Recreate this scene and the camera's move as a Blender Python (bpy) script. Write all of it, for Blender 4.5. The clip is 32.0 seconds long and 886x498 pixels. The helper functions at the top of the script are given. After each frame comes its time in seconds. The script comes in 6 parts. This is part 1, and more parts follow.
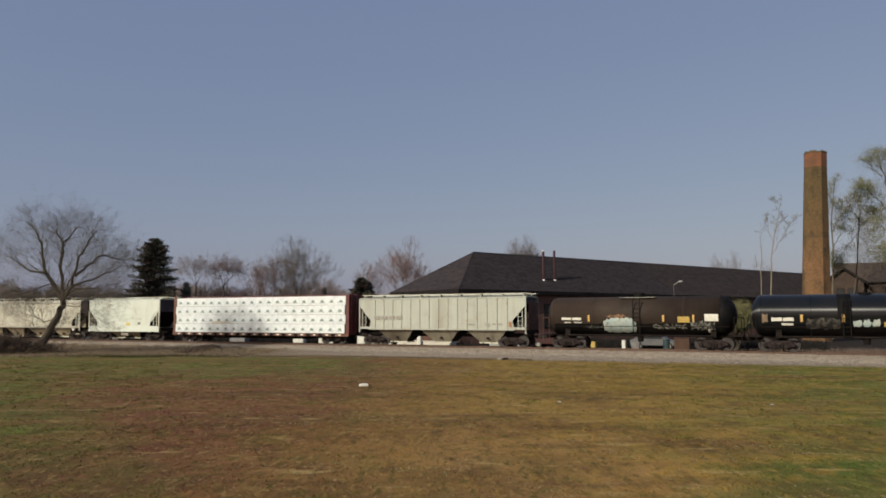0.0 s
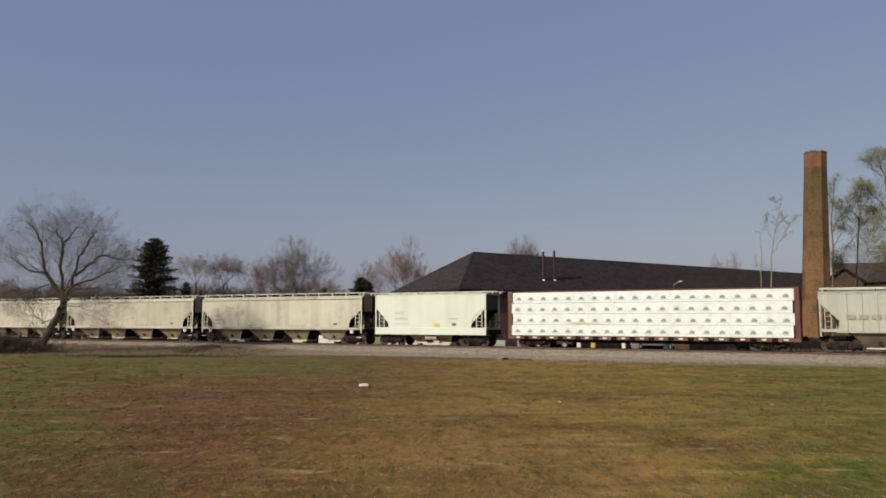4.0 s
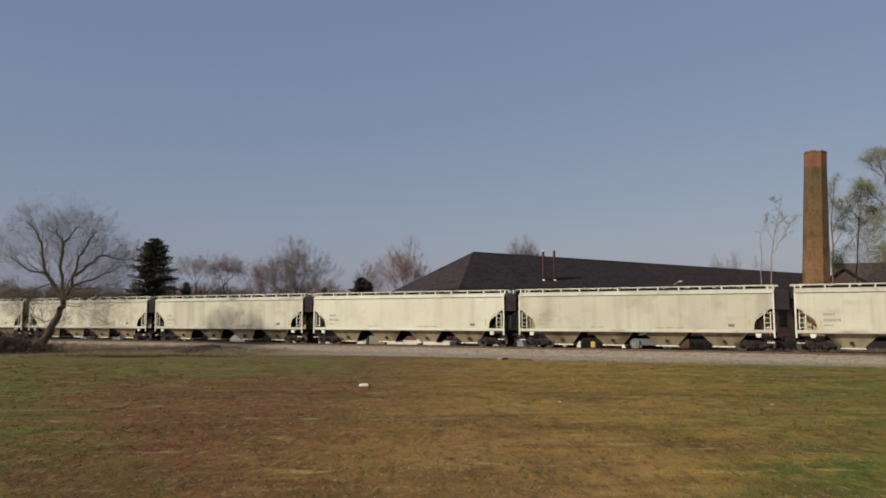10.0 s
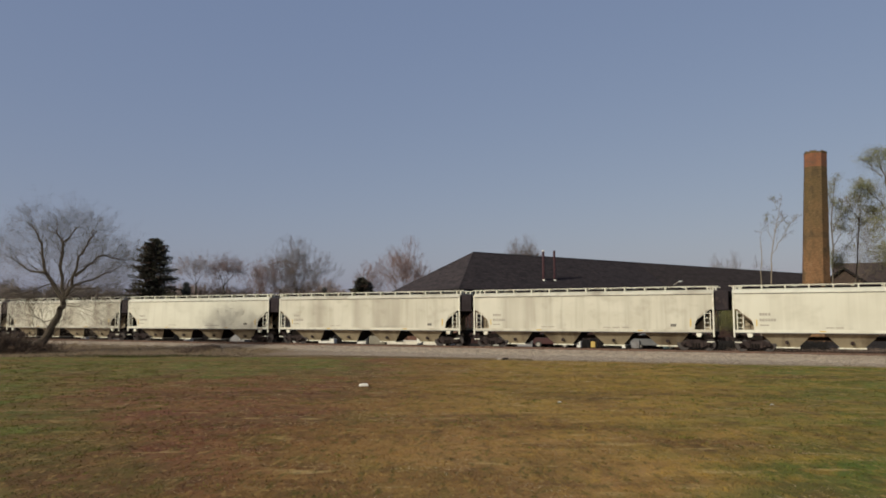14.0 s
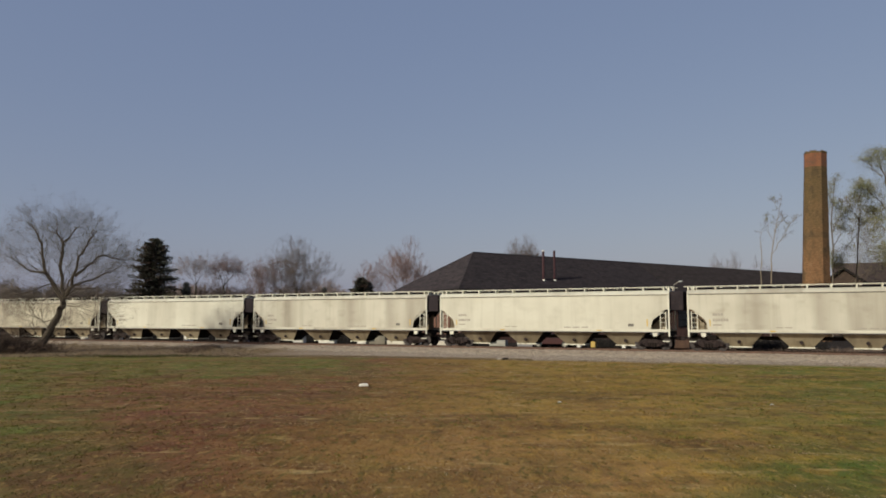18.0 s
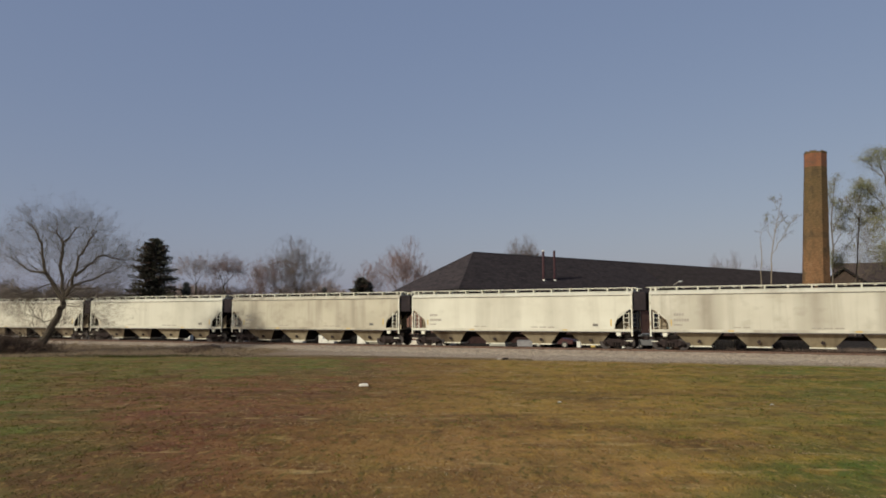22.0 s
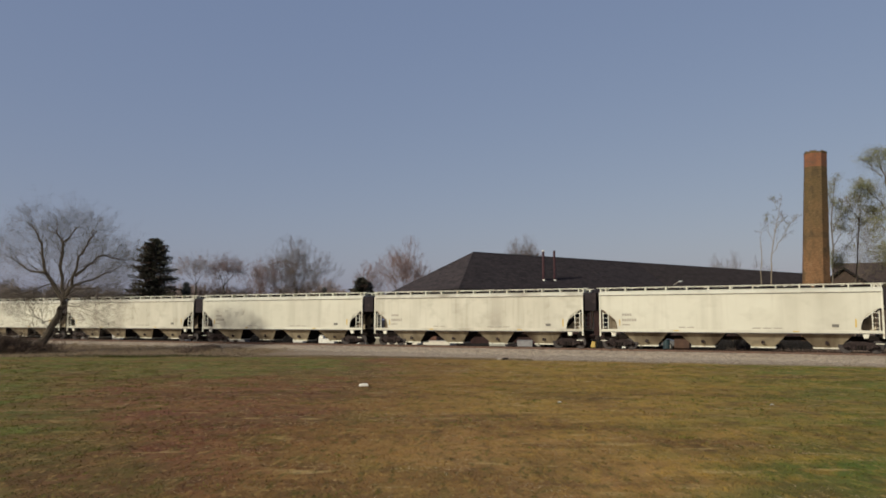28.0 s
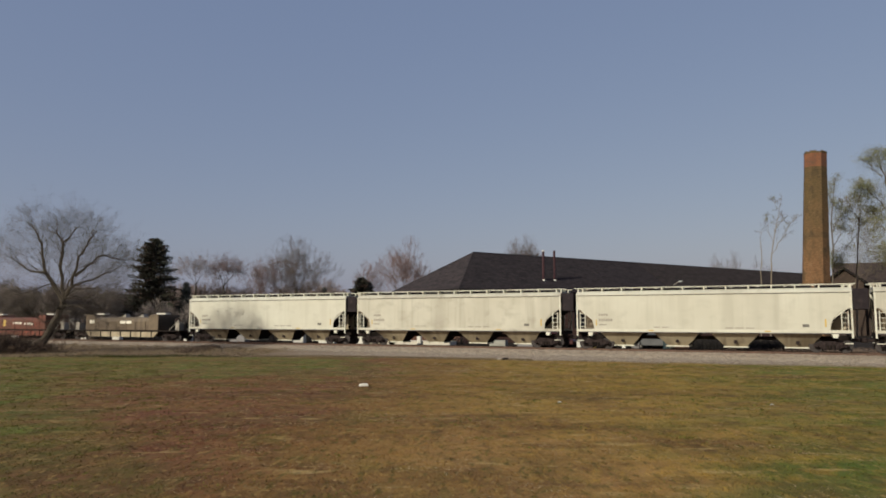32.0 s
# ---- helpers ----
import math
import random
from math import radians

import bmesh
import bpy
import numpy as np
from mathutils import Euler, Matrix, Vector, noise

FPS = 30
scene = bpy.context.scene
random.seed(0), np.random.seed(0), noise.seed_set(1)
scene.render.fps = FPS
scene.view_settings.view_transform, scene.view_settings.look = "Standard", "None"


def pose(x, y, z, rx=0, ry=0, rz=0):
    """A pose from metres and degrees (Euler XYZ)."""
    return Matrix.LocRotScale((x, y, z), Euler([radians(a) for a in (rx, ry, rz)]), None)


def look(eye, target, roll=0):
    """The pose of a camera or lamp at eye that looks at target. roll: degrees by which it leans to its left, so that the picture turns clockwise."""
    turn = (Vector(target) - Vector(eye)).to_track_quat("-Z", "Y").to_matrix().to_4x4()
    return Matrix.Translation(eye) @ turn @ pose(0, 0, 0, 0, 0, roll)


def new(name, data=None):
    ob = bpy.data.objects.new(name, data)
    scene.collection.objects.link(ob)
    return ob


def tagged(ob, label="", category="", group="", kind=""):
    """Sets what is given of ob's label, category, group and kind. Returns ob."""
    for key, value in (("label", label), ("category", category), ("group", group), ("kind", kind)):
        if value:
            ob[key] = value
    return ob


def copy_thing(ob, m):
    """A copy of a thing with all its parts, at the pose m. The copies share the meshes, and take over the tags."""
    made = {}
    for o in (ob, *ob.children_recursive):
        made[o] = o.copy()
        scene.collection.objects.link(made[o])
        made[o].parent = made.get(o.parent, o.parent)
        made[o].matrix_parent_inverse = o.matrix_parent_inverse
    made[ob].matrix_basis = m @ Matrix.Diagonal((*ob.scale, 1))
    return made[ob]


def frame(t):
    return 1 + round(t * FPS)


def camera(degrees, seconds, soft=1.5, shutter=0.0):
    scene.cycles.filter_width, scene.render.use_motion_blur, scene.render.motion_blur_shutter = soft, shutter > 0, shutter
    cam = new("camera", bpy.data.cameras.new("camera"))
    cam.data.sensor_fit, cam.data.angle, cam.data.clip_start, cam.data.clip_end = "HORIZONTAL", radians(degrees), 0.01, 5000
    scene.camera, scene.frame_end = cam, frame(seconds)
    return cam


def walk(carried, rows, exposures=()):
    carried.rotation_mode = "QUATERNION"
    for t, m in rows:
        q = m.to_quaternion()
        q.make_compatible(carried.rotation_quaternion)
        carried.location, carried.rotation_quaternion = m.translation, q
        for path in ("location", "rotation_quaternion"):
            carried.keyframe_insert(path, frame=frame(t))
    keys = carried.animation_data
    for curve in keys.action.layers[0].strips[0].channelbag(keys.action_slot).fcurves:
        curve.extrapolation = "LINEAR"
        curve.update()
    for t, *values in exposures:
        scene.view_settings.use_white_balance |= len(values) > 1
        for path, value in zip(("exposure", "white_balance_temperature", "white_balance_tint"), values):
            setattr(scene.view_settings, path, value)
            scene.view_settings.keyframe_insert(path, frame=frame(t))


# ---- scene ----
# The camera stands still on a tripod at the edge of a mown field.
cam = camera(62.19, 32.0, soft=1.75)
walk(cam, [(0.0, pose(0, 0, 2.736, 95.46, 0, 0)), (32.0, pose(0, 0, 2.736, 95.46, 0, 0))])

# ---- light ----
SUN_TO = Vector((-0.735, -0.68, 0.567)).normalized()
world = bpy.data.worlds.new("world")
scene.world = world
world.use_nodes = True
wn, wl = world.node_tree.nodes, world.node_tree.links
sky = wn.new("ShaderNodeTexSky")
sky.sky_type, sky.sun_disc = "NISHITA", False
sky.sun_elevation, sky.sun_rotation = radians(29.5), radians(227.2)
sky.air_density, sky.dust_density, sky.ozone_density = 1.0, 2.0, 1.0
# a thin, even, lavender-grey haze lies over the clear sky
haze = wn.new("ShaderNodeVectorMath")
haze.operation = "MULTIPLY_ADD"
haze.inputs[1].default_value, haze.inputs[2].default_value = (0.55, 0.42, 0.28), (1.04, 1.47, 2.72)
wl.new(sky.outputs[0], haze.inputs[0])
wl.new(haze.outputs[0], wn["Background"].inputs[0])
wn["Background"].inputs[1].default_value = 0.1
sun = new("sun", bpy.data.lights.new("sun", "SUN"))
sun.data.energy, sun.data.angle, sun.data.color = 4.1, radians(0.5), (1.0, 0.945, 0.79)
sun.matrix_world = look(SUN_TO * 100, (0, 0, 0))
scene.view_settings.exposure = 0.0

# ---- materials ----
def nodes_of(name):
    m = bpy.data.materials.new(name)
    m.use_nodes = True
    nt = m.node_tree
    return m, nt.nodes, nt.links, nt.nodes["Principled BSDF"]


def surface(name, c1, c2, scale=1.0, rough=0.7, bump=0.15, metal=0.0, stretch=(1, 1, 1), fine=12.0, spots=None, island=0.0, spec=0.5, spot_at=(0.56, 0.7)):
    """Paint, metal, wood or stone: two colours mixed by noise at two scales, fine relief, and stains of a third colour."""
    m, n, l, b = nodes_of(name)
    tc, mp, oi = n.new("ShaderNodeTexCoord"), n.new("ShaderNodeMapping"), n.new("ShaderNodeObjectInfo")
    mp.inputs["Scale"].default_value = stretch
    shift = n.new("ShaderNodeVectorMath")
    shift.operation = "MULTIPLY_ADD"
    shift.inputs[1].default_value = (37.0, 11.0, 5.0)
    l.new(oi.outputs["Random"], shift.inputs[0])
    l.new(tc.outputs["Object"], shift.inputs[2])
    l.new(shift.outputs[0], mp.inputs["Vector"])
    big, small = n.new("ShaderNodeTexNoise"), n.new("ShaderNodeTexNoise")
    big.inputs["Scale"].default_value, small.inputs["Scale"].default_value = scale, scale * fine
    big.inputs["Detail"].default_value, small.inputs["Detail"].default_value = 5, 3
    l.new(mp.outputs[0], big.inputs["Vector"])
    l.new(mp.outputs[0], small.inputs["Vector"])
    ramp = n.new("ShaderNodeMapRange")
    ramp.inputs[1].default_value, ramp.inputs[2].default_value = 0.35, 0.65
    l.new(big.outputs[0], ramp.inputs[0])
    mix = n.new("ShaderNodeMix")
    mix.data_type = "RGBA"
    mix.inputs[6].default_value, mix.inputs[7].default_value = (*c1, 1), (*c2, 1)
    l.new(ramp.outputs[0], mix.inputs[0])
    out = mix.outputs[2]
    grain = n.new("ShaderNodeMix")
    grain.data_type, grain.blend_type = "RGBA", "OVERLAY"
    grain.inputs[0].default_value = 0.35
    l.new(out, grain.inputs[6])
    l.new(small.outputs[0], grain.inputs[7])
    out = grain.outputs[2]
    if spots:
        st = n.new("ShaderNodeTexNoise")
        st.inputs["Scale"].default_value, st.inputs["Detail"].default_value = scale * 2.3, 6
        l.new(mp.outputs[0], st.inputs["Vector"])
        r2 = n.new("ShaderNodeMapRange")
        r2.inputs[1].default_value, r2.inputs[2].default_value = spot_at
        l.new(st.outputs[0], r2.inputs[0])
        m2 = n.new("ShaderNodeMix")
        m2.data_type = "RGBA"
        m2.inputs[7].default_value = (*spots, 1)
        l.new(r2.outputs[0], m2.inputs[0])
        l.new(out, m2.inputs[6])
        out = m2.outputs[2]
    if island:
        geo = n.new("ShaderNodeNewGeometry")
        r3 = n.new("ShaderNodeMapRange")
        r3.inputs[3].default_value, r3.inputs[4].default_value = 1 - island, 1 + island
        l.new(geo.outputs["Random Per Island"], r3.inputs[0])
        m3 = n.new("ShaderNodeMix")
        m3.data_type, m3.blend_type = "RGBA", "MULTIPLY"
        m3.inputs[0].default_value = 1.0
        l.new(out, m3.inputs[6])
        l.new(r3.outputs[0], m3.inputs[7])
        out = m3.outputs[2]
    l.new(out, b.inputs["Base Color"])
    b.inputs["Roughness"].default_value, b.inputs["Metallic"].default_value = rough, metal
    b.inputs["Specular IOR Level"].default_value = spec
    if bump:
        bp = n.new("ShaderNodeBump")
        bp.inputs["Strength"].default_value, bp.inputs["Distance"].default_value = bump, 0.02
        l.new(small.outputs[0], bp.inputs["Height"])
        l.new(bp.outputs[0], b.inputs["Normal"])
    return m


def ground_colour(n, l):
    """The field's colour by place: green turf, reddish dry turf and straw, with mower streaks; and stony dirt beyond the turf's edge."""
    geo = n.new("ShaderNodeNewGeometry")
    sep = n.new("ShaderNodeSeparateXYZ")
    l.new(geo.outputs["Position"], sep.inputs[0])

    def noise_at(scale, stretch, detail=4, seed=0.0):
        mp, tx = n.new("ShaderNodeMapping"), n.new("ShaderNodeTexNoise")
        mp.inputs["Scale"].default_value, mp.inputs["Location"].default_value = stretch, (seed, seed * 0.7, 0)
        tx.inputs["Scale"].default_value, tx.inputs["Detail"].default_value = scale, detail
        l.new(geo.outputs["Position"], mp.inputs[0])
        l.new(mp.outputs[0], tx.inputs["Vector"])
        return tx.outputs[0]

    def lin(a, x, bcoef, y, c):
        """a*x + b*y + c"""
        m1, m2 = n.new("ShaderNodeMath"), n.new("ShaderNodeMath")
        m1.operation = m2.operation = "MULTIPLY_ADD"
        l.new(y, m1.inputs[0])
        m1.inputs[1].default_value, m1.inputs[2].default_value = bcoef, c
        l.new(x, m2.inputs[0])
        m2.inputs[1].default_value = a
        l.new(m1.outputs[0], m2.inputs[2])
        return m2.outputs[0]

    def rng(v, a, bb, most=1.0):
        r = n.new("ShaderNodeMapRange")
        r.inputs[1].default_value, r.inputs[2].default_value, r.inputs[4].default_value = a, bb, most
        l.new(v, r.inputs[0])
        return r.outputs[0]

    def mixed(f, a, bb):
        m = n.new("ShaderNodeMix")
        m.data_type = "RGBA"
        for v, k in ((f, 0), (a, 6), (bb, 7)):
            if isinstance(v, tuple):
                m.inputs[k].default_value = (*v, 1)
            elif isinstance(v, float):
                m.inputs[k].default_value = v
            else:
                l.new(v, m.inputs[k])
        return m.outputs[2]

    x, y = sep.outputs[0], sep.outputs[1]
    wide = noise_at(0.09, (1, 1, 1), 5)
    mid = noise_at(0.45, (1.0, 0.75, 1), 6, 3.0)
    small = noise_at(1.5, (0.9, 0.8, 1), 6, 9.0)
    tiny = noise_at(14.0, (1, 1, 1), 4, 5.0)
    dry = mixed(rng(mid, 0.36, 0.64), C_DRY_RED, C_UMBER)
    def times(u, v):
        m = n.new("ShaderNodeMath")
        m.operation = "MULTIPLY"
        for q, k in ((u, 0), (v, 1)):
            if isinstance(q, float):
                m.inputs[k].default_value = q
            else:
                l.new(q, m.inputs[k])
        return m.outputs[0]

    def most(u, v):
        m = n.new("ShaderNodeMath")
        m.operation = "MAXIMUM"
        l.new(u, m.inputs[0])
        l.new(v, m.inputs[1])
        return m.outputs[0]

    # reddish turf in the middle, tan and olive towards the right
    right = rng(lin(1.0, x, -8.0, wide, 4.0), -5.0, 4.0)
    dry = mixed(right, dry, mixed(rng(mid, 0.36, 0.64), mixed(rng(y, 20.0, 36.0), C_OLIVE, C_FAROLIVE), C_TAN))
    tan = mixed(right, C_REDTAN, C_TAN)
    # bleached, pinkish turf near by
    dry = mixed(times(rng(lin(1.0, y, 14.0, mid, -7.0), 30.0, 13.0, 0.9), rng(lin(1.0, x, 6.0, wide, -3.0), -3.5, 1.0)), dry, C_PINKISH)
    # green: a belt along the far left, the left edge and the right side
    belt = times(rng(lin(1.0, y, 10.0, wide, -5.0), 30.0, 39.0), rng(lin(-1.0, x, -0.10, y, 0.0), -3.0, 3.0))
    left = rng(lin(-1.0, x, -0.46, y, 0.0), -2.5, 3.5, 1.0)
    corner = times(rng(y, 30.0, 12.5), rng(lin(1.0, x, -0.20, y, 0.0), 0.0, 4.5))
    side = rng(lin(1.0, x, -0.30, y, 0.0), -1.0, 6.0, 0.95)
    gsum = lin(1.0, most(most(belt, left), most(corner, side)), 2.2, mid, -1.10)
    turf = mixed(rng(gsum, 0.15, 0.95), dry, mixed(rng(small, 0.35, 0.65), C_GREEN, C_GREEN2))
    turf = mixed(rng(noise_at(0.35, (0.7, 0.8, 1), 5, 117.0), 0.47, 0.66, 0.55), turf, C_RUSSET)
    # soft patches of greener, bleached and bare turf, one to three metres across
    turf = mixed(rng(noise_at(0.5, (0.7, 0.8, 1), 5, 31.0), 0.55, 0.78, 0.55), turf, C_YGREEN)
    turf = mixed(rng(noise_at(0.8, (0.8, 0.8, 1), 6, 43.0), 0.52, 0.74, 0.85), turf, tan)
    turf = mixed(rng(noise_at(0.33, (0.7, 0.8, 1), 6, 101.0), 0.48, 0.68, 0.65), turf, C_EARTH)
    turf = mixed(rng(noise_at(1.4, (1.1, 0.6, 1), 5, 57.0), 0.50, 0.68, 0.65), turf, C_EARTH)
    turf = mixed(rng(noise_at(1.8, (1.2, 0.6, 1), 5, 37.0), 0.54, 0.72, 0.40), turf, C_YGREEN)
    turf = mixed(rng(noise_at(2.2, (1.2, 0.6, 1), 5, 27.0), 0.53, 0.70, 0.65), turf, tan)
    # long faint swaths left by the mower
    turf = mixed(rng(noise_at(0.6, (0.32, 1.3, 1), 4, 131.0), 0.50, 0.68, 0.40), turf, tan)
    turf = mixed(rng(noise_at(0.7, (0.32, 1.3, 1), 4, 151.0), 0.52, 0.70, 0.40), turf, C_EARTH)
    # thin lines of clippings, bleached specks, dark tufts
    turf = mixed(rng(noise_at(1.3, (0.5, 1.3, 1), 6, 17.0), 0.61, 0.72, 0.75), turf, C_STRAW)
    turf = mixed(rng(noise_at(4.5, (1.6, 0.6, 1), 4, 91.0), 0.56, 0.70, 0.60), turf, C_BLEACH)
    turf = mixed(rng(noise_at(3.5, (1.6, 0.6, 1), 4, 83.0), 0.54, 0.68, 0.65), turf, C_TUFT)
    turf = mixed(rng(noise_at(9.0, (2.0, 0.6, 1), 4, 71.0), 0.52, 0.74, 0.45), turf, C_EARTH)
    turf = mixed(rng(noise_at(14.0, (2.0, 0.6, 1), 3, 63.0), 0.54, 0.74, 0.35), turf, tan)
    # the turf's edge: beyond it pale stony dirt
    edge = lin(1.0, most(lin(0.36, x, 1.0, y, -51.5), lin(0.02, x, 1.0, y, -53.6)), 3.0, mid, -1.5)
    dirt = mixed(rng(noise_at(6.0, (1, 0.6, 1), 5, 13.0), 0.38, 0.62), C_DIRT, C_GRAVEL)
    dirt = mixed(rng(noise_at(5.0, (0.8, 0.6, 1), 6, 23.0), 0.44, 0.62), dirt, C_STONY)
    dirt = mixed(rng(noise_at(1.4, (0.8, 0.6, 1), 6, 61.0), 0.56, 0.74), dirt, C_WEEDY)
    dirt = mixed(rng(lin(-1.0, x, 8.0, mid, -4.0), 6.0, 16.0), dirt, mixed(rng(small, 0.38, 0.62), C_DRYSTRAW, C_WEEDY))
    # weedy soil on the far side of the line, its colour darkened for shade
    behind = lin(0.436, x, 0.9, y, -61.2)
    dirt = mixed(rng(behind, -0.3, 1.2), dirt, C_SHADESOIL)
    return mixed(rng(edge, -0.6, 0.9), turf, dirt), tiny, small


C_DRY_RED, C_UMBER, C_OLIVE, C_TAN = (0.132, 0.047, 0.029), (0.140, 0.062, 0.027), (0.200, 0.138, 0.024), (0.295, 0.187, 0.037)
C_GREEN, C_GREEN2, C_STRAW, C_EARTH = (0.064, 0.114, 0.018), (0.098, 0.122, 0.022), (0.36, 0.262, 0.110), (0.072, 0.038, 0.016)
C_BLEACH, C_TUFT = (0.32, 0.218, 0.078), (0.062, 0.060, 0.012)
C_REDTAN = (0.205, 0.112, 0.046)
C_PINKISH = (0.305, 0.176, 0.066)
C_RUSSET = (0.180, 0.092, 0.034)
C_FAROLIVE = (0.232, 0.147, 0.038)
C_YGREEN = (0.120, 0.104, 0.021)
C_DIRT, C_GRAVEL, C_SHADESOIL, C_STONY = (0.27, 0.22, 0.165), (0.41, 0.345, 0.268), (0.020, 0.015, 0.011), (0.17, 0.130, 0.102)
C_WEEDY = (0.120, 0.082, 0.054)
C_DRYSTRAW = (0.205, 0.152, 0.094)


def ground_material(name, blades):
    m, n, l, b = nodes_of(name)
    col, tiny, small = ground_colour(n, l)
    if blades:
        geo = n.new("ShaderNodeNewGeometry")
        r = n.new("ShaderNodeMapRange")
        r.inputs[3].default_value, r.inputs[4].default_value = 0.85, 1.22
        l.new(geo.outputs["Random Per Island"], r.inputs[0])
        mm = n.new("ShaderNodeMix")
        mm.data_type, mm.blend_type = "RGBA", "MULTIPLY"
        mm.inputs[0].default_value = 1.0
        l.new(col, mm.inputs[6])
        l.new(r.outputs[0], mm.inputs[7])
        col = mm.outputs[2]
    else:
        bp = n.new("ShaderNodeBump")
        bp.inputs["Strength"].default_value, bp.inputs["Distance"].default_value = 0.55, 0.05
        l.new(tiny, bp.inputs["Height"])
        l.new(bp.outputs[0], b.inputs["Normal"])
    l.new(col, b.inputs["Base Color"])
    b.inputs["Roughness"].default_value = 0.95
    b.inputs["Specular IOR Level"].default_value = 0.15
    return m


def streaked(name, c1, c2, dirt, amount):
    """Car paint with dust and broad vertical dirt streaks that run down from the roof."""
    m, n, l, b = nodes_of(name)
    tc, oi = n.new("ShaderNodeTexCoord"), n.new("ShaderNodeObjectInfo")
    shift = n.new("ShaderNodeVectorMath")
    shift.operation = "MULTIPLY_ADD"
    shift.inputs[1].default_value = (173.0, 0.0, 31.0)
    l.new(oi.outputs["Random"], shift.inputs[0])
    l.new(tc.outputs["Object"], shift.inputs[2])

    def noise_at(stretch, detail):
        mp, tx = n.new("ShaderNodeMapping"), n.new("ShaderNodeTexNoise")
        mp.inputs["Scale"].default_value = stretch
        tx.inputs["Scale"].default_value, tx.inputs["Detail"].default_value = 1.0, detail
        l.new(shift.outputs[0], mp.inputs[0])
        l.new(mp.outputs[0], tx.inputs["Vector"])
        return tx.outputs[0]

    def rng(v, a, bb, lo=0.0, hi=1.0):
        r = n.new("ShaderNodeMapRange")
        for k, val in ((1, a), (2, bb), (3, lo), (4, hi)):
            r.inputs[k].default_value = val
        l.new(v, r.inputs[0])
        return r.outputs[0]

    def mixed(f, a, bb):
        k = n.new("ShaderNodeMix")
        k.data_type = "RGBA"
        l.new(f, k.inputs[0])
        for v, i in ((a, 6), (bb, 7)):
            if isinstance(v, tuple):
                k.inputs[i].default_value = (*v, 1)
            else:
                l.new(v, k.inputs[i])
        return k.outputs[2]

    col = mixed(rng(noise_at((0.35, 0.3, 0.5), 3), 0.35, 0.65), c1, c2)
    col = mixed(rng(noise_at((0.42, 0.3, 0.05), 2), 0.50, 0.72, 0.0, amount), col, dirt)
    col = mixed(rng(noise_at((1.3, 0.3, 0.09), 3), 0.54, 0.78, 0.0, amount * 0.8), col, dirt)
    col = mixed(rng(noise_at((4.5, 2.0, 0.22), 4), 0.55, 0.85, 0.0, amount * 0.5), col, dirt)
    col = mixed(rng(noise_at((0.9, 1.0, 1.2), 3), 0.54, 0.80, 0.0, amount * 0.70), col, dirt)
    # each car has weathered differently
    tone = rng(oi.outputs["Random"], 0.25, 1.0, 0.0, amount * 0.40)
    col = mixed(tone, col, dirt)
    l.new(col, b.inputs["Base Color"])
    b.inputs["Roughness"].default_value = 0.62
    b.inputs["Specular IOR Level"].default_value = 0.3
    bp = n.new("ShaderNodeBump")
    bp.inputs["Strength"].default_value, bp.inputs["Distance"].default_value = 0.12, 0.02
    l.new(noise_at((0.8, 0.8, 0.8), 2), bp.inputs["Height"])
    l.new(bp.outputs[0], b.inputs["Normal"])
    return m


M_GROUND = ground_material("turf_ground", False)
M_GRASS = ground_material("turf_blades", True)
M_BALLAST = surface("ballast", (0.235, 0.192, 0.145), (0.345, 0.29, 0.222), 2.0, 0.95, 0.9, fine=11, spots=(0.15, 0.12, 0.10), spot_at=(0.48, 0.66))
M_STONE = surface("ballast_stone", (0.235, 0.202, 0.162), (0.345, 0.30, 0.242), 3.0, 0.95, 0.3, island=0.30)
M_TIE = surface("tie_wood", (0.06, 0.045, 0.035), (0.11, 0.085, 0.065), 3.0, 0.9, 0.5, stretch=(1, 0.2, 1))
M_RAIL = surface("rail_steel", (0.09, 0.055, 0.04), (0.15, 0.095, 0.07), 4.0, 0.6, 0.2, metal=0.5)
M_CREAM = streaked("hopper_cream_paint", (0.500, 0.488, 0.405), (0.445, 0.430, 0.350), (0.19, 0.165, 0.125), 0.55)
M_CREAM_CLEAN = streaked("hopper_clean_cream_paint", (0.550, 0.545, 0.455), (0.505, 0.496, 0.408), (0.25, 0.225, 0.175), 0.34)
M_CREAM_DUSTY = streaked("hopper_dusty_cream_paint", (0.43, 0.405, 0.315), (0.375, 0.35, 0.268), (0.16, 0.135, 0.10), 0.62)
# dark grey that carries the shade of the car ends and roof edge
M_SHADEGREY = surface("shade_grey_paint", (0.098, 0.094, 0.104), (0.070, 0.066, 0.072), 0.9, 0.85, 0.2, spots=(0.10, 0.085, 0.078), spec=0.2)
# very dark tone for shaded places: roof recess and gap between cars
M_SHADEDARK = surface("shade_dark_paint", (0.027, 0.022, 0.025), (0.018, 0.014, 0.016), 0.9, 0.85, 0.2, spots=(0.040, 0.031, 0.030), spec=0.15)
# near-black that puts the shade under the hoppers into the colour
M_SHADEBLACK = surface("shade_black_paint", (0.008, 0.007, 0.007), (0.016, 0.013, 0.012), 1.0, 0.95, 0.1, spec=0.1)
M_DUSTY = surface("brown_dusty_paint", (0.20, 0.145, 0.095), (0.12, 0.085, 0.055), 1.2, 0.9, 0.2, spots=(0.06, 0.04, 0.028))
M_CREAM_TRIM = surface("hopper_trim_paint", (0.60, 0.60, 0.50), (0.52, 0.51, 0.42), 1.0, 0.6, 0.1, spots=(0.34, 0.29, 0.22))
M_BAY = streaked("hopper_bay_paint", (0.36, 0.31, 0.215), (0.28, 0.235, 0.155), (0.075, 0.052, 0.034), 0.9)
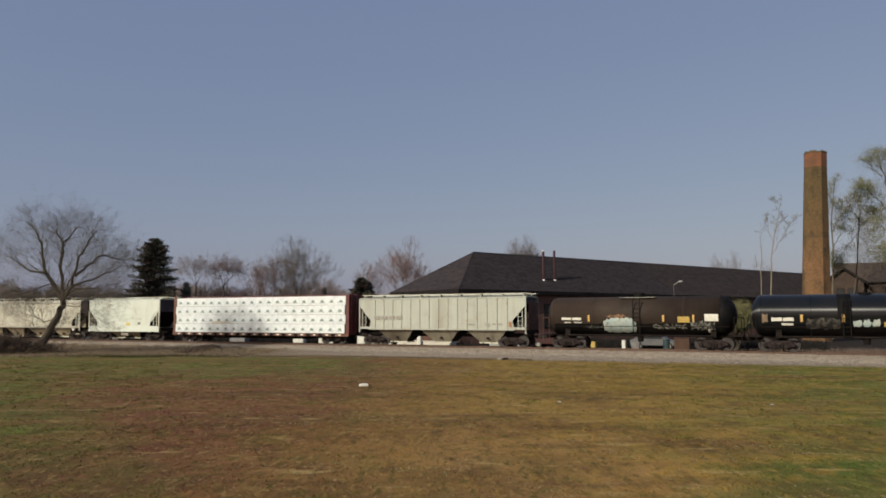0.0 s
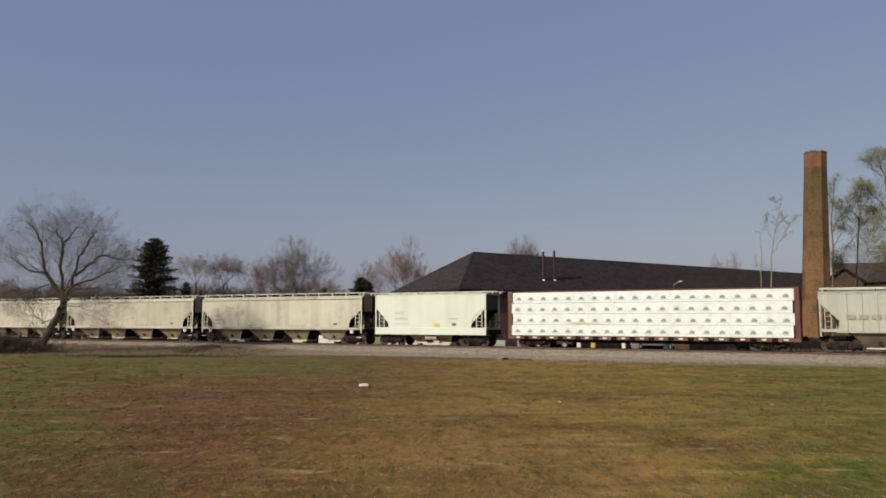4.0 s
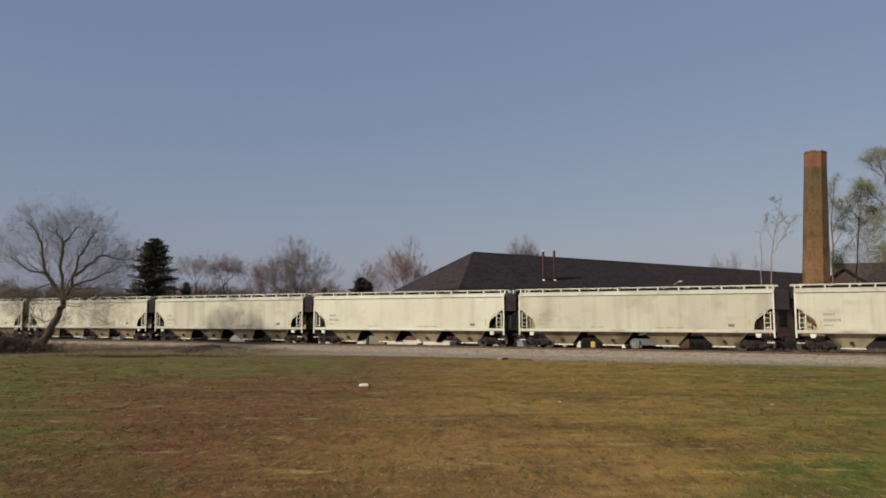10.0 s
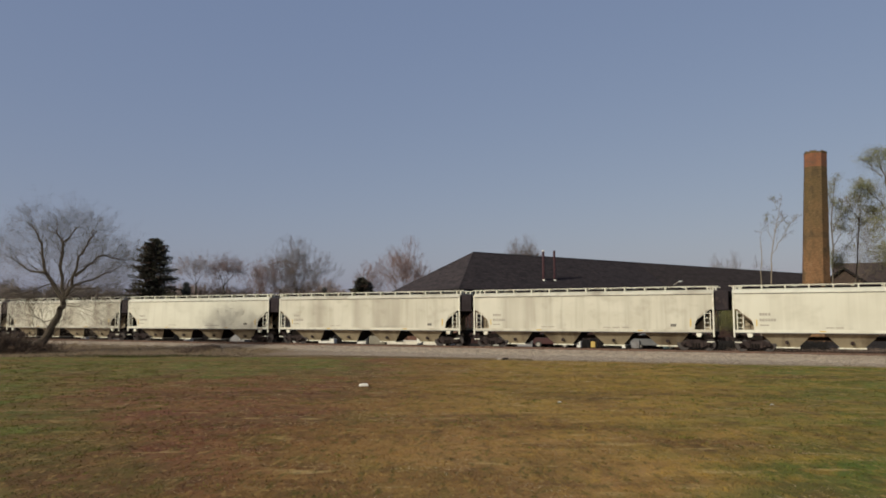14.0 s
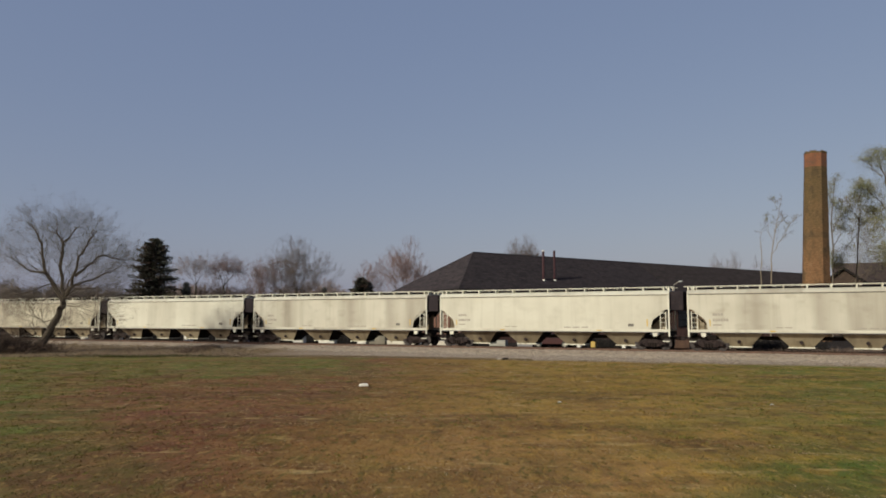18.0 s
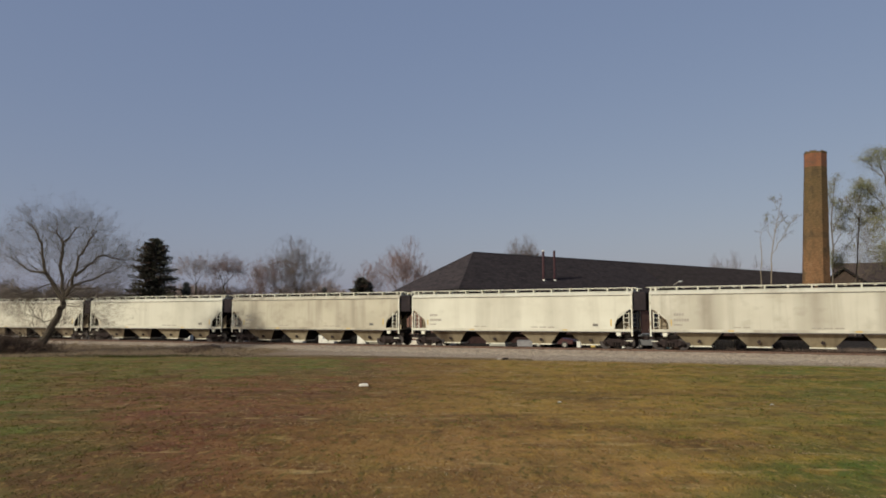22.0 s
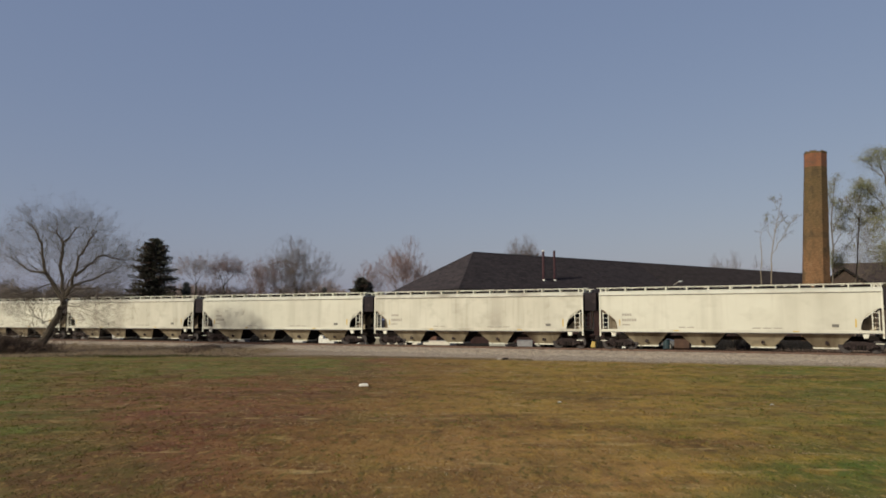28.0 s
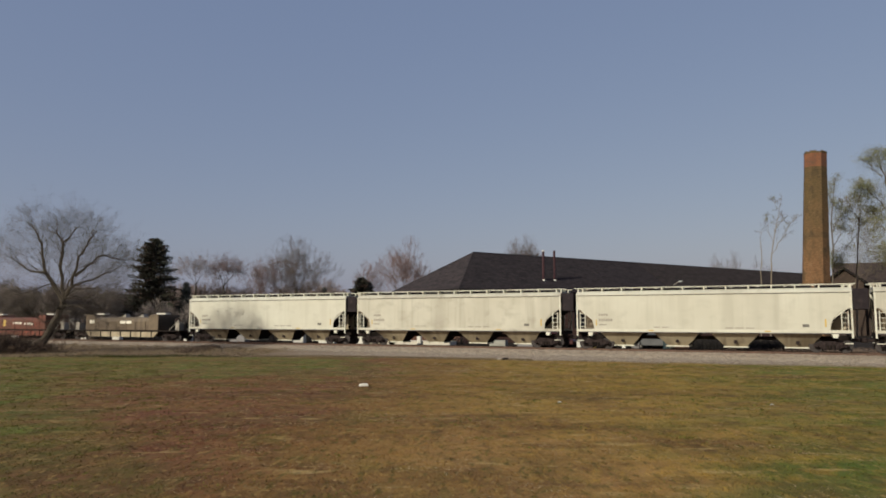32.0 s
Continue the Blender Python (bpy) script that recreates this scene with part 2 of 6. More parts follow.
M_GREYBAY = streaked("grey_bay_paint", (0.31, 0.285, 0.22), (0.24, 0.215, 0.16), (0.085, 0.062, 0.044), 0.85)
M_WHITE_CAR = streaked("white_car_paint", (0.585, 0.635, 0.565), (0.56, 0.60, 0.53), (0.41, 0.40, 0.32), 0.32)
M_GREY_CAR = streaked("grey_green_car_paint", (0.425, 0.450, 0.385), (0.39, 0.41, 0.355), (0.23, 0.195, 0.145), 0.5)
M_GREY_TRIM = surface("grey_green_trim", (0.38, 0.39, 0.335), (0.33, 0.34, 0.29), 1.0, 0.6, 0.1, spots=(0.28, 0.21, 0.14))
M_STEEL = surface("dark_running_gear", (0.017, 0.012, 0.012), (0.034, 0.026, 0.025), 3.0, 0.9, 0.3, spots=(0.055, 0.038, 0.034), spec=0.15)
M_WHEEL = surface("wheel_steel", (0.034, 0.029, 0.028), (0.058, 0.050, 0.048), 3.0, 0.7, 0.2, spec=0.25)
M_UNDER = surface("dark_underframe", (0.010, 0.008, 0.007), (0.020, 0.015, 0.013), 2.0, 0.9, 0.2, spec=0.12)
M_RED = surface("oxide_red_paint", (0.082, 0.018, 0.017), (0.115, 0.030, 0.026), 1.5, 0.7, 0.15, spots=(0.11, 0.05, 0.04))
M_REDBROWN = surface("weathered_red_brown_paint", (0.095, 0.040, 0.027), (0.15, 0.070, 0.044), 1.2, 0.8, 0.2, spots=(0.20, 0.12, 0.075), stretch=(1, 1, 0.3))
M_WRAP = surface("white_plastic_wrap", (0.70, 0.735, 0.735), (0.60, 0.64, 0.645), 1.3, 0.42, 1.0, fine=3)
M_LOGO_PALE = surface("printed_pale_green", (0.33, 0.40, 0.365), (0.25, 0.32, 0.29), 3.0, 0.5, 0.0)
M_LOGO = surface("printed_green", (0.15, 0.205, 0.18), (0.21, 0.27, 0.24), 3.0, 0.5, 0.0)
M_LUMBER = surface("sawn_lumber", (0.58, 0.49, 0.34), (0.50, 0.41, 0.27), 2.0, 0.8, 0.2, stretch=(0.2, 3, 8))
M_BATTEN = surface("weathered_batten", (0.26, 0.25, 0.22), (0.36, 0.34, 0.30), 2.0, 0.8, 0.1)
M_GREYLINE = surface("grey_print", (0.44, 0.46, 0.44), (0.38, 0.40, 0.38), 3.0, 0.6, 0.0)
M_TANK_A = streaked("faded_black_tank_paint", (0.027, 0.019, 0.0145), (0.036, 0.026, 0.020), (0.055, 0.040, 0.030), 0.6)
M_TANK_A.node_tree.nodes["Principled BSDF"].inputs["Specular IOR Level"].default_value = 0.12
M_TANK_B = surface("glossy_black_tank_paint", (0.005, 0.006, 0.007), (0.009, 0.009, 0.010), 0.8, 0.16, 0.05, fine=6, stretch=(1.0, 0.3, 0.3), spec=0.42)
# the tank's paint is rippled along its length, so the sun draws a long band on it
m_nodes = M_TANK_B.node_tree
m_tan = m_nodes.nodes.new("ShaderNodeTangent")
m_tan.direction_type, m_tan.axis = "RADIAL", "X"
m_b = m_nodes.nodes["Principled BSDF"]
m_b.inputs["Specular IOR Level"].default_value = 0.5
m_b.inputs["Roughness"].default_value, m_b.inputs["Anisotropic"].default_value, m_b.inputs["Anisotropic Rotation"].default_value = 0.43, 1.0, 0.25
m_nodes.links.new(m_tan.outputs[0], m_b.inputs["Tangent"])
M_STENCIL_W = surface("white_stencil", (0.70, 0.68, 0.58), (0.60, 0.58, 0.50), 3.0, 0.7, 0.0)
M_STENCIL_G = surface("grey_stencil", (0.30, 0.28, 0.235), (0.25, 0.23, 0.195), 3.0, 0.7, 0.0)
M_BLACK = surface("tank_black", (0.004, 0.004, 0.004), (0.008, 0.007, 0.007), 1.5, 0.7, 0.1, spec=0.12)
M_STENCIL_D = surface("dark_stencil", (0.10, 0.095, 0.085), (0.14, 0.13, 0.11), 3.0, 0.7, 0.0)
M_ORANGE = surface("orange_decal", (0.60, 0.36, 0.10), (0.52, 0.33, 0.12), 3.0, 0.6, 0.0)
M_EMBLEM = surface("faded_yellow_emblem", (0.62, 0.50, 0.16), (0.55, 0.44, 0.15), 3.0, 0.6, 0.0)
M_YELLOW = surface("yellow_decal", (0.50, 0.35, 0.08), (0.42, 0.29, 0.08), 3.0, 0.6, 0.0)
M_PALEBLUE = surface("pale_blue_spray", (0.36, 0.46, 0.45), (0.44, 0.47, 0.41), 2.0, 0.7, 0.0, spots=(0.16, 0.17, 0.155), spot_at=(0.54, 0.72))
M_GHOST = surface("thin_dark_spray", (0.052, 0.050, 0.042), (0.085, 0.075, 0.058), 1.6, 0.5, 0.0, spots=(0.009, 0.009, 0.009), spot_at=(0.42, 0.56))
M_RUST = surface("rusty_orange_spray", (0.36, 0.17, 0.07), (0.26, 0.13, 0.07), 2.5, 0.8, 0.1)
M_RUSTFADE = surface("faded_rusty_spray", (0.26, 0.13, 0.06), (0.20, 0.11, 0.06), 2.5, 0.8, 0.1, spots=(0.03, 0.022, 0.017), spot_at=(0.46, 0.58))
M_RUSTDARK = surface("rust_brown_end_paint", (0.10, 0.036, 0.020), (0.055, 0.024, 0.016), 0.8, 0.85, 0.3, spots=(0.17, 0.075, 0.035))
M_SPRAY = surface("grey_spray", (0.26, 0.25, 0.21), (0.36, 0.35, 0.30), 2.5, 0.7, 0.0)
M_SCRAWL = surface("thin_grey_spray", (0.24, 0.24, 0.20), (0.15, 0.145, 0.12), 2.2, 0.7, 0.0, spots=(0.014, 0.013, 0.012), spot_at=(0.44, 0.54))
M_TAN = streaked("tan_car_paint", (0.180, 0.140, 0.092), (0.135, 0.104, 0.068), (0.055, 0.040, 0.030), 0.9)
M_TANSILL = streaked("pale_yellow_sill_paint", (0.37, 0.315, 0.215), (0.29, 0.245, 0.165), (0.12, 0.09, 0.06), 0.7)
M_REDCAR = streaked("rusty_red_car_paint", (0.17, 0.050, 0.032), (0.13, 0.045, 0.030), (0.07, 0.035, 0.025), 0.7)
M_SHINGLE = surface("dark_asphalt_shingle", (0.0255, 0.0220, 0.0235), (0.041, 0.0350, 0.0370), 1.1, 0.95, 0.9, fine=8, stretch=(0.7, 0.7, 1.8), spots=(0.055, 0.044, 0.045), spec=0.08, spot_at=(0.50, 0.68))
M_SHINGLE_B = surface("brown_asphalt_shingle", (0.029, 0.0235, 0.0225), (0.046, 0.0360, 0.0345), 1.1, 0.95, 0.9, fine=8, stretch=(0.7, 0.7, 1.8), spots=(0.024, 0.022, 0.021), spec=0.08, spot_at=(0.50, 0.68))
M_BRICK = surface("old_brown_brick", (0.115, 0.058, 0.042), (0.155, 0.080, 0.055), 0.9, 0.9, 0.7, fine=10, spots=(0.07, 0.04, 0.03))
M_HOUSE = surface("brown_house_brick", (0.034, 0.022, 0.016), (0.052, 0.034, 0.024), 0.9, 0.9, 0.7, fine=10, spots=(0.07, 0.045, 0.033))
M_HOUSEROOF = surface("brown_roof_tiles", (0.036, 0.025, 0.021), (0.055, 0.037, 0.029), 0.8, 0.9, 0.5, fine=14)
M_FASCIA = surface("dark_fascia", (0.012, 0.010, 0.010), (0.020, 0.017, 0.016), 1.0, 0.85, 0.1, spec=0.12)
M_GLASS = surface("dark_window_glass", (0.02, 0.022, 0.024), (0.03, 0.032, 0.034), 0.5, 0.35, 0.0, spec=0.2)
M_TRIMWHITE = surface("off_white_trim", (0.68, 0.66, 0.58), (0.58, 0.56, 0.50), 1.5, 0.7, 0.1, spots=(0.42, 0.38, 0.32))
M_CHIM_TOP = surface("orange_chimney_brick", (0.195, 0.080, 0.036), (0.135, 0.058, 0.030), 1.1, 0.9, 0.9, fine=9, spots=(0.085, 0.052, 0.034))


def chimney_brick(name):
    """Old brick: olive-brown and lichened above, redder below, with courses, bands of repair and dark blotches."""
    m, n, l, b = nodes_of(name)
    tc = n.new("ShaderNodeTexCoord")
    sep = n.new("ShaderNodeSeparateXYZ")
    l.new(tc.outputs["Object"], sep.inputs[0])

    def noise_at(scale, stretch, detail):
        mp, tx = n.new("ShaderNodeMapping"), n.new("ShaderNodeTexNoise")
        mp.inputs["Scale"].default_value = stretch
        tx.inputs["Scale"].default_value, tx.inputs["Detail"].default_value = scale, detail
        l.new(tc.outputs["Object"], mp.inputs[0])
        l.new(mp.outputs[0], tx.inputs["Vector"])
        return tx.outputs[0]

    def rng(v, a, bb, top=1.0):
        r = n.new("ShaderNodeMapRange")
        r.inputs[1].default_value, r.inputs[2].default_value, r.inputs[4].default_value = a, bb, top
        l.new(v, r.inputs[0])
        return r.outputs[0]

    def mixed(f, a, bb):
        k = n.new("ShaderNodeMix")
        k.data_type = "RGBA"
        l.new(f, k.inputs[0])
        for v, i in ((a, 6), (bb, 7)):
            if isinstance(v, tuple):
                k.inputs[i].default_value = (*v, 1)
            else:
                l.new(v, k.inputs[i])
        return k.outputs[2]

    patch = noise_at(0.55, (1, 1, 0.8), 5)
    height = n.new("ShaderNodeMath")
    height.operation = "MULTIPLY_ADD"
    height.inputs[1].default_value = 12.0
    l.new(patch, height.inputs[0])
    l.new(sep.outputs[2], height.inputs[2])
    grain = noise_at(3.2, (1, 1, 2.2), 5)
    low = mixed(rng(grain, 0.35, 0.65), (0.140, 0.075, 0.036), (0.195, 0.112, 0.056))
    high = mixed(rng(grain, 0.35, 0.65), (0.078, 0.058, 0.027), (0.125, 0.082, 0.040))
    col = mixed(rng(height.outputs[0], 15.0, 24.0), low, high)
    col = mixed(rng(noise_at(0.9, (1, 1, 0.55), 6), 0.52, 0.66, 0.75), col, (0.058, 0.043, 0.024))
    col = mixed(rng(noise_at(0.16, (0.1, 0.1, 4.0), 3), 0.55, 0.64, 0.55), col, (0.062, 0.046, 0.026))
    col = mixed(rng(noise_at(1.7, (1, 1, 1.3), 4), 0.62, 0.72, 0.6), col, (0.21, 0.135, 0.075))
    l.new(col, b.inputs["Base Color"])
    b.inputs["Roughness"].default_value, b.inputs["Specular IOR Level"].default_value = 0.92, 0.2
    bp = n.new("ShaderNodeBump")
    bp.inputs["Strength"].default_value, bp.inputs["Distance"].default_value = 0.9, 0.06
    l.new(noise_at(5.0, (1, 1, 2.5), 4), bp.inputs["Height"])
    l.new(bp.outputs[0], b.inputs["Normal"])
    return m


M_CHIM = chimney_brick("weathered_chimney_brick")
M_PIPE = surface("dark_red_pipe", (0.030, 0.005, 0.008), (0.044, 0.008, 0.011), 2.0, 0.6, 0.1)
M_BARK = surface("grey_brown_bark", (0.042, 0.033, 0.022), (0.074, 0.059, 0.041), 2.5, 0.95, 0.6, stretch=(1, 1, 0.3), spots=(0.09, 0.068, 0.05))
M_TWIG_TAN = surface("tan_bare_twigs", (0.090, 0.072, 0.053), (0.140, 0.112, 0.084), 1.5, 0.95, 0.0, island=0.35)
M_TWIG = surface("bare_twigs", (0.078, 0.060, 0.051), (0.122, 0.094, 0.080), 1.5, 0.95, 0.0, island=0.3)
M_TWIG_RED = surface("reddish_budding_twigs", (0.125, 0.083, 0.076), (0.175, 0.115, 0.105), 1.0, 0.95, 0.0, island=0.3)
M_TWIG_PALE = surface("pale_grey_twigs", (0.16, 0.125, 0.115), (0.21, 0.165, 0.15), 1.0, 0.95, 0.0, island=0.3)
M_TAN_BARK = surface("tan_grey_bark", (0.105, 0.085, 0.062), (0.15, 0.122, 0.09), 2.0, 0.95, 0.3)
M_PALE_BARK = surface("pale_bark", (0.24, 0.20, 0.145), (0.18, 0.15, 0.105), 2.0, 0.9, 0.2)
M_NEEDLE_GREY = surface("grey_green_needles", (0.045, 0.052, 0.045), (0.075, 0.08, 0.07), 0.5, 0.9, 0.0, island=0.4)
M_NEEDLE = surface("dark_conifer_needles", (0.016, 0.019, 0.010), (0.036, 0.034, 0.017), 0.5, 0.9, 0.0, island=0.5, spots=(0.055, 0.029, 0.021), spot_at=(0.5, 0.65))
M_BUD = surface("yellow_green_young_leaves", (0.120, 0.120, 0.040), (0.185, 0.170, 0.062), 0.8, 0.8, 0.0, island=0.35)
M_DRYGRASS = surface("dry_tall_grass", (0.175, 0.128, 0.074), (0.12, 0.090, 0.05), 0.7, 0.95, 0.0, island=0.4)
M_BRUSH_DARK = surface("dark_tangled_brush", (0.042, 0.028, 0.019), (0.105, 0.070, 0.047), 0.8, 0.95, 0.0, island=0.5)
M_BRUSH = surface("dead_brush", (0.085, 0.060, 0.046), (0.14, 0.102, 0.078), 1.0, 0.95, 0.0, island=0.4)
M_SCRUB = surface("grey_scrub_twigs", (0.155, 0.130, 0.112), (0.22, 0.187, 0.162), 1.0, 0.95, 0.0, island=0.35)
# dead brush with the shade behind the train put into its colour
M_SHADEBRUSH = surface("shade_dark_brush", (0.007, 0.0055, 0.0045), (0.015, 0.0115, 0.0095), 1.0, 0.95, 0.0, island=0.5)
M_TUFT = surface("green_grass_tufts", (0.085, 0.092, 0.018), (0.13, 0.118, 0.028), 0.3, 0.9, 0.0, island=0.35, spec=0.15)
M_TUFT_DARK = surface("dark_green_grass", (0.032, 0.038, 0.012), (0.055, 0.056, 0.018), 0.5, 0.95, 0.0, island=0.4, spec=0.15)
M_STRAW = surface("bleached_straw", (0.31, 0.235, 0.13), (0.25, 0.185, 0.10), 0.4, 0.95, 0.0, island=0.35, spec=0.15)
M_CONCRETE = surface("pale_concrete", (0.62, 0.57, 0.47), (0.52, 0.47, 0.39), 0.9, 0.9, 0.3, spots=(0.36, 0.31, 0.25))
M_CARPAINT = surface("silver_car_paint", (0.11, 0.11, 0.11), (0.14, 0.14, 0.14), 1.0, 0.35, 0.0, metal=0.2)
M_TYRE = surface("black_tyre", (0.02, 0.02, 0.02), (0.035, 0.033, 0.03), 4.0, 0.9, 0.1)
M_DARKRED = surface("dark_red_car_paint", (0.035, 0.006, 0.006), (0.048, 0.009, 0.008), 1.0, 0.4, 0.0)
M_TEAL = surface("teal_drum_paint", (0.02, 0.045, 0.05), (0.016, 0.03, 0.034), 2.0, 0.6, 0.1)
M_GREYBOX = surface("grey_metal_cabinet", (0.215, 0.205, 0.205), (0.175, 0.17, 0.17), 1.2, 0.7, 0.1, spots=(0.12, 0.10, 0.09))
M_TIMBER = surface("reddish_brown_timber", (0.090, 0.042, 0.028), (0.13, 0.064, 0.042), 1.5, 0.9, 0.3, stretch=(0.3, 2, 4))
M_OLIVEPANEL = surface("olive_grey_metal", (0.15, 0.135, 0.10), (0.19, 0.17, 0.13), 1.2, 0.8, 0.1)
M_WOODBOX = surface("crate_wood", (0.085, 0.045, 0.028), (0.06, 0.032, 0.02), 2.0, 0.9, 0.3)

# ---- mesh tools ----
def box(bm, x0, x1, y0, y1, z0, z1):
    v = [bm.verts.new(p) for p in ((x0, y0, z0), (x1, y0, z0), (x1, y1, z0), (x0, y1, z0), (x0, y0, z1), (x1, y0, z1), (x1, y1, z1), (x0, y1, z1))]
    for f in ((0, 3, 2, 1), (4, 5, 6, 7), (0, 1, 5, 4), (1, 2, 6, 5), (2, 3, 7, 6), (3, 0, 4, 7)):
        bm.faces.new([v[i] for i in f])
    return bm


def prism(bm, pts, axis, a, b):
    """A polygon pushed from a to b along an axis: points are (x, z) for y, (y, z) for x, (x, y) for z."""
    def at(p, d):
        return {"x": (d, p[0], p[1]), "y": (p[0], d, p[1]), "z": (p[0], p[1], d)}[axis]
    lo, hi = [bm.verts.new(at(p, a)) for p in pts], [bm.verts.new(at(p, b)) for p in pts]
    bm.faces.new(lo[::-1])
    bm.faces.new(hi)
    for i in range(len(pts)):
        j = (i + 1) % len(pts)
        bm.faces.new((lo[i], lo[j], hi[j], hi[i]))
    return bm


def tube(bm, p0, p1, r0, r1=None, n=6):
    p0, p1, r1 = Vector(p0), Vector(p1), r0 if r1 is None else r1
    q = (p1 - p0).to_track_quat("Z", "Y")
    ring = [[bm.verts.new(p + q @ Vector((math.cos(a) * r, math.sin(a) * r, 0))) for a in (math.tau * k / n for k in range(n))] for p, r in ((p0, r0), (p1, r1))]
    bm.faces.new(ring[0][::-1])
    bm.faces.new(ring[1])
    for i in range(n):
        j = (i + 1) % n
        bm.faces.new((ring[0][i], ring[0][j], ring[1][j], ring[1][i]))
    return bm


def lathe(bm, profile, z, n=40):
    """A body of turned shape about the line y = 0 at height z: profile of (x, radius)."""
    rings = [[bm.verts.new((x, math.cos(a) * r, z + math.sin(a) * r)) for a in (math.tau * k / n for k in range(n))] for x, r in profile]
    bm.faces.new(rings[0])
    bm.faces.new(rings[-1][::-1])
    for s, t in zip(rings, rings[1:]):
        for i in range(n):
            j = (i + 1) % n
            bm.faces.new((s[i], t[i], t[j], s[j]))
    return bm


def mesh_of(name, bm, material, bevel=0.0, smooth=False):
    bmesh.ops.recalc_face_normals(bm, faces=bm.faces[:])
    if bevel:
        bmesh.ops.bevel(bm, geom=bm.edges[:] + bm.verts[:], offset=bevel, segments=1, affect="EDGES", clamp_overlap=True)
    me = bpy.data.meshes.new(name)
    bm.to_mesh(me)
    bm.free()
    me.materials.append(material)
    if smooth:
        for p in me.polygons:
            p.use_smooth = True
    return me


def piece(name, me, parent, label="", at=None):
    ob = new(name, me)
    ob.parent = parent
    if at is not None:
        ob.matrix_basis = at
    return tagged(ob, label)


def part(name, bm, material, parent, label="", bevel=0.0, smooth=False):
    return piece(name, mesh_of(name, bm, material, bevel, smooth), parent, label)


def raw(name, verts, faces, material):
    me = bpy.data.meshes.new(name)
    me.from_pydata([tuple(v) for v in verts], [], [tuple(f) for f in faces])
    me.materials.append(material)
    me.update()
    return me


def thing(name, m, label, category, group="", kind=""):
    ob = new(name)
    ob.matrix_basis = m
    return tagged(ob, label, category, group, kind)


B = bmesh.new

# ---- ground and track ----
def build_ground():
    xs = sorted({*range(-60, 64, 4), -2500, -900, -400, -200, -120, 120, 200, 400, 900, 2500})
    ys = sorted({*range(-4, 112, 4), -2500, -900, -300, -100, -40, 160, 240, 400, 900, 2500})
    verts = [(x, y, 0.0) for y in ys for x in xs]
    w = len(xs)
    faces = [(j * w + i, j * w + i + 1, j * w + w + i + 1, j * w + w + i) for j in range(len(ys) - 1) for i in range(w - 1)]
    tagged(new("ground", raw("ground", verts, faces, M_GROUND)), "mown field of patchy green and dry brown turf, stony dirt by the track", "ground", kind="structure")


build_ground()
THETA, DIST, RAIL_Z, PITCH = 25.85, 58.27, 0.45, 20.25
FOOT = Vector((DIST * math.sin(radians(THETA)), DIST * math.cos(radians(THETA)), 0))


def on_track(s, off=0.0, z=RAIL_Z):
    """The pose s metres along the line, whose own x runs the way the train goes; off: metres towards the field."""
    a = radians(THETA)
    p = FOOT + Vector((math.cos(a), -math.sin(a), 0)) * s + Vector((-math.sin(a), -math.cos(a), 0)) * off
    return pose(p.x, p.y, z, 0, 0, -THETA)


def build_track():
    track = thing("railway_track", on_track(0, 0, 0), "single railway track on a pale stone ballast bed", "railway track", kind="structure")
    x0, x1 = -230.0, 90.0
    bm = B()
    prism(bm, [(-2.75, 0.0), (-1.75, 0.27), (1.75, 0.27), (2.75, 0.0)], "x", x0, x1)
    part("ballast", bm, M_BALLAST, track, "pale grey crushed stone ballast")
    for y in (-0.7525, 0.7525):
        prof = [(-0.07, 0), (0.07, 0), (0.07, 0.018), (0.012, 0.035), (0.012, 0.125), (0.037, 0.135), (0.037, 0.165), (-0.037, 0.165), (-0.037, 0.135), (-0.012, 0.125), (-0.012, 0.035), (-0.07, 0.018)]
        bm = B()
        prism(bm, [(y + a, 0.285 + b) for a, b in prof], "x", x0, x1)
        part("rail", bm, M_RAIL, track, "rusty brown steel rail")
    tie = mesh_of("tie", box(B(), -0.115, 0.115, -1.3, 1.3, 0.16, 0.283), M_TIE, 0.012)
    for i in range(300):
        piece("tie", tie, track, at=pose(-112 + i * 0.56, random.uniform(-0.03, 0.03), 0, 0, 0, random.uniform(-1, 1)))
    # loose stones on the shoulders
    rng = np.random.default_rng(5)
    base = np.array([(1, 0, 0), (-1, 0, 0), (0, 1, 0), (0, -1, 0), (0, 0, 1), (0, 0, -1)], float)
    tri = [(0, 2, 4), (2, 1, 4), (1, 3, 4), (3, 0, 4), (2, 0, 5), (1, 2, 5), (3, 1, 5), (0, 3, 5)]
    vs, fs = [], []
    for k in range(30000):
        y = -rng.uniform(0.95, 3.4) if k % 8 else rng.uniform(0.95, 3.0)
        if k >= 20000:
            y = -rng.uniform(2.7, 6.2)
        ay = abs(y)
        z = 0.27 if ay < 1.75 else max(0.0, 0.27 * (2.75 - ay))
        r = rng.uniform(0.022, 0.055)
        q = base * rng.uniform(0.6, 1.2, (6, 1)) * r * np.array([rng.uniform(0.8, 1.5), rng.uniform(0.8, 1.3), 0.8]) + np.array([rng.uniform(-75, 50) if k % 3 else rng.uniform(-40, 40), y, z + r * 0.4])
        o = len(vs)
        vs.extend(q.tolist())
        fs.extend([(a + o, b + o, c + o) for a, b, c in tri])
    tagged(piece("ballast_stones", raw("ballast_stones", vs, fs, M_STONE), track, "loose crushed stones"), kind="stuff")


build_track()

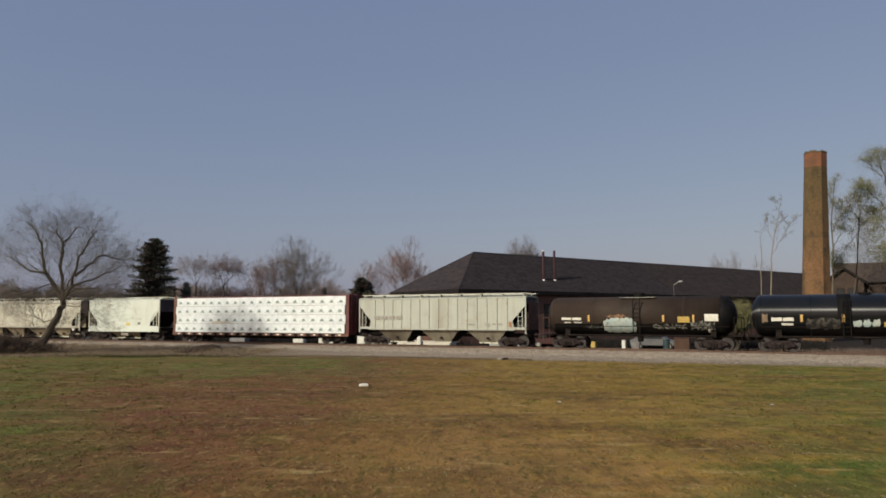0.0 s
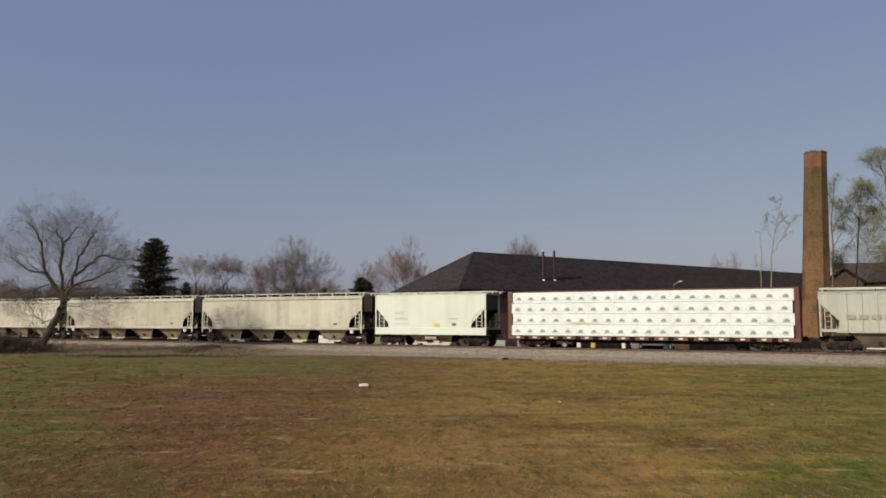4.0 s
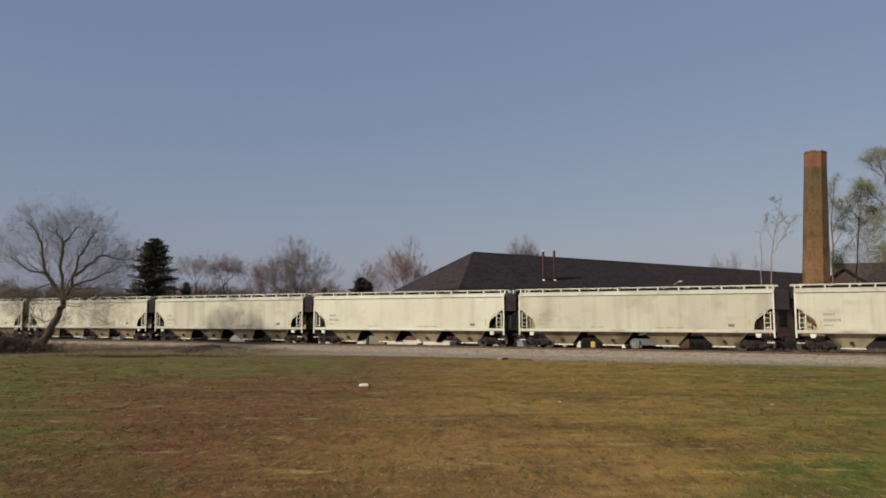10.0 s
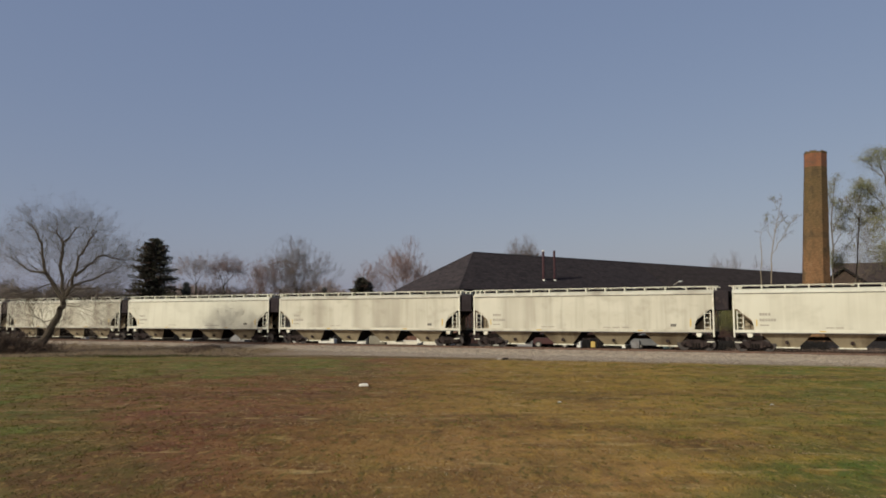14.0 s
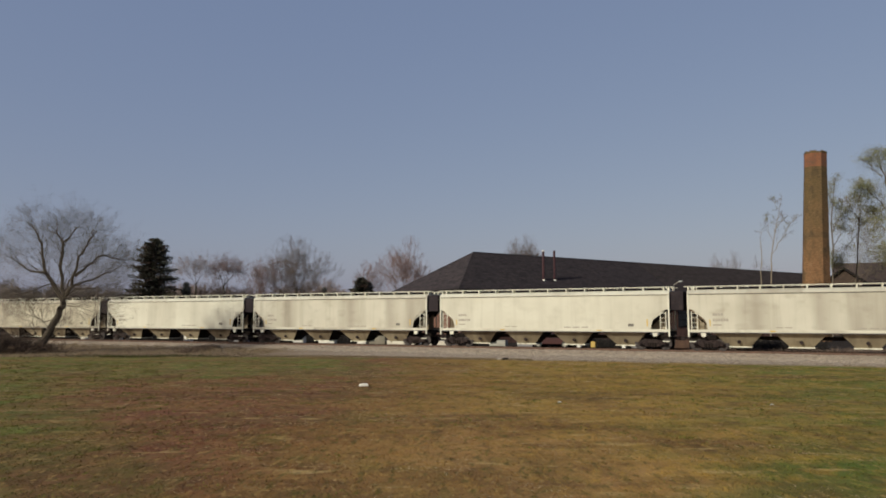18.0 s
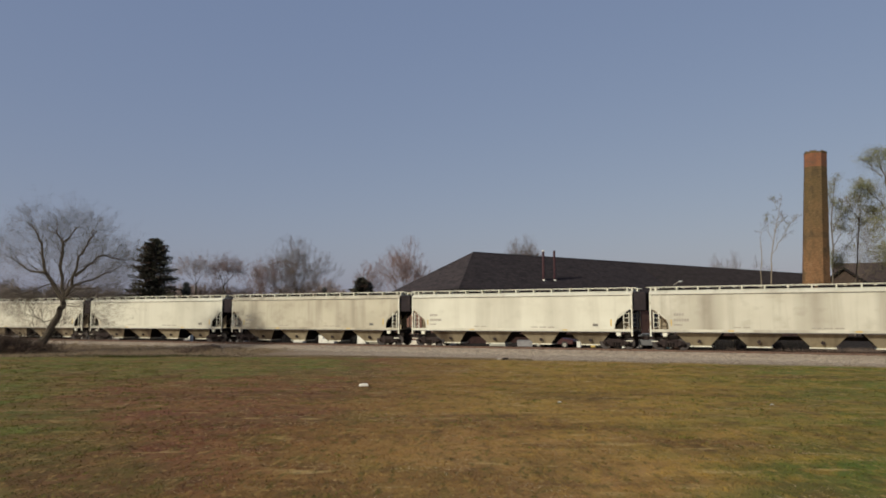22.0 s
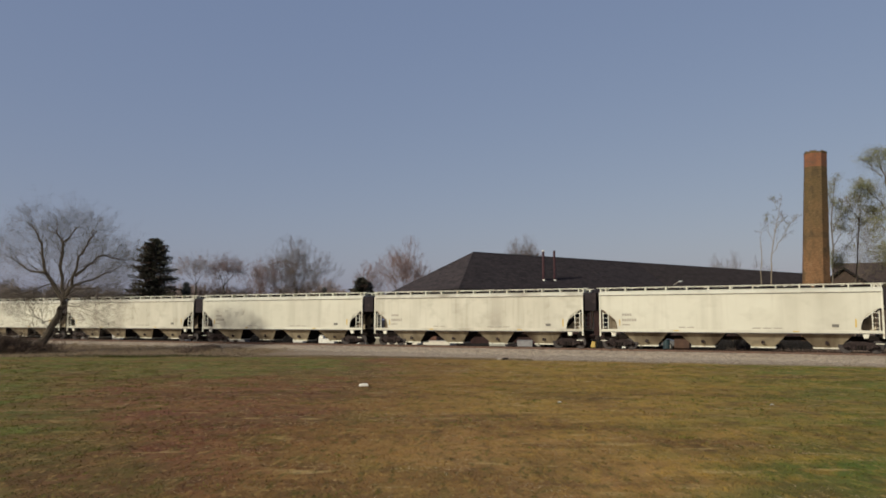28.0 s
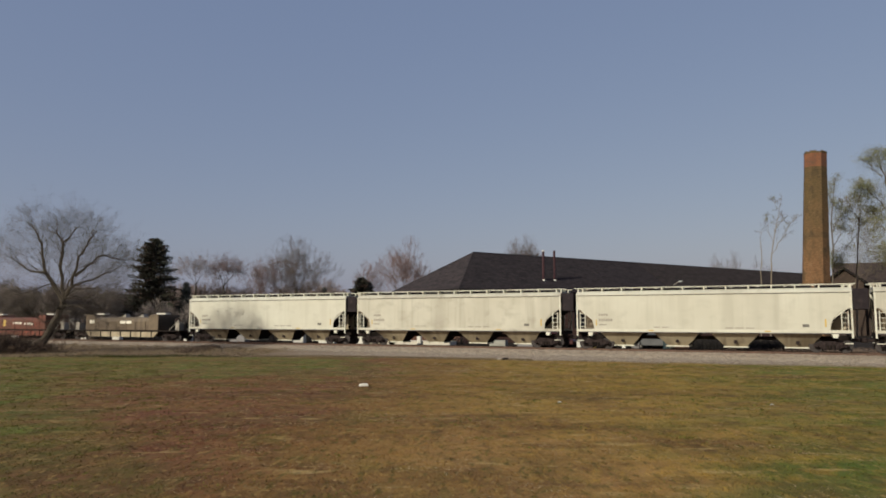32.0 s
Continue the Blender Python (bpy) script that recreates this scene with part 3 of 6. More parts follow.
# ---- rolling stock ----
def truck(car, x):
    """A two-axle freight truck: bolster, side frames with bearings and springs, wheelsets that turn."""
    bolster = part("truck", box(B(), -0.2, 0.2, -1.0, 1.0, 0.45, 0.72), M_STEEL, car, "dark rusty steel truck", 0.03)
    bolster.matrix_basis = pose(x, 0, 0)
    for s in (-1, 1):
        bm = B()
        outline = [(-1.08, 0.38), (-1.08, 0.56), (-0.92, 0.62), (-0.52, 0.78), (0.52, 0.78), (0.92, 0.62), (1.08, 0.56), (1.08, 0.38), (0.98, 0.36), (0.72, 0.36), (0.46, 0.20), (-0.46, 0.20), (-0.72, 0.36), (-0.98, 0.36)]
        prism(bm, outline, "y", s * 0.96, s * 1.08)
        for sx in (-0.42, 0.42):
            prism(bm, [(sx - 0.1, 0.24), (sx + 0.1, 0.24), (sx + 0.1, 0.72), (sx - 0.1, 0.72)], "y", s * 1.08, s * 1.13)
        part("side_frame", bm, M_STEEL, bolster, "", 0.02)
        for sx in (-0.89, 0.89):
            part("bearing", tube(B(), (sx, s * 1.08, 0.457), (sx, s * 1.19, 0.457), 0.13, 0.10, 10), M_STEEL, bolster)
        bm = B()
        for k in (-0.2, 0.0, 0.2):
            tube(bm, (k, s * 1.10, 0.25), (k, s * 1.10, 0.52), 0.075, None, 8)
        part("spring", bm, M_UNDER, bolster)
    for sx in (-0.89, 0.89):
        bm = B()
        lathe_y(bm, [(-1.05, 0.08), (-0.82, 0.08), (-0.82, 0.47), (-0.80, 0.488), (-0.765, 0.485), (-0.76, 0.457), (-0.68, 0.457), (-0.68, 0.40), (-0.72, 0.36), (-0.72, 0.20), (-0.65, 0.12), (-0.60, 0.085),
                     (0.60, 0.085), (0.65, 0.12), (0.72, 0.20), (0.72, 0.36), (0.68, 0.40), (0.68, 0.457), (0.76, 0.457), (0.765, 0.485), (0.80, 0.488), (0.82, 0.47), (0.82, 0.08), (1.05, 0.08)])
        wheelset = part("wheelset", bm, M_WHEEL, bolster, "steel wheels on an axle")
        wheelset.matrix_basis = pose(sx, 0, 0.457)
    return bolster


def lathe_y(bm, profile, n=24):
    rings = [[bm.verts.new((math.cos(a) * r, y, math.sin(a) * r)) for a in (math.tau * k / n for k in range(n))] for y, r in profile]
    bm.faces.new(rings[0])
    bm.faces.new(rings[-1][::-1])
    for s, t in zip(rings, rings[1:]):
        for i in range(n):
            j = (i + 1) % n
            bm.faces.new((s[i], t[i], t[j], s[j]))
    return bm


def coupler(car, x, s):
    bm = B()
    box(bm, min(x, x + s * 0.45), max(x, x + s * 0.45), -0.1, 0.1, 0.74, 0.96)
    prism(bm, [(x + s * 0.40, -0.2), (x + s * 0.68, -0.16), (x + s * 0.68, 0.02), (x + s * 0.58, 0.2), (x + s * 0.40, 0.2)], "z", 0.70, 1.0)
    part("coupler", bm, M_STEEL, car, "", 0.02)


def bars(car, spec, y, material, name="stencil", label=""):
    """Rows of plain bars for lettering that cannot be read: (x, z, length, height, count)."""
    for x, z, w, h, count in spec:
        bm = B()
        step = w / count
        for k in range(count):
            box(bm, x + k * step, x + k * step + step * (0.78 if count > 1 else 1.0), y - 0.006, y, z, z + h)
        part(name, bm, material, car, label)


def ladder(car, x0, x1, y, z0, z1, rungs, material, name="ladder"):
    bm = B()
    for x in (x0, x1):
        box(bm, x - 0.03, x + 0.03, y - 0.03, y + 0.03, z0, z1)
    for k in range(rungs):
        z = z0 + (z1 - z0) * (k + 0.6) / rungs
        box(bm, x0, x1, y - 0.02, y + 0.02, z - 0.018, z + 0.018)
    part(name, bm, material, car)


def bay(car, cx, top, bottom, z1, z0, half_top, half_bottom, material):
    """One hopper bay: an upturned pyramid with a sliding outlet gate under it."""
    bm = B()
    lo = [bm.verts.new((cx + a * bottom / 2, b * half_bottom, z0)) for a, b in ((-1, -1), (1, -1), (1, 1), (-1, 1))]
    hi = [bm.verts.new((cx + a * top / 2, b * half_top, z1)) for a, b in ((-1, -1), (1, -1), (1, 1), (-1, 1))]
    bm.faces.new(lo[::-1])
    bm.faces.new(hi)
    for i in range(4):
        j = (i + 1) % 4
        bm.faces.new((lo[i], lo[j], hi[j], hi[i]))
    # the slopes are black to stand for shade; the sides keep their paint
    b = part("hopper_bay", bm, M_SHADEBLACK, car, "hopper bay with slope sheets coloured black for their shade")
    for s in (-1, 1):
        bm = B()
        quad = [(cx - top / 2, s * half_top, z1), (cx + top / 2, s * half_top, z1), (cx + bottom / 2, s * half_bottom, z0), (cx - bottom / 2, s * half_bottom, z0)]
        inner, outer = [bm.verts.new(p) for p in quad], [bm.verts.new((x, y + s * 0.02, z - 0.004)) for x, y, z in quad]
        bm.faces.new(inner)
        bm.faces.new(outer[::-1])
        for i in range(4):
            j = (i + 1) % 4
            bm.faces.new((inner[i], inner[j], outer[j], outer[i]))
        part("bay_side", bm, material, b, "dusty tan bay side")
    bm = B()
    box(bm, cx - bottom / 2 - 0.12, cx + bottom / 2 + 0.12, -half_bottom - 0.16, half_bottom + 0.16, z0 - 0.08, z0 + 0.01)
    tube(bm, (cx - 0.5, -half_bottom - 0.42, z0 - 0.02), (cx - 0.5, half_bottom + 0.42, z0 - 0.02), 0.05, None, 6)
    part("outlet_gate", bm, M_CREAM_TRIM, car, "pale outlet gate", 0.01)
    part("hatch_cap", tube(B(), (cx, -half_bottom - 0.40, z0 + 0.34), (cx, -half_bottom - 0.12, z0 + 0.34), 0.13, 0.13, 8), M_STEEL, car, "rusty dark outlet cap")
    return b


def side_sheet(hx, z0, z1, cut, cut_z0, cut_z1, y, thick, round_cut):
    """The side of a hopper car, with a cut-out at each end where the slope sheet and ladder show."""
    right = [(hx - cut - 0.15, z0), (hx - cut - 0.15, cut_z0)]
    if round_cut:
        for k in range(7):
            a = math.pi / 2 * k / 6
            right.append((hx - cut + cut * (1 - math.cos(a)), cut_z0 + (cut_z1 - cut_z0) * math.sin(a)))
    else:
        right += [(hx - cut, cut_z0), (hx - cut + 0.05, cut_z0 + 0.35), (hx - 0.04, cut_z1)]
    right += [(hx, cut_z1 + 0.02), (hx, z1)]
    pts = right + [(-x, z) for x, z in reversed(right)]
    return prism(B(), pts, "y", y, y + thick)


def covered_hopper():
    car = thing("covered_hopper_car", Matrix(), "dusty cream-white four-bay covered hopper car on the track", "hopper car", "covered hopper cars")
    hx = 9.5
    prof = [(-7.15, 1.32), (7.15, 1.32), (9.28, 3.05), (9.28, 4.13), (-9.28, 4.13), (-9.28, 3.05)]
    part("body", prism(B(), prof, "y", -1.545, 1.545), M_CREAM, car)
    for y in (-1.585, 1.555):
        part("side_sheet", side_sheet(hx, 1.32, 4.13, 1.38, 1.54, 3.04, y, 0.03, True), M_CREAM, car, "cream paint with vertical dirt streaks")
        # a dark strip draws the shadow line of the roof overhang
        part("roof_seam", box(B(), -hx, hx, y - 0.012, y + 0.04, 4.075, 4.12), M_SHADEGREY, car, "dark strip painted as the roof edge's shadow")
        part("side_sill", box(B(), -hx, hx, y - 0.008, y + 0.045, 1.335, 1.535), M_CREAM, car, "", 0.012)
        part("sill_edge", box(B(), -hx, hx, y - 0.02, y + 0.05, 1.285, 1.333), M_SHADEGREY, car, "dark lower edge of the side")
    half = [(-1.66, 4.125), (-1.66, 4.18), (-1.57, 4.27), (-1.38, 4.40), (-0.95, 4.47), (0.95, 4.47), (1.38, 4.40), (1.57, 4.27), (1.66, 4.18), (1.66, 4.125)]
    part("roof", prism(B(), half, "x", -hx, hx), M_CREAM, car, "curved cream roof")
    for s in (-1, 1):
        part("running_board", box(B(), -hx - 0.25, hx + 0.25, s * 1.0 - 0.27, s * 1.0 + 0.27, 4.675, 4.72), M_CREAM_TRIM, car, "pale grating walkway along the roof")
        for x in (-hx + 0.06, *(-9.05 + 1.5083 * k for k in range(13)), hx - 0.06):
            part("bracket", prism(B(), [(s * 1.25, 4.40), (s * 1.25, 4.675), (s * 0.72, 4.675), (s * 0.72, 4.45)], "x", x - 0.045, x + 0.045), M_CREAM_TRIM, car)
    # hatches take a dark colour to stand for shade in the roof recess
    hatch = mesh_of("hatch", box(B(), -0.80, 0.80, -0.52, 0.52, 4.47, 4.655), M_SHADEDARK, 0.04)
    for k in range(10):
        piece("hatch", hatch, car, "trough hatch cover darkened for the shade between the walkways", pose(-8.1 + k * 1.8, 0, 0))
    for sx in (-1, 1):
        for sy in (-1, 1):
            part("corner_post", box(B(), sx * (hx - 0.06) - 0.06, sx * (hx - 0.06) + 0.06, sy * 1.57 - 0.05, sy * 1.57 + 0.05, 1.0, 4.14), M_CREAM_TRIM, car, "", 0.012)
            xa, xb = sorted((sx * (hx - 0.68), sx * (hx - 0.28)))
            ladder(car, xa, xb, sy * 1.57, 1.5, 2.85, 4, M_CREAM_TRIM)
            part("jack_bracket", prism(B(), [(sx * 8.2, 1.31), (sx * 8.62, 1.31), (sx * 8.55, 1.0), (sx * 8.27, 1.0)], "y", sy * 1.40, sy * 1.60), M_CREAM_TRIM, car, "", 0.015)
            part("step", box(B(), min(sx * 8.95, sx * 9.45), max(sx * 8.95, sx * 9.45), sy * 1.56 - 0.03, sy * 1.56 + 0.03, 0.62, 0.68), M_CREAM_TRIM, car)
        bm = B()
        box(bm, min(sx * 7.1, sx * 9.52), max(sx * 7.1, sx * 9.52), -0.33, 0.33, 0.78, 1.10)
        box(bm, min(sx * 9.2, sx * 9.52), max(sx * 9.2, sx * 9.52), -1.53, 1.53, 1.08, 1.36)
        part("end_sill", bm, M_UNDER, car, "", 0.02)
        bm = B()
        for sy in (-1, 1):
            prism(bm, [(sx * 7.6, 1.35), (sx * 9.1, 2.75), (sx * 9.1, 1.35)], "y", sy * 0.5 - 0.02, sy * 0.5 + 0.02)
        part("end_web", bm, M_BAY, car)
        # the end sheet's shade is put into its grey
        part("end_sheet", box(B(), min(sx * 9.285, sx * 9.31), max(sx * 9.285, sx * 9.31), -1.5, 1.5, 3.02, 4.12), M_SHADEGREY, car, "end sheet coloured grey for its shade")
        slope = [(sx * 9.30, 3.04), (sx * 7.17, 1.315), (sx * 7.21, 1.26), (sx * 9.33, 2.98)]
        # shade is coloured in on the end turned from the sun
        part("slope_sheet", prism(B(), slope, "y", -1.54, 1.54), M_SHADEBLACK if sx > 0 else M_DUSTY, car, "slope sheet coloured black for its shade" if sx > 0 else "brown dusty slope sheet")
        coupler(car, sx * 9.5, sx)
        truck(car, sx * 8.12)
    # an added dark block keeps the gap between cars dark
    hood = part("end_hood", box(B(), 9.312, 10.48, -1.40, 1.40, 2.95, 4.36), M_SHADEDARK, car, "dark block added to fill the gap at the car's end", 0.03)
    for y in (-0.9, 0.0, 0.9):
        part("hood_rib", box(B(), 10.482, 10.52, y - 0.05, y + 0.05, 3.06, 4.32), M_SHADEDARK, hood)
    part("centre_sill", box(B(), -7.1, 7.1, -0.3, 0.3, 0.80, 1.05), M_UNDER, car)
    for cx in (-6.07, -2.025, 2.025, 6.07):
        bay(car, cx, 3.35, 1.45, 1.32, 0.32, 1.34, 0.62, M_BAY)
    part("brake_wheel", tube(B(), (-9.62, 0.75, 2.6), (-9.56, 0.75, 2.6), 0.28, None, 14), M_STEEL, car)
    part("air_reservoir", tube(B(), (7.9, 0.6, 1.6), (8.7, 0.6, 1.6), 0.2, None, 10), M_UNDER, car)
    bars(car, [(-7.75, 2.54, 0.75, 0.18, 4), (-7.75, 2.13, 1.1, 0.20, 6)], -1.587, M_STENCIL_G)
    bars(car, [(-7.75, 1.82, 0.6, 0.09, 1), (1.4, 1.62, 2.1, 0.08, 3), (-3.6, 1.66, 1.2, 0.07, 2)], -1.587, M_STENCIL_G)
    bars(car, [(6.42, 1.74, 0.42, 0.20, 1)], -1.587, M_STENCIL_D, "data_panel", "small dark data panel")
    bars(car, [(-7.98, 1.80, 0.08, 0.45, 1), (7.8, 1.75, 0.10, 0.55, 1), (-4.0, 1.40, 0.4, 0.08, 1), (4.0, 1.40, 0.4, 0.08, 1)], -1.59, M_YELLOW, "reflective_strip")
    return car


def ribbed_hopper():
    car = thing("covered_hopper_car", Matrix(), "grey-green ribbed three-bay covered hopper car with rust stains", "hopper car")
    hx = 7.95
    prof = [(-5.1, 1.42), (5.1, 1.42), (7.7, 3.55), (7.7, 4.03), (-7.7, 4.03), (-7.7, 3.55)]
    part("body", prism(B(), prof, "y", -1.50, 1.50), M_GREY_CAR, car)
    for y in (-1.545, 1.515):
        pts = [(-6.9, 1.42), (6.9, 1.42), (6.75, 2.15), (7.9, 3.42), (hx, 3.50), (hx, 4.06), (-hx, 4.06), (-hx, 3.50), (-7.9, 3.42), (-6.75, 2.15)]
        part("side_sheet", prism(B(), pts, "y", y, y + 0.03), M_GREY_CAR, car, "grey-green ribbed side")
        rib = mesh_of("side_rib", box(B(), -0.05, 0.05, y - 0.06, y + 0.01, 1.44, 4.04), M_GREY_TRIM, 0.012)
        for k in range(15):
            piece("side_rib", rib, car, at=pose(-6.3 + k * 0.9, 0, 0))
        part("side_sill", box(B(), -6.95, 6.95, y - 0.02, y + 0.05, 1.36, 1.50), M_GREY_TRIM, car, "", 0.012)
        part("top_chord", box(B(), -hx, hx, y - 0.03, y + 0.05, 4.01, 4.10), M_GREY_TRIM, car, "", 0.012)
    part("roof", prism(B(), [(-1.55, 4.105), (-1.3, 4.17), (-0.7, 4.23), (0.7, 4.23), (1.3, 4.17), (1.55, 4.105)], "x", -hx, hx), M_GREY_CAR, car)
    for k in range(5):
        x = -5.9 + k * 2.95
        part("hatch_cover", prism(B(), [(-0.5, 4.23), (-0.42, 4.36), (0.42, 4.36), (0.5, 4.23)], "x", x - 1.4, x + 1.4), M_GREY_TRIM, car, "", 0.02)
    for s in (-1, 1):
        part("running_board", box(B(), -hx + 0.1, hx + 0.1, s * 0.95 - 0.28, s * 0.95 + 0.28, 4.39, 4.44), M_CREAM_TRIM, car, "pale roof walkway")
        for k in range(9):
            x = -hx + 0.3 + 1.91 * k
            part("bracket", box(B(), x - 0.03, x + 0.03, s * 0.95 - 0.25, s * 0.95 + 0.25, 4.14, 4.39), M_GREY_TRIM, car)
    for sx in (-1, 1):
        for sy in (-1, 1):
            part("corner_post", box(B(), sx * 7.9 - 0.06, sx * 7.9 + 0.06, sy * 1.53 - 0.05, sy * 1.53 + 0.05, 1.1, 4.06), M_GREY_TRIM, car, "", 0.012)
            xa, xb = sorted((sx * 7.25, sx * 7.62))
            ladder(car, xa, xb, sy * 1.52, 1.55, 3.0, 4, M_GREY_TRIM)
            xa, xb = sorted((sx * 6.3, sx * 7.95))
            part("end_rail", box(B(), xa, xb, sy * 1.53 - 0.05, sy * 1.53 + 0.05, 1.42, 1.62), M_GREY_TRIM, car, "", 0.015)
        bm = B()
        box(bm, min(sx * 5.0, sx * 8.0), max(sx * 5.0, sx * 8.0), -0.33, 0.33, 0.80, 1.12)
        box(bm, min(sx * 7.7, sx * 8.0), max(sx * 7.7, sx * 8.0), -1.5, 1.5, 1.1, 1.42)
        part("end_sill", bm, M_UNDER, car, "", 0.02)
        # dark grey stands for the shaded end
        part("end_sheet", box(B(), min(sx * 7.705, sx * 7.73), max(sx * 7.705, sx * 7.73), -1.48, 1.48, 3.42, 4.02), M_SHADEGREY, car, "end sheet coloured grey for its shade")
        slope = [(sx * 7.72, 3.54), (sx * 5.12, 1.415), (sx * 5.16, 1.36), (sx * 7.75, 3.48)]
        # black here stands for the shade under the slope
        part("slope_sheet", prism(B(), slope, "y", -1.49, 1.49), M_SHADEBLACK, car, "slope sheet coloured black for its shade")
        part("end_panel", box(B(), min(sx * 7.99, sx * 8.02), max(sx * 7.99, sx * 8.02), -1.1, 1.35, 1.42, 3.7), M_RUSTDARK, car, "rust-streaked brown end panel")
        coupler(car, sx * 8.0, sx)
        truck(car, sx * 6.55)
    part("centre_sill", box(B(), -5, 5, -0.3, 0.3, 0.8, 1.05), M_UNDER, car)
    for cx in (-4.35, 0.0, 4.35):
        bay(car, cx, 3.7, 1.5, 1.42, 0.34, 1.36, 0.6, M_GREYBAY)
    bars(car, [(-6.35, 2.28, 3.0, 0.30, 4)], -1.609, M_STENCIL_G)
    bars(car, [(4.3, 1.72, 0.45, 0.26, 1)], -1.609, M_SPRAY, "data_panel", "tan weathered panel")
    bars(car, [(5.0, 1.85, 1.0, 0.08, 2), (2.6, 1.85, 0.8, 0.06, 1)], -1.609, M_STENCIL_G)
    bars(car, [(6.45, 1.66, 0.25, 0.42, 1)], -1.60, M_RUST, "rust_patch")
    return car


def short_hopper():
    car = thing("covered_hopper_car", Matrix(), "clean white two-bay short covered hopper car with a yellow emblem", "hopper car")
    hx = 5.35
    prof = [(-3.6, 1.5), (3.6, 1.5), (5.15, 3.1), (5.15, 4.35), (-5.15, 4.35), (-5.15, 3.1)]
    part("body", prism(B(), prof, "y", -1.50, 1.50), M_WHITE_CAR, car)
    for y in (-1.55, 1.52):
        part("side_sheet", side_sheet(hx, 1.5, 4.35, 1.35, 1.62, 3.15, y, 0.03, True), M_WHITE_CAR, car, "clean white side")
        part("side_sill", box(B(), -hx, hx, y - 0.04, y + 0.06, 0.95, 1.58), M_WHITE_CAR, car, "deep white side sill", 0.02)
    part("roof", prism(B(), [(-1.55, 4.36), (-1.35, 4.45), (-0.7, 4.52), (0.7, 4.52), (1.35, 4.45), (1.55, 4.36)], "x", -hx, hx), M_WHITE_CAR, car)
    for k in range(8):
        part("hatch", tube(B(), (-4.2 + k * 1.2, 0, 4.5), (-4.2 + k * 1.2, 0, 4.64), 0.36, 0.34, 14), M_CREAM_TRIM, car)
    for s in (-1, 1):
        part("running_board", box(B(), -hx - 0.1, hx + 0.75, s * 0.85 - 0.25, s * 0.85 + 0.25, 4.60, 4.64), M_CREAM_TRIM, car, "pale roof walkway")
        for k in range(7):
            x = -hx + 0.3 + k * 1.8
            part("bracket", box(B(), x - 0.04, x + 0.04, s * 0.85 - 0.24, s * 0.85 + 0.24, 4.42, 4.60), M_CREAM_TRIM, car)
    for sx in (-1, 1):
        for sy in (-1, 1):
            part("corner_post", box(B(), sx * 5.28 - 0.07, sx * 5.28 + 0.07, sy * 1.52 - 0.06, sy * 1.52 + 0.06, 1.5, 4.36), M_CREAM_TRIM, car, "", 0.012)
            xa, xb = sorted((sx * 4.45, sx * 4.95))
            ladder(car, xa, xb, sy * 1.50, 1.6, 2.8, 4, M_CREAM_TRIM)
        bm = B()
        box(bm, min(sx * 3.4, sx * 5.5), max(sx * 3.4, sx * 5.5), -0.33, 0.33, 0.78, 1.10)
        box(bm, min(sx * 5.2, sx * 5.5), max(sx * 5.2, sx * 5.5), -1.46, 1.46, 1.0, 1.4)
        part("end_sill", bm, M_UNDER, car, "", 0.02)
        # grey in place of shade on the white car's ends
        part("end_sheet", box(B(), min(sx * 5.155, sx * 5.18), max(sx * 5.155, sx * 5.18), -1.48, 1.48, 3.08, 4.34), M_SHADEGREY, car, "end sheet coloured grey for its shade")
        slope = [(sx * 5.17, 3.09), (sx * 3.62, 1.495), (sx * 3.66, 1.44), (sx * 5.20, 3.03)]
        # black colour in place of the shade below the sloping end
        part("slope_sheet", prism(B(), slope, "y", -1.49, 1.49), M_SHADEBLACK, car, "slope sheet coloured black for its shade")
        coupler(car, sx * 5.5, sx)
        truck(car, sx * 3.95)
    for cx in (-1.15, 1.15):
        bay(car, cx, 2.1, 0.9, 0.98, 0.30, 1.3, 0.5, M_BAY)
    part("air_reservoir", tube(B(), (-0.5, -1.1, 0.7), (0.6, -1.1, 0.7), 0.22, None, 12), M_STENCIL_G, car, "grey air tank")
    bars(car, [(-3.35, 2.72, 0.95, 0.2, 4), (-3.35, 2.20, 1.3, 0.22, 6), (-3.3, 1.85, 1.5, 0.06, 1)], -1.552, M_GREYLINE)
    bars(car, [(2.2, 1.72, 0.40, 0.24, 1)], -1.552, M_STENCIL_D, "data_panel", "small dark data panel")
    bars(car, [(1.9, 2.28, 0.9, 0.07, 3)], -1.552, M_STENCIL_G)
    emblem = part("emblem", box(B(), 0.48, 1.10, -1.556, -1.552, 1.60, 1.92), M_EMBLEM, car, "faded yellow emblem")
    part("emblem_bar", box(B(), 0.62, 0.96, -1.560, -1.557, 1.70, 1.80), M_YELLOW, emblem)
    return car


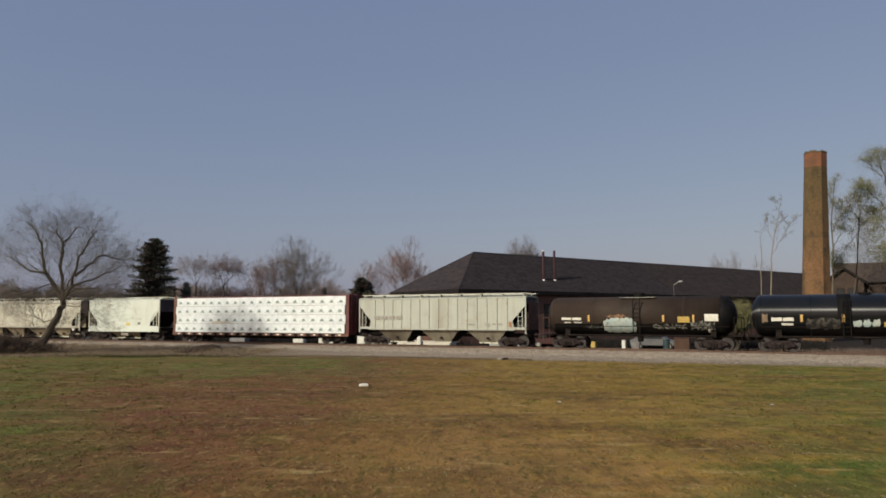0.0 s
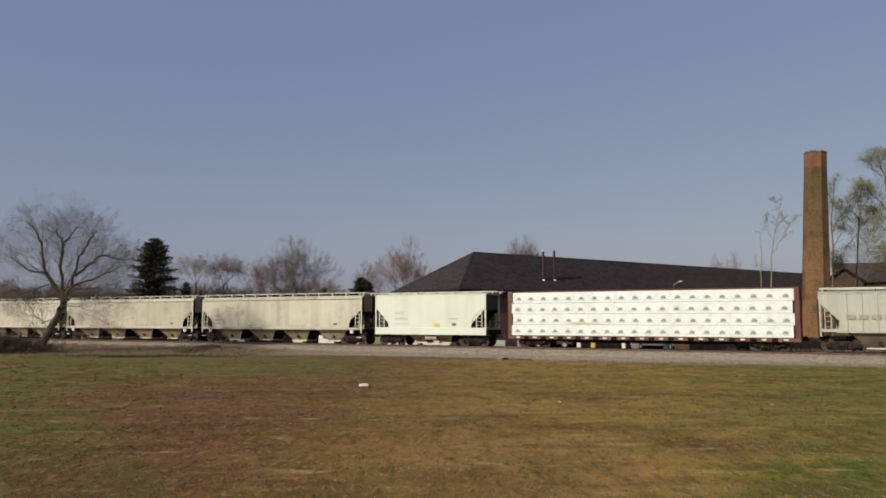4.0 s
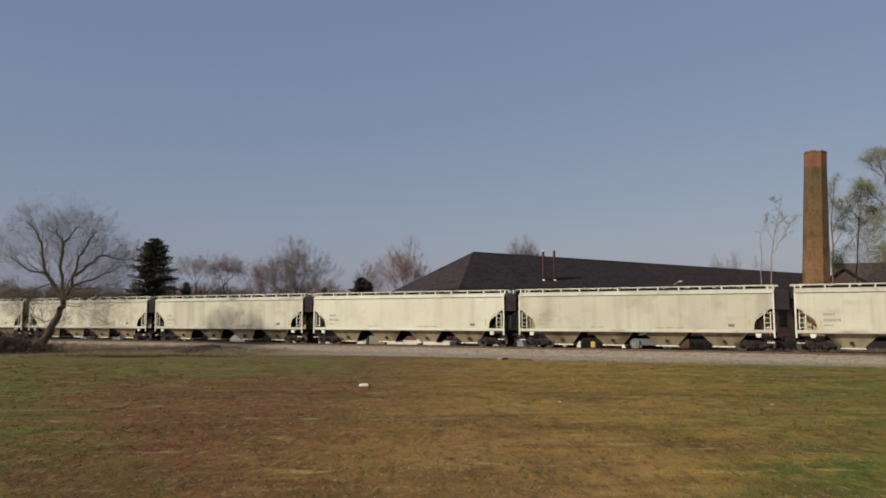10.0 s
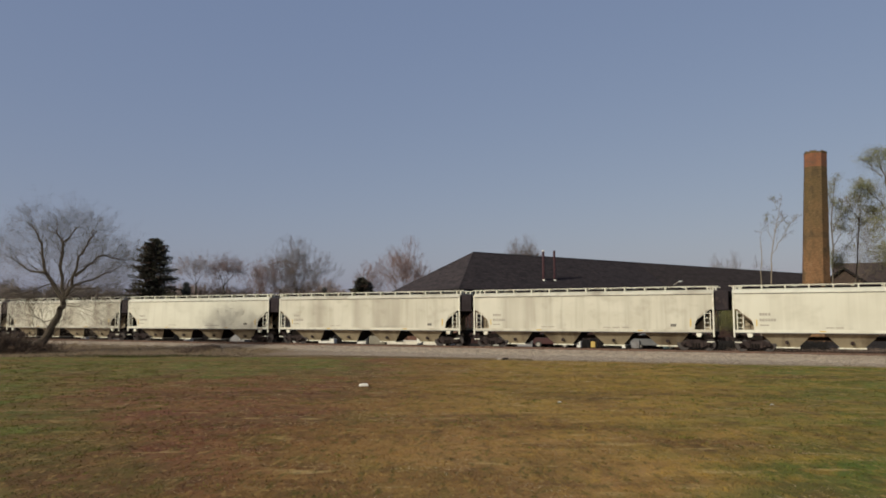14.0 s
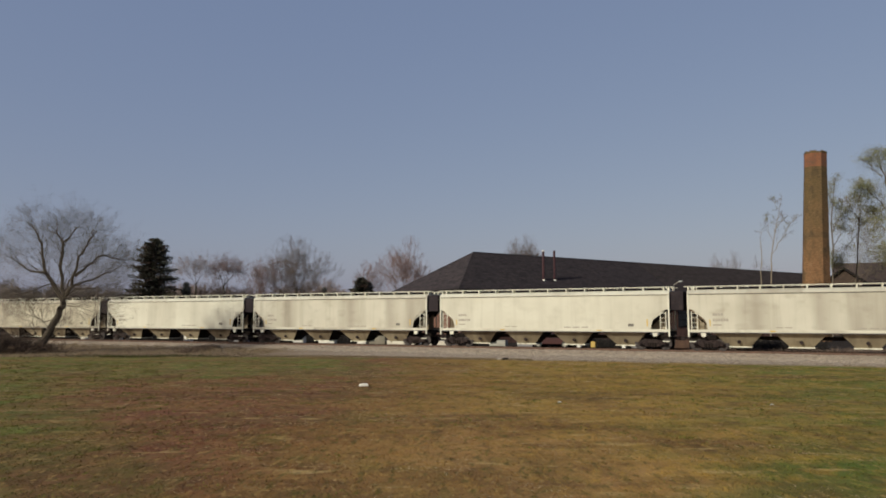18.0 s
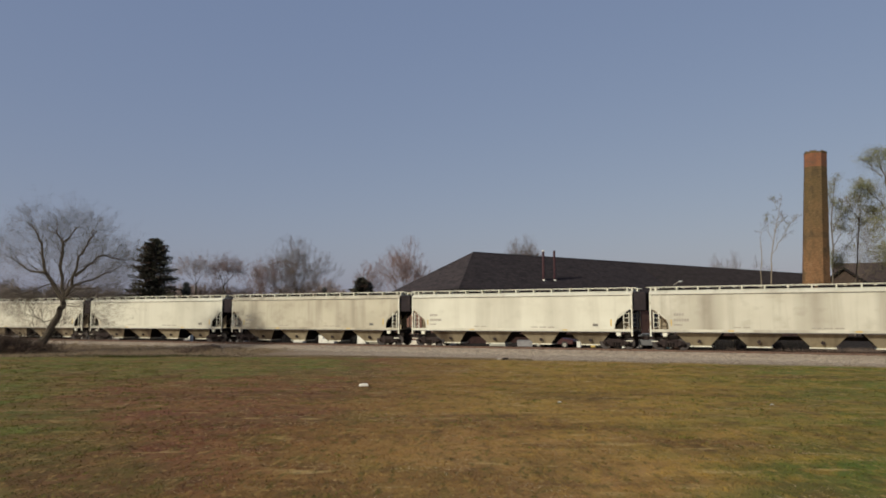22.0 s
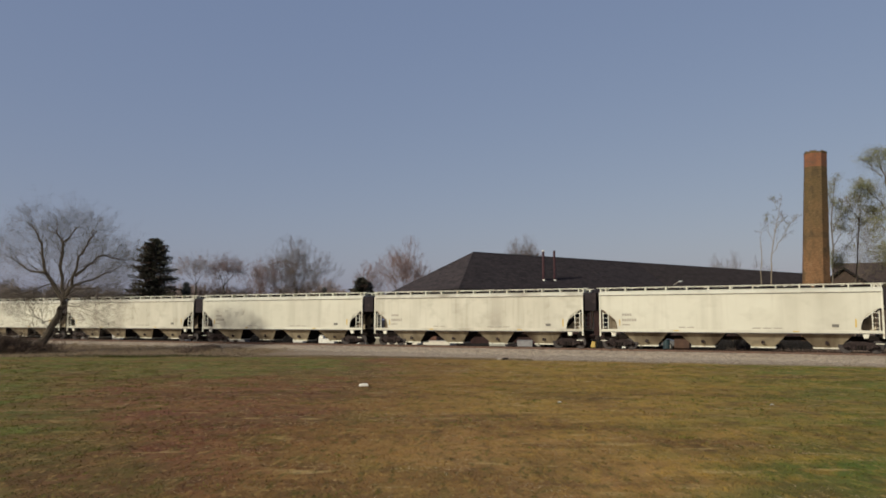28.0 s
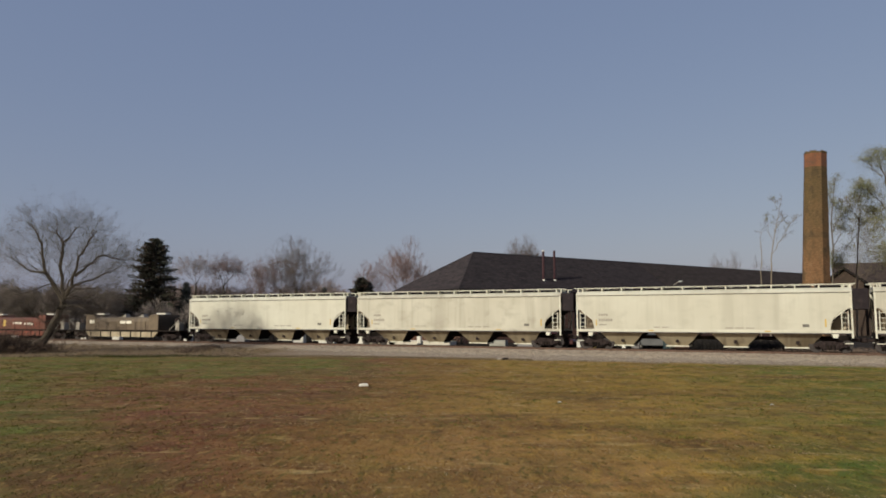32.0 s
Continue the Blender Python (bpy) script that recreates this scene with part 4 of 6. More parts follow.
def lumber_car():
    car = thing("centerbeam_flatcar", Matrix(), "red centre-beam flatcar loaded with white-wrapped lumber", "flatcar")
    x0, x1 = -10.8, 10.8
    part("deck", box(B(), x0, x1, -1.45, 1.45, 0.86, 0.965), M_RED, car, "", 0.015)
    for y in (-1.5, 1.42):
        part("side_sill", box(B(), x0, x1, y, y + 0.08, 0.70, 0.93), M_REDBROWN, car, "weathered red-brown side sill", 0.012)
    plate = mesh_of("tie_down_plate", box(B(), -0.15, 0.15, -1.53, -1.50, 0.78, 0.90), M_TRIMWHITE, 0.01)
    for k in range(15):
        piece("tie_down_plate", plate, car, "pale tie-down plate", pose(-9.9 + k * 1.41, 0, 0))
    winch = mesh_of("winch", box(B(), -0.20, 0.20, -1.56, -1.50, 0.72, 0.955), M_UNDER, 0.015)
    for k in range(14):
        piece("winch", winch, car, "dark strap winch", pose(-9.2 + k * 1.41, 0, 0))
    part("centre_sill", prism(B(), [(-10.6, 0.86), (10.6, 0.86), (8.0, 0.62), (5.5, 0.42), (-5.5, 0.42), (-8.0, 0.62)], "y", -0.3, 0.3), M_UNDER, car)
    part("top_chord", box(B(), x0, x1, -0.32, 0.32, 4.44, 4.58), M_RED, car, "", 0.02)
    bm = B()
    for k in range(12):
        x = -9.9 + k * 1.8
        box(bm, x - 0.08, x + 0.08, -0.07, 0.07, 0.96, 4.45)
    part("centre_beam", bm, M_RED, car, "row of red posts")
    for sx in (-1, 1):
        bm = B()
        box(bm, min(sx * 10.45, sx * 10.8), max(sx * 10.45, sx * 10.8), -1.46, 1.46, 0.90, 4.55)
        for y in (-1.1, -0.4, 0.4, 1.1):
            box(bm, min(sx * 10.8, sx * 10.9), max(sx * 10.8, sx * 10.9), y - 0.08, y + 0.08, 0.92, 4.5)
        part("bulkhead", bm, M_RED if sx > 0 else M_REDBROWN, car, "oxide red end bulkhead" if sx > 0 else "weathered red-brown end bulkhead", 0.02)
        bm = B()
        box(bm, min(sx * 10.5, sx * 11.2), max(sx * 10.5, sx * 11.2), -0.33, 0.33, 0.74, 1.08)
        part("end_sill", bm, M_UNDER, car, "", 0.02)
        coupler(car, sx * 11.0, sx)
        truck(car, sx * 8.75)
    part("brake_cylinder", tube(B(), (3.5, -0.8, 0.62), (4.4, -0.8, 0.62), 0.2, None, 10), M_UNDER, car)
    return car


def lumber_package(torn=False):
    """A wrapped stack of boards with the maker's printed mark, a plain half disc with a bar under it, four times on its side."""
    name = "lumber_package"
    label = "torn white-wrapped lumber package showing yellow boards" if torn else "white plastic wrapped lumber package on the flatcar"
    p = thing(name, Matrix(), label, "lumber", "lumber packages on the flatcar")
    part("wrap", box(B(), -2.079, 2.079, 0.0, 1.33, 0.0, 0.835), M_WRAP, p, "", 0.018)
    for k in range(4):
        cx = -1.56 + k * 1.04
        arc = [math.pi * j / 8 for j in range(9)]
        dome = [(cx + math.cos(a) * 0.225, 0.23 + math.sin(a) * 0.26) for a in arc]
        mark = part("mark", prism(B(), dome, "y", -0.004, 0.002), M_LOGO_PALE, p, "pale grey-green printed dome")
        part("mark_core", prism(B(), [(cx + math.cos(a) * 0.14, 0.23 + math.sin(a) * 0.17) for a in arc], "y", -0.008, -0.0045), M_LOGO, mark, "darker core of the mark")
        part("mark_bar", box(B(), cx - 0.42, cx + 0.42, -0.005, 0.002, 0.165, 0.20), M_GREYLINE, p)
    part("bottom_batten", box(B(), -2.0, 2.0, 0.02, 1.30, -0.027, 0.0), M_BATTEN, p)
    if torn:
        bm = B()
        for j in range(3):
            box(bm, -1.7 + j * 0.3, 1.3 - j * 0.5, -0.012, 0.002, 0.03 + j * 0.055, 0.075 + j * 0.055)
        part("exposed_board", bm, M_LUMBER, p, "yellow sawn boards")
    return p


def tank_patch(car, x0, x1, z0, z1, r, zc, material, name, label="", ragged=0.0, steps=14, rounded=0.0):
    """A painted area that follows the tank's curve on the field side; rounded: how far its ends draw in."""
    rnd = random.Random(int(x0 * 100) + int(z0 * 10))
    a0, a1 = math.asin((z0 - zc) / r), math.asin((z1 - zc) / r)
    bm = B()
    rows = []
    for i in range(steps + 1):
        u = i / steps
        x = x0 + (x1 - x0) * u
        draw = rounded * (1 - math.sqrt(max(0.0, 1 - (2 * u - 1) ** 2))) * (a1 - a0) / 2
        lo, hi = a0 + draw + rnd.uniform(0, ragged), a1 - draw - rnd.uniform(0, ragged)
        rows.append([bm.verts.new((x, -math.cos(a) * (r + 0.018), zc + math.sin(a) * (r + 0.018))) for a in (lo + (hi - lo) * k / 5 for k in range(6))])
    for s, t in zip(rows, rows[1:]):
        for k in range(5):
            bm.faces.new((s[k], t[k], t[k + 1], s[k + 1]))
    part(name, bm, material, car, label)


def tank_car(old):
    label = "faded brown-black tank car with spray paint and stencils" if old else "glossy black tank car with white stencils and spray paint"
    car = thing("tank_car", Matrix(), label, "tank car", "tank cars")
    mat, r, zc, half = (M_TANK_A if old else M_TANK_B), 1.47, 2.56, 7.25
    def dish(x0, depth, radius):
        return [(x0 + depth * math.sin(math.pi / 2 * k / 8), max(0.03, radius * math.cos(math.pi / 2 * k / 8))) for k in range(9)]

    right = 5.95 if old else half - 0.72
    part("tank", lathe(B(), [(-half + 0.72, r), (right, r)], zc, 48), mat, car, "", 0.0, True)
    # the right head is black to stand for shade; the left keeps the paint
    part("tank_head", lathe(B(), dish(right, 1.1 if old else 0.72, r + (0.03 if old else 0.0)), zc, 48), M_BLACK, car, "dished tank head coloured black for its shade", 0.0, True)
    part("tank_head", lathe(B(), [(-x, q) for x, q in reversed(dish(half - 0.72, 0.72, r))], zc, 48), mat, car, "dished tank head", 0.0, True)
    # black over the lower part of the tank
    tank_patch(car, -half + 0.75, right - 0.02, zc - r * 0.98, zc - 0.58, r - 0.008, zc, M_BLACK, "grime_band", "black band along the belly", 0.05, 60)
    for x in (-3.4, 3.4):
        part("weld_band", lathe(B(), [(x - 0.03, r + 0.008), (x + 0.03, r + 0.008)], zc, 48), mat, car, "", 0.0, True)
    if old:
        part("dome", tube(B(), (0, 0, zc + r - 0.1), (0, 0, zc + r + 0.30), 0.45, 0.42, 18), M_BLACK, car)
        part("platform", box(B(), -1.35, 1.35, -0.9, 0.9, 3.93, 3.965), M_SPRAY, car, "grey walkway round the dome")
        bm = B()
        for sx in (-1.2, 1.2):
            for sy in (-1.0, 1.0):
                tube(bm, (sx, sy, 3.95), (sx, sy, 4.3), 0.02, None, 5)
        part("railing", bm, M_BLACK, car)
        ladder(car, -0.25, 0.25, -1.52, 0.95, 3.88, 9, M_BLACK)
    else:
        part("manway", tube(B(), (0, 0, zc + r - 0.1), (0, 0, zc + r + 0.10), 0.40, None, 18), M_BLACK, car)
        ladder(car, -1.45, -1.0, -1.52, 0.95, 3.70, 9, M_BLACK)
        part("ladder_band", lathe(B(), [(-1.75, r + 0.01), (-0.9, r + 0.01)], zc, 48), M_BLACK, car, "dull black band behind the ladder", 0.0, True)
    bm = B()
    tube(bm, (-6.6, -1.6, 1.75), (6.6, -1.6, 1.75), 0.025, None, 5)
    for k in range(7):
        x = -6.6 + k * 2.2
        tube(bm, (x, -1.6, 1.75), (x, -1.25, 1.75), 0.02, None, 4)
    part("handrail", bm, M_UNDER, car)
    for sx in (-1, 1):
        bm = B()
        box(bm, min(sx * 4.2, sx * 7.5), max(sx * 4.2, sx * 7.5), -0.33, 0.33, 0.78, 1.15)
        prism(bm, [(-1.2, 0.95), (1.2, 0.95), (1.1, 1.55), (0.75, 1.3), (-0.75, 1.3), (-1.1, 1.55)], "x", sx * 5.45 - 0.2, sx * 5.45 + 0.2)
        box(bm, min(sx * 6.6, sx * 7.5), max(sx * 6.6, sx * 7.5), -1.45, 1.45, 1.02, 1.10)
        part("stub_sill", bm, M_UNDER, car, "", 0.02)
        for sy in (-1, 1):
            bm = B()
            tube(bm, (sx * 7.4, sy * 1.4, 0.6), (sx * 7.4, sy * 1.4, 2.4), 0.03, None, 5)
            tube(bm, (sx * 6.9, sy * 1.4, 0.6), (sx * 6.9, sy * 1.4, 2.4), 0.03, None, 5)
            tube(bm, (sx * 6.9, sy * 1.4, 2.4), (sx * 7.4, sy * 1.4, 2.4), 0.03, None, 5)
            part("end_rail", bm, M_RUSTDARK if old and sx < 0 else M_UNDER, car)
        coupler(car, sx * 7.4, sx)
        truck(car, sx * 5.45)
    part("side_pipe", tube(B(), (-5.4, -1.35, 1.05), (5.4, -1.35, 1.05), 0.07, None, 8), M_UNDER, car)
    part("outlet_valve", tube(B(), (0, 0, 0.55), (0, 0, 1.15), 0.2, 0.28, 10), M_UNDER, car)
    if old:
        for x0, x1 in ((-5.85, -5.12), (-5.02, -4.28)):
            tank_patch(car, x0, x1, 2.20, 2.44, r, zc, M_STENCIL_W, "stencil", "", 0.03, 7)
            tank_patch(car, x0 + 0.18, x1, 1.98, 2.10, r, zc, M_STENCIL_W, "stencil", "", 0.03, 7)
        tank_patch(car, -2.55, -0.05, 1.22, 2.52, r, zc, M_PALEBLUE, "spray_paint", "pale blue spray-painted blot", 0.17, 26, 0.35)
        tank_patch(car, -2.5, -0.5, 2.34, 2.72, r + 0.004, zc, M_RUSTFADE, "spray_paint", "rusty orange spray", 0.12, 18, 0.9)
        tank_patch(car, -4.2, -2.6, 1.55, 1.85, r, zc, M_SCRAWL, "spray_paint", "grey spray-painted scrawl", 0.10, 12, 0.5)
        for x in (-3.75, 1.9, 4.05):
            tank_patch(car, x, x + 0.14, 2.1, 2.6, r, zc, M_ORANGE, "reflective_strip", "orange reflective strip", 0, 2)
        tank_patch(car, 3.0, 3.85, 2.05, 2.48, r, zc, M_YELLOW, "placard", "yellow panel", 0, 3)
        tank_patch(car, 3.9, 5.6, 1.45, 2.3, r, zc, M_SCRAWL, "spray_paint", "grey spray-painted scrawl", 0.28, 20)
        tank_patch(car, 1.2, 3.6, 1.50, 2.0, r, zc, M_SCRAWL, "spray_paint", "grey spray-painted scrawl", 0.2, 20)
        tank_patch(car, 5.1, 5.42, 1.30, 1.58, r + 0.02, zc, M_STENCIL_W, "placard", "white hazard placard", 0, 2)
        tank_patch(car, 4.9, 5.85, 2.15, 2.66, r, zc, M_STENCIL_W, "panel", "off-white panel", 0, 3)
    else:
        for k in range(2):
            tank_patch(car, -5.9 + k * 0.75, -5.22 + k * 0.75, 2.14, 2.42, r, zc, M_STENCIL_W, "stencil", "", 0.03, 8)
        tank_patch(car, -5.25, -4.5, 1.84, 2.04, r, zc, M_STENCIL_W, "stencil", "", 0.03, 8)
        for x in (-4.05, -1.5, 1.45):
            tank_patch(car, x, x + 0.16, 2.1, 2.6, r, zc, M_ORANGE, "reflective_strip", "orange reflective strip", 0, 2)
        tank_patch(car, -3.7, -1.6, 1.55, 2.45, r, zc, M_GHOST, "spray_paint", "faint dark green spray-painted letters", 0.12, 18, 0.3)
        for x in (-0.85, -0.30, 0.25):
            tank_patch(car, x, x + 0.52, 1.68, 2.38, r, zc, M_PALEBLUE, "spray_paint", "pale spray-painted letters", 0.16, 9, 0.6)
        tank_patch(car, 0.95, 2.5, 1.78, 2.12, r, zc, M_YELLOW, "placard", "yellow panel", 0.02, 5)
        tank_patch(car, -6.5, -6.12, 1.95, 2.75, r, zc, M_DUSTY, "rust_patch", "tan rusty patch at the tank's end", 0.12, 5)
    return car


def coil_car(paint, sill, label, red):
    car = thing("coil_car", Matrix(), label, "coil car", "coil cars")
    for y in (-1.5, 1.42):
        part("side_sill", prism(B(), [(-5.5, 0.95), (5.5, 0.95), (4.9, 0.40), (-4.9, 0.40)], "y", y, y + 0.08), sill, car, "pale panelled side sill" if not red else "")
        for k in range(7):
            part("side_post", box(B(), -4.6 + k * 1.53 - 0.06, -4.6 + k * 1.53 + 0.06, y - 0.05, y + 0.13, 0.42, 0.98), M_UNDER, car, "", 0.012)
        part("deck_edge", box(B(), -8.4, 8.4, y - 0.04, y + 0.12, 0.98, 1.12), M_UNDER, car, "", 0.015)
    part("hood", prism(B(), [(-1.48, 1.13), (-1.48, 2.05), (-1.38, 2.38), (-1.05, 2.52), (1.05, 2.52), (1.38, 2.38), (1.48, 2.05), (1.48, 1.13)], "x", -5.5, 5.5), paint, car, "weathered coil cover", 0.03)
    for sx in (-1, 1):
        part("hood_end", prism(B(), [(sx * 5.5, 1.13), (sx * 5.5, 2.78), (sx * 4.4, 2.78), (sx * 4.1, 2.52), (sx * 4.1, 1.13)], "y", -1.50, 1.50), paint, car, "", 0.03)
        part("lifting_bracket", box(B(), min(sx * 4.0, sx * 5.3), max(sx * 4.0, sx * 5.3), -0.35, 0.35, 2.78, 2.94), M_TRIMWHITE, car, "pale lifting bracket", 0.02)
        bm = B()
        box(bm, min(sx * 5.5, sx * 8.4), max(sx * 5.5, sx * 8.4), -1.4, 1.4, 1.0, 1.10)
        box(bm, min(sx * 5.0, sx * 8.6), max(sx * 5.0, sx * 8.6), -0.33, 0.33, 0.70, 1.0)
        part("end_platform", bm, M_UNDER, car, "", 0.015)
        bm = B()
        for y in (-1.35, 1.35):
            tube(bm, (sx * 8.3, y, 1.1), (sx * 8.3, y, 2.2), 0.03, None, 5)
            tube(bm, (sx * 6.9, y, 1.1), (sx * 8.3, y, 2.2), 0.03, None, 5)
        tube(bm, (sx * 8.3, -1.35, 2.2), (sx * 8.3, 1.35, 2.2), 0.03, None, 5)
        part("end_rail", bm, M_STENCIL_G, car)
        part("brake_stand", box(B(), sx * 7.6 - 0.28, sx * 7.6 + 0.28, -0.9, -0.2, 1.1, 1.95), M_STENCIL_G, car, "grey brake stand", 0.04)
        part("brake_wheel", tube(B(), (sx * 7.2, -0.6, 2.1), (sx * 7.2, -0.54, 2.1), 0.3, None, 14), M_STEEL, car)
        coupler(car, sx * 8.35, sx)
        truck(car, sx * 6.75)
    part("centre_sill", box(B(), -5.0, 5.0, -0.35, 0.35, 0.5, 0.95), M_UNDER, car)
    if red:
        bars(car, [(-1.6 + 1.3, 1.70, 1.6, 0.26, 4), (1.7, 1.62, 1.7, 0.26, 4)], -1.487, M_STENCIL_W)
        bars(car, [(-2.1, 1.45, 0.5, 0.75, 1)], -1.49, M_YELLOW, "patch", "faded yellow patch")
        for k in range(5):
            part("hood_rib", box(B(), -4.4 + k * 2.2 - 0.06, -4.4 + k * 2.2 + 0.06, -1.54, -1.48, 1.13, 2.1), paint, car)
    else:
        bars(car, [(-4.9, 1.85, 0.75, 0.34, 1), (-0.1, 1.82, 1.7, 0.30, 1)], -1.515, M_STENCIL_W, "panel", "off-white panel")
        for k in range(6):
            part("hood_rib", box(B(), -3.6 + k * 1.45 - 0.05, -3.6 + k * 1.45 + 0.05, -1.53, -1.48, 1.15, 2.05), paint, car)
        for x in (-1.2, 1.5):
            part("lifting_bracket", prism(B(), [(x - 0.6, 2.52), (x + 0.6, 2.52), (x + 0.4, 2.85), (x + 0.1, 2.62)], "y", -0.3, 0.3), M_STENCIL_G, car)
    return car


# The train's order, with each car's middle in metres from the front mark that the timetable moves.
TRAIN = []
first = covered_hopper()
for k in range(14):
    car = first if k == 0 else copy_thing(first, Matrix())
    # some cars are cleaner or dustier than the rest
    coat = M_CREAM_CLEAN if k in (2, 5, 7, 9, 11, 13) else M_CREAM_DUSTY if k == 8 else None
    if coat:
        for ob in car.children:
            if ob.data.materials[0] == M_CREAM:
                ob.material_slots[0].link = "OBJECT"
                ob.material_slots[0].material = coat
        tagged(car, "dusty tan-cream four-bay covered hopper car with dirt streaks" if coat == M_CREAM_DUSTY else "clean cream-white four-bay covered hopper car on the track", "hopper car", "covered hopper cars")
    TRAIN.append((car, 11.55 - k * 20.262))
TRAIN.append((short_hopper(), 27.8))
FLAT_AT = 45.85
TRAIN.append((lumber_car(), FLAT_AT))
TRAIN.append((ribbed_hopper(), 65.77))
TRAIN.append((tank_car(True), 82.5))
TRAIN.append((tank_car(False), 97.75))
TRAIN.append((coil_car(M_TAN, M_TANSILL, "weathered tan coil car with a pale yellow sill", False), -271.3))
TRAIN.append((coil_car(M_REDCAR, M_REDCAR, "rusty red coil car with white lettering bars", True), -289.1))
LOAD = []
whole, torn = lumber_package(), lumber_package(True)
used = set()
for side in (-1, 1):
    for row in range(4):
        for col in range(5):
            src = torn if (side, row, col) == (-1, 1, 1) else whole
            ob = src if src not in used else copy_thing(src, Matrix())
            used.add(src)
            at = pose((col - 2) * 4.16 + (0.05 if row % 2 else -0.05), -1.49, 1.002 + row * 0.862) if side < 0 else pose((col - 2) * 4.16, 1.49, 1.002 + row * 0.862, 0, 0, 180)
            LOAD.append((ob, at))

# ---- buildings behind the line ----
def build_factory():
    b = thing("factory_building", pose(1.77, 82, 0, 0, 0, 90 - 55.2), "long single-storey brick building with a dark hipped shingle roof", "building")
    ln, w, e, h, k = 96.0, 15.0, 6.12, 5.05, 7.7
    # own x along the front, own y to the back
    for name, x0, x1, y0, y1 in (("wall", 0.5, ln - 0.5, 0.5, 0.85), ("wall", 0.5, ln - 0.5, w - 0.85, w - 0.5), ("wall", 0.5, 0.85, 0.85, w - 0.85), ("wall", ln - 0.85, ln - 0.5, 0.85, w - 0.85)):
        part(name, box(B(), x0, x1, y0, y1, 0, e - 0.15), M_BRICK, b, "old brown brick wall")
    bm = B()
    lo = [bm.verts.new(p) for p in ((0, 0, e), (ln, 0, e), (ln, w, e), (0, w, e))]
    hi = [bm.verts.new(p) for p in ((k, w / 2, e + h), (ln - k, w / 2, e + h))]
    for f in ((lo[0], lo[1], hi[1], hi[0]), (lo[1], lo[2], hi[1]), (lo[2], lo[3], hi[0], hi[1]), (lo[3], lo[0], hi[0]), (lo[3], lo[2], lo[1], lo[0])):
        bm.faces.new(f)
    part("roof", bm, M_SHINGLE, b, "dark brown-grey shingle roof")
    bm = B()
    quad = [(38.5, 0, e), (ln, 0, e), (ln - k, w / 2, e + h), (38.5, w / 2, e + h)]
    lo, hi = [bm.verts.new(p) for p in quad], [bm.verts.new((x, y - 0.02, z + 0.03)) for x, y, z in quad]
    bm.faces.new(lo)
    bm.faces.new(hi[::-1])
    for i in range(4):
        bm.faces.new((lo[i], lo[(i + 1) % 4], hi[(i + 1) % 4], hi[i]))
    part("roof_relaid", bm, M_SHINGLE_B, b, "browner re-laid stretch of shingles")
    ridge = tube(B(), (k, w / 2, e + h), (ln - k, w / 2, e + h), 0.09, None, 6)
    part("ridge_cap", ridge, M_SHINGLE, b)
    for y0 in (0, w):
        for x in (k,):
            part("hip_cap", tube(B(), (0, y0, e), (x, w / 2, e + h), 0.03, None, 6), M_SHINGLE, b)
            part("hip_cap", tube(B(), (ln, y0, e), (ln - x, w / 2, e + h), 0.03, None, 6), M_SHINGLE, b)
    # courses of shingles, slightly raised, on the slopes that face the line
    bm = B()
    for j in range(1, 26):
        t = j / 26
        tube(bm, (k * t, w / 2 * t, e + h * t + 0.012), (ln - k * t, w / 2 * t, e + h * t + 0.012), 0.022, None, 4)
    tagged(part("shingle_course", bm, M_SHINGLE, b), kind="stuff")
    part("fascia", box(B(), -0.06, ln + 0.06, -0.06, 0.0, e - 0.42, e + 0.02), M_FASCIA, b, "dark eaves board")
    part("fascia", box(B(), -0.06, 0.0, 0.0, w, e - 0.42, e + 0.02), M_FASCIA, b, "dark eaves board")
    part("soffit", box(B(), 0.0, ln, 0.0, 0.5, e - 0.15, e - 0.1), M_FASCIA, b)
    for i in range(18):
        x = 3.0 + i * 5.1
        win = part("window", box(B(), x, x + 2.2, 0.44, 0.50, 1.6, 4.6), M_FASCIA, b, "tall window in a dark surround", 0.02)
        for c in range(2):
            for r in range(3):
                part("pane", box(B(), x + 0.12 + c * 1.0, x + 1.06 + c * 1.0, 0.42, 0.436, 1.74 + r * 0.95, 2.58 + r * 0.95), M_GLASS, win)
    return b


factory = build_factory()


def build_vent(x, y, z, h):
    v = thing("vent_pipe", pose(x, y, z), "thin dark red vent pipe on the shingle roof", "vent pipe", "roof vent pipes")
    part("pipe", tube(B(), (0, 0, -0.3), (0, 0, h), 0.15, None, 10), M_PIPE, v)
    part("cap", tube(B(), (0, 0, h), (0, 0, h + 0.16), 0.17, 0.12, 10), M_TRIMWHITE if x < 13 else M_PIPE, v)
    part("flashing", tube(B(), (0, 0, -0.25), (0, 0, 0.22), 0.34, 0.16, 10), M_TRIMWHITE, v, "pale flashing collar")


build_vent(12.64, 92.29, 7.49, 3.75)
build_vent(14.21, 93.53, 7.55, 3.75)


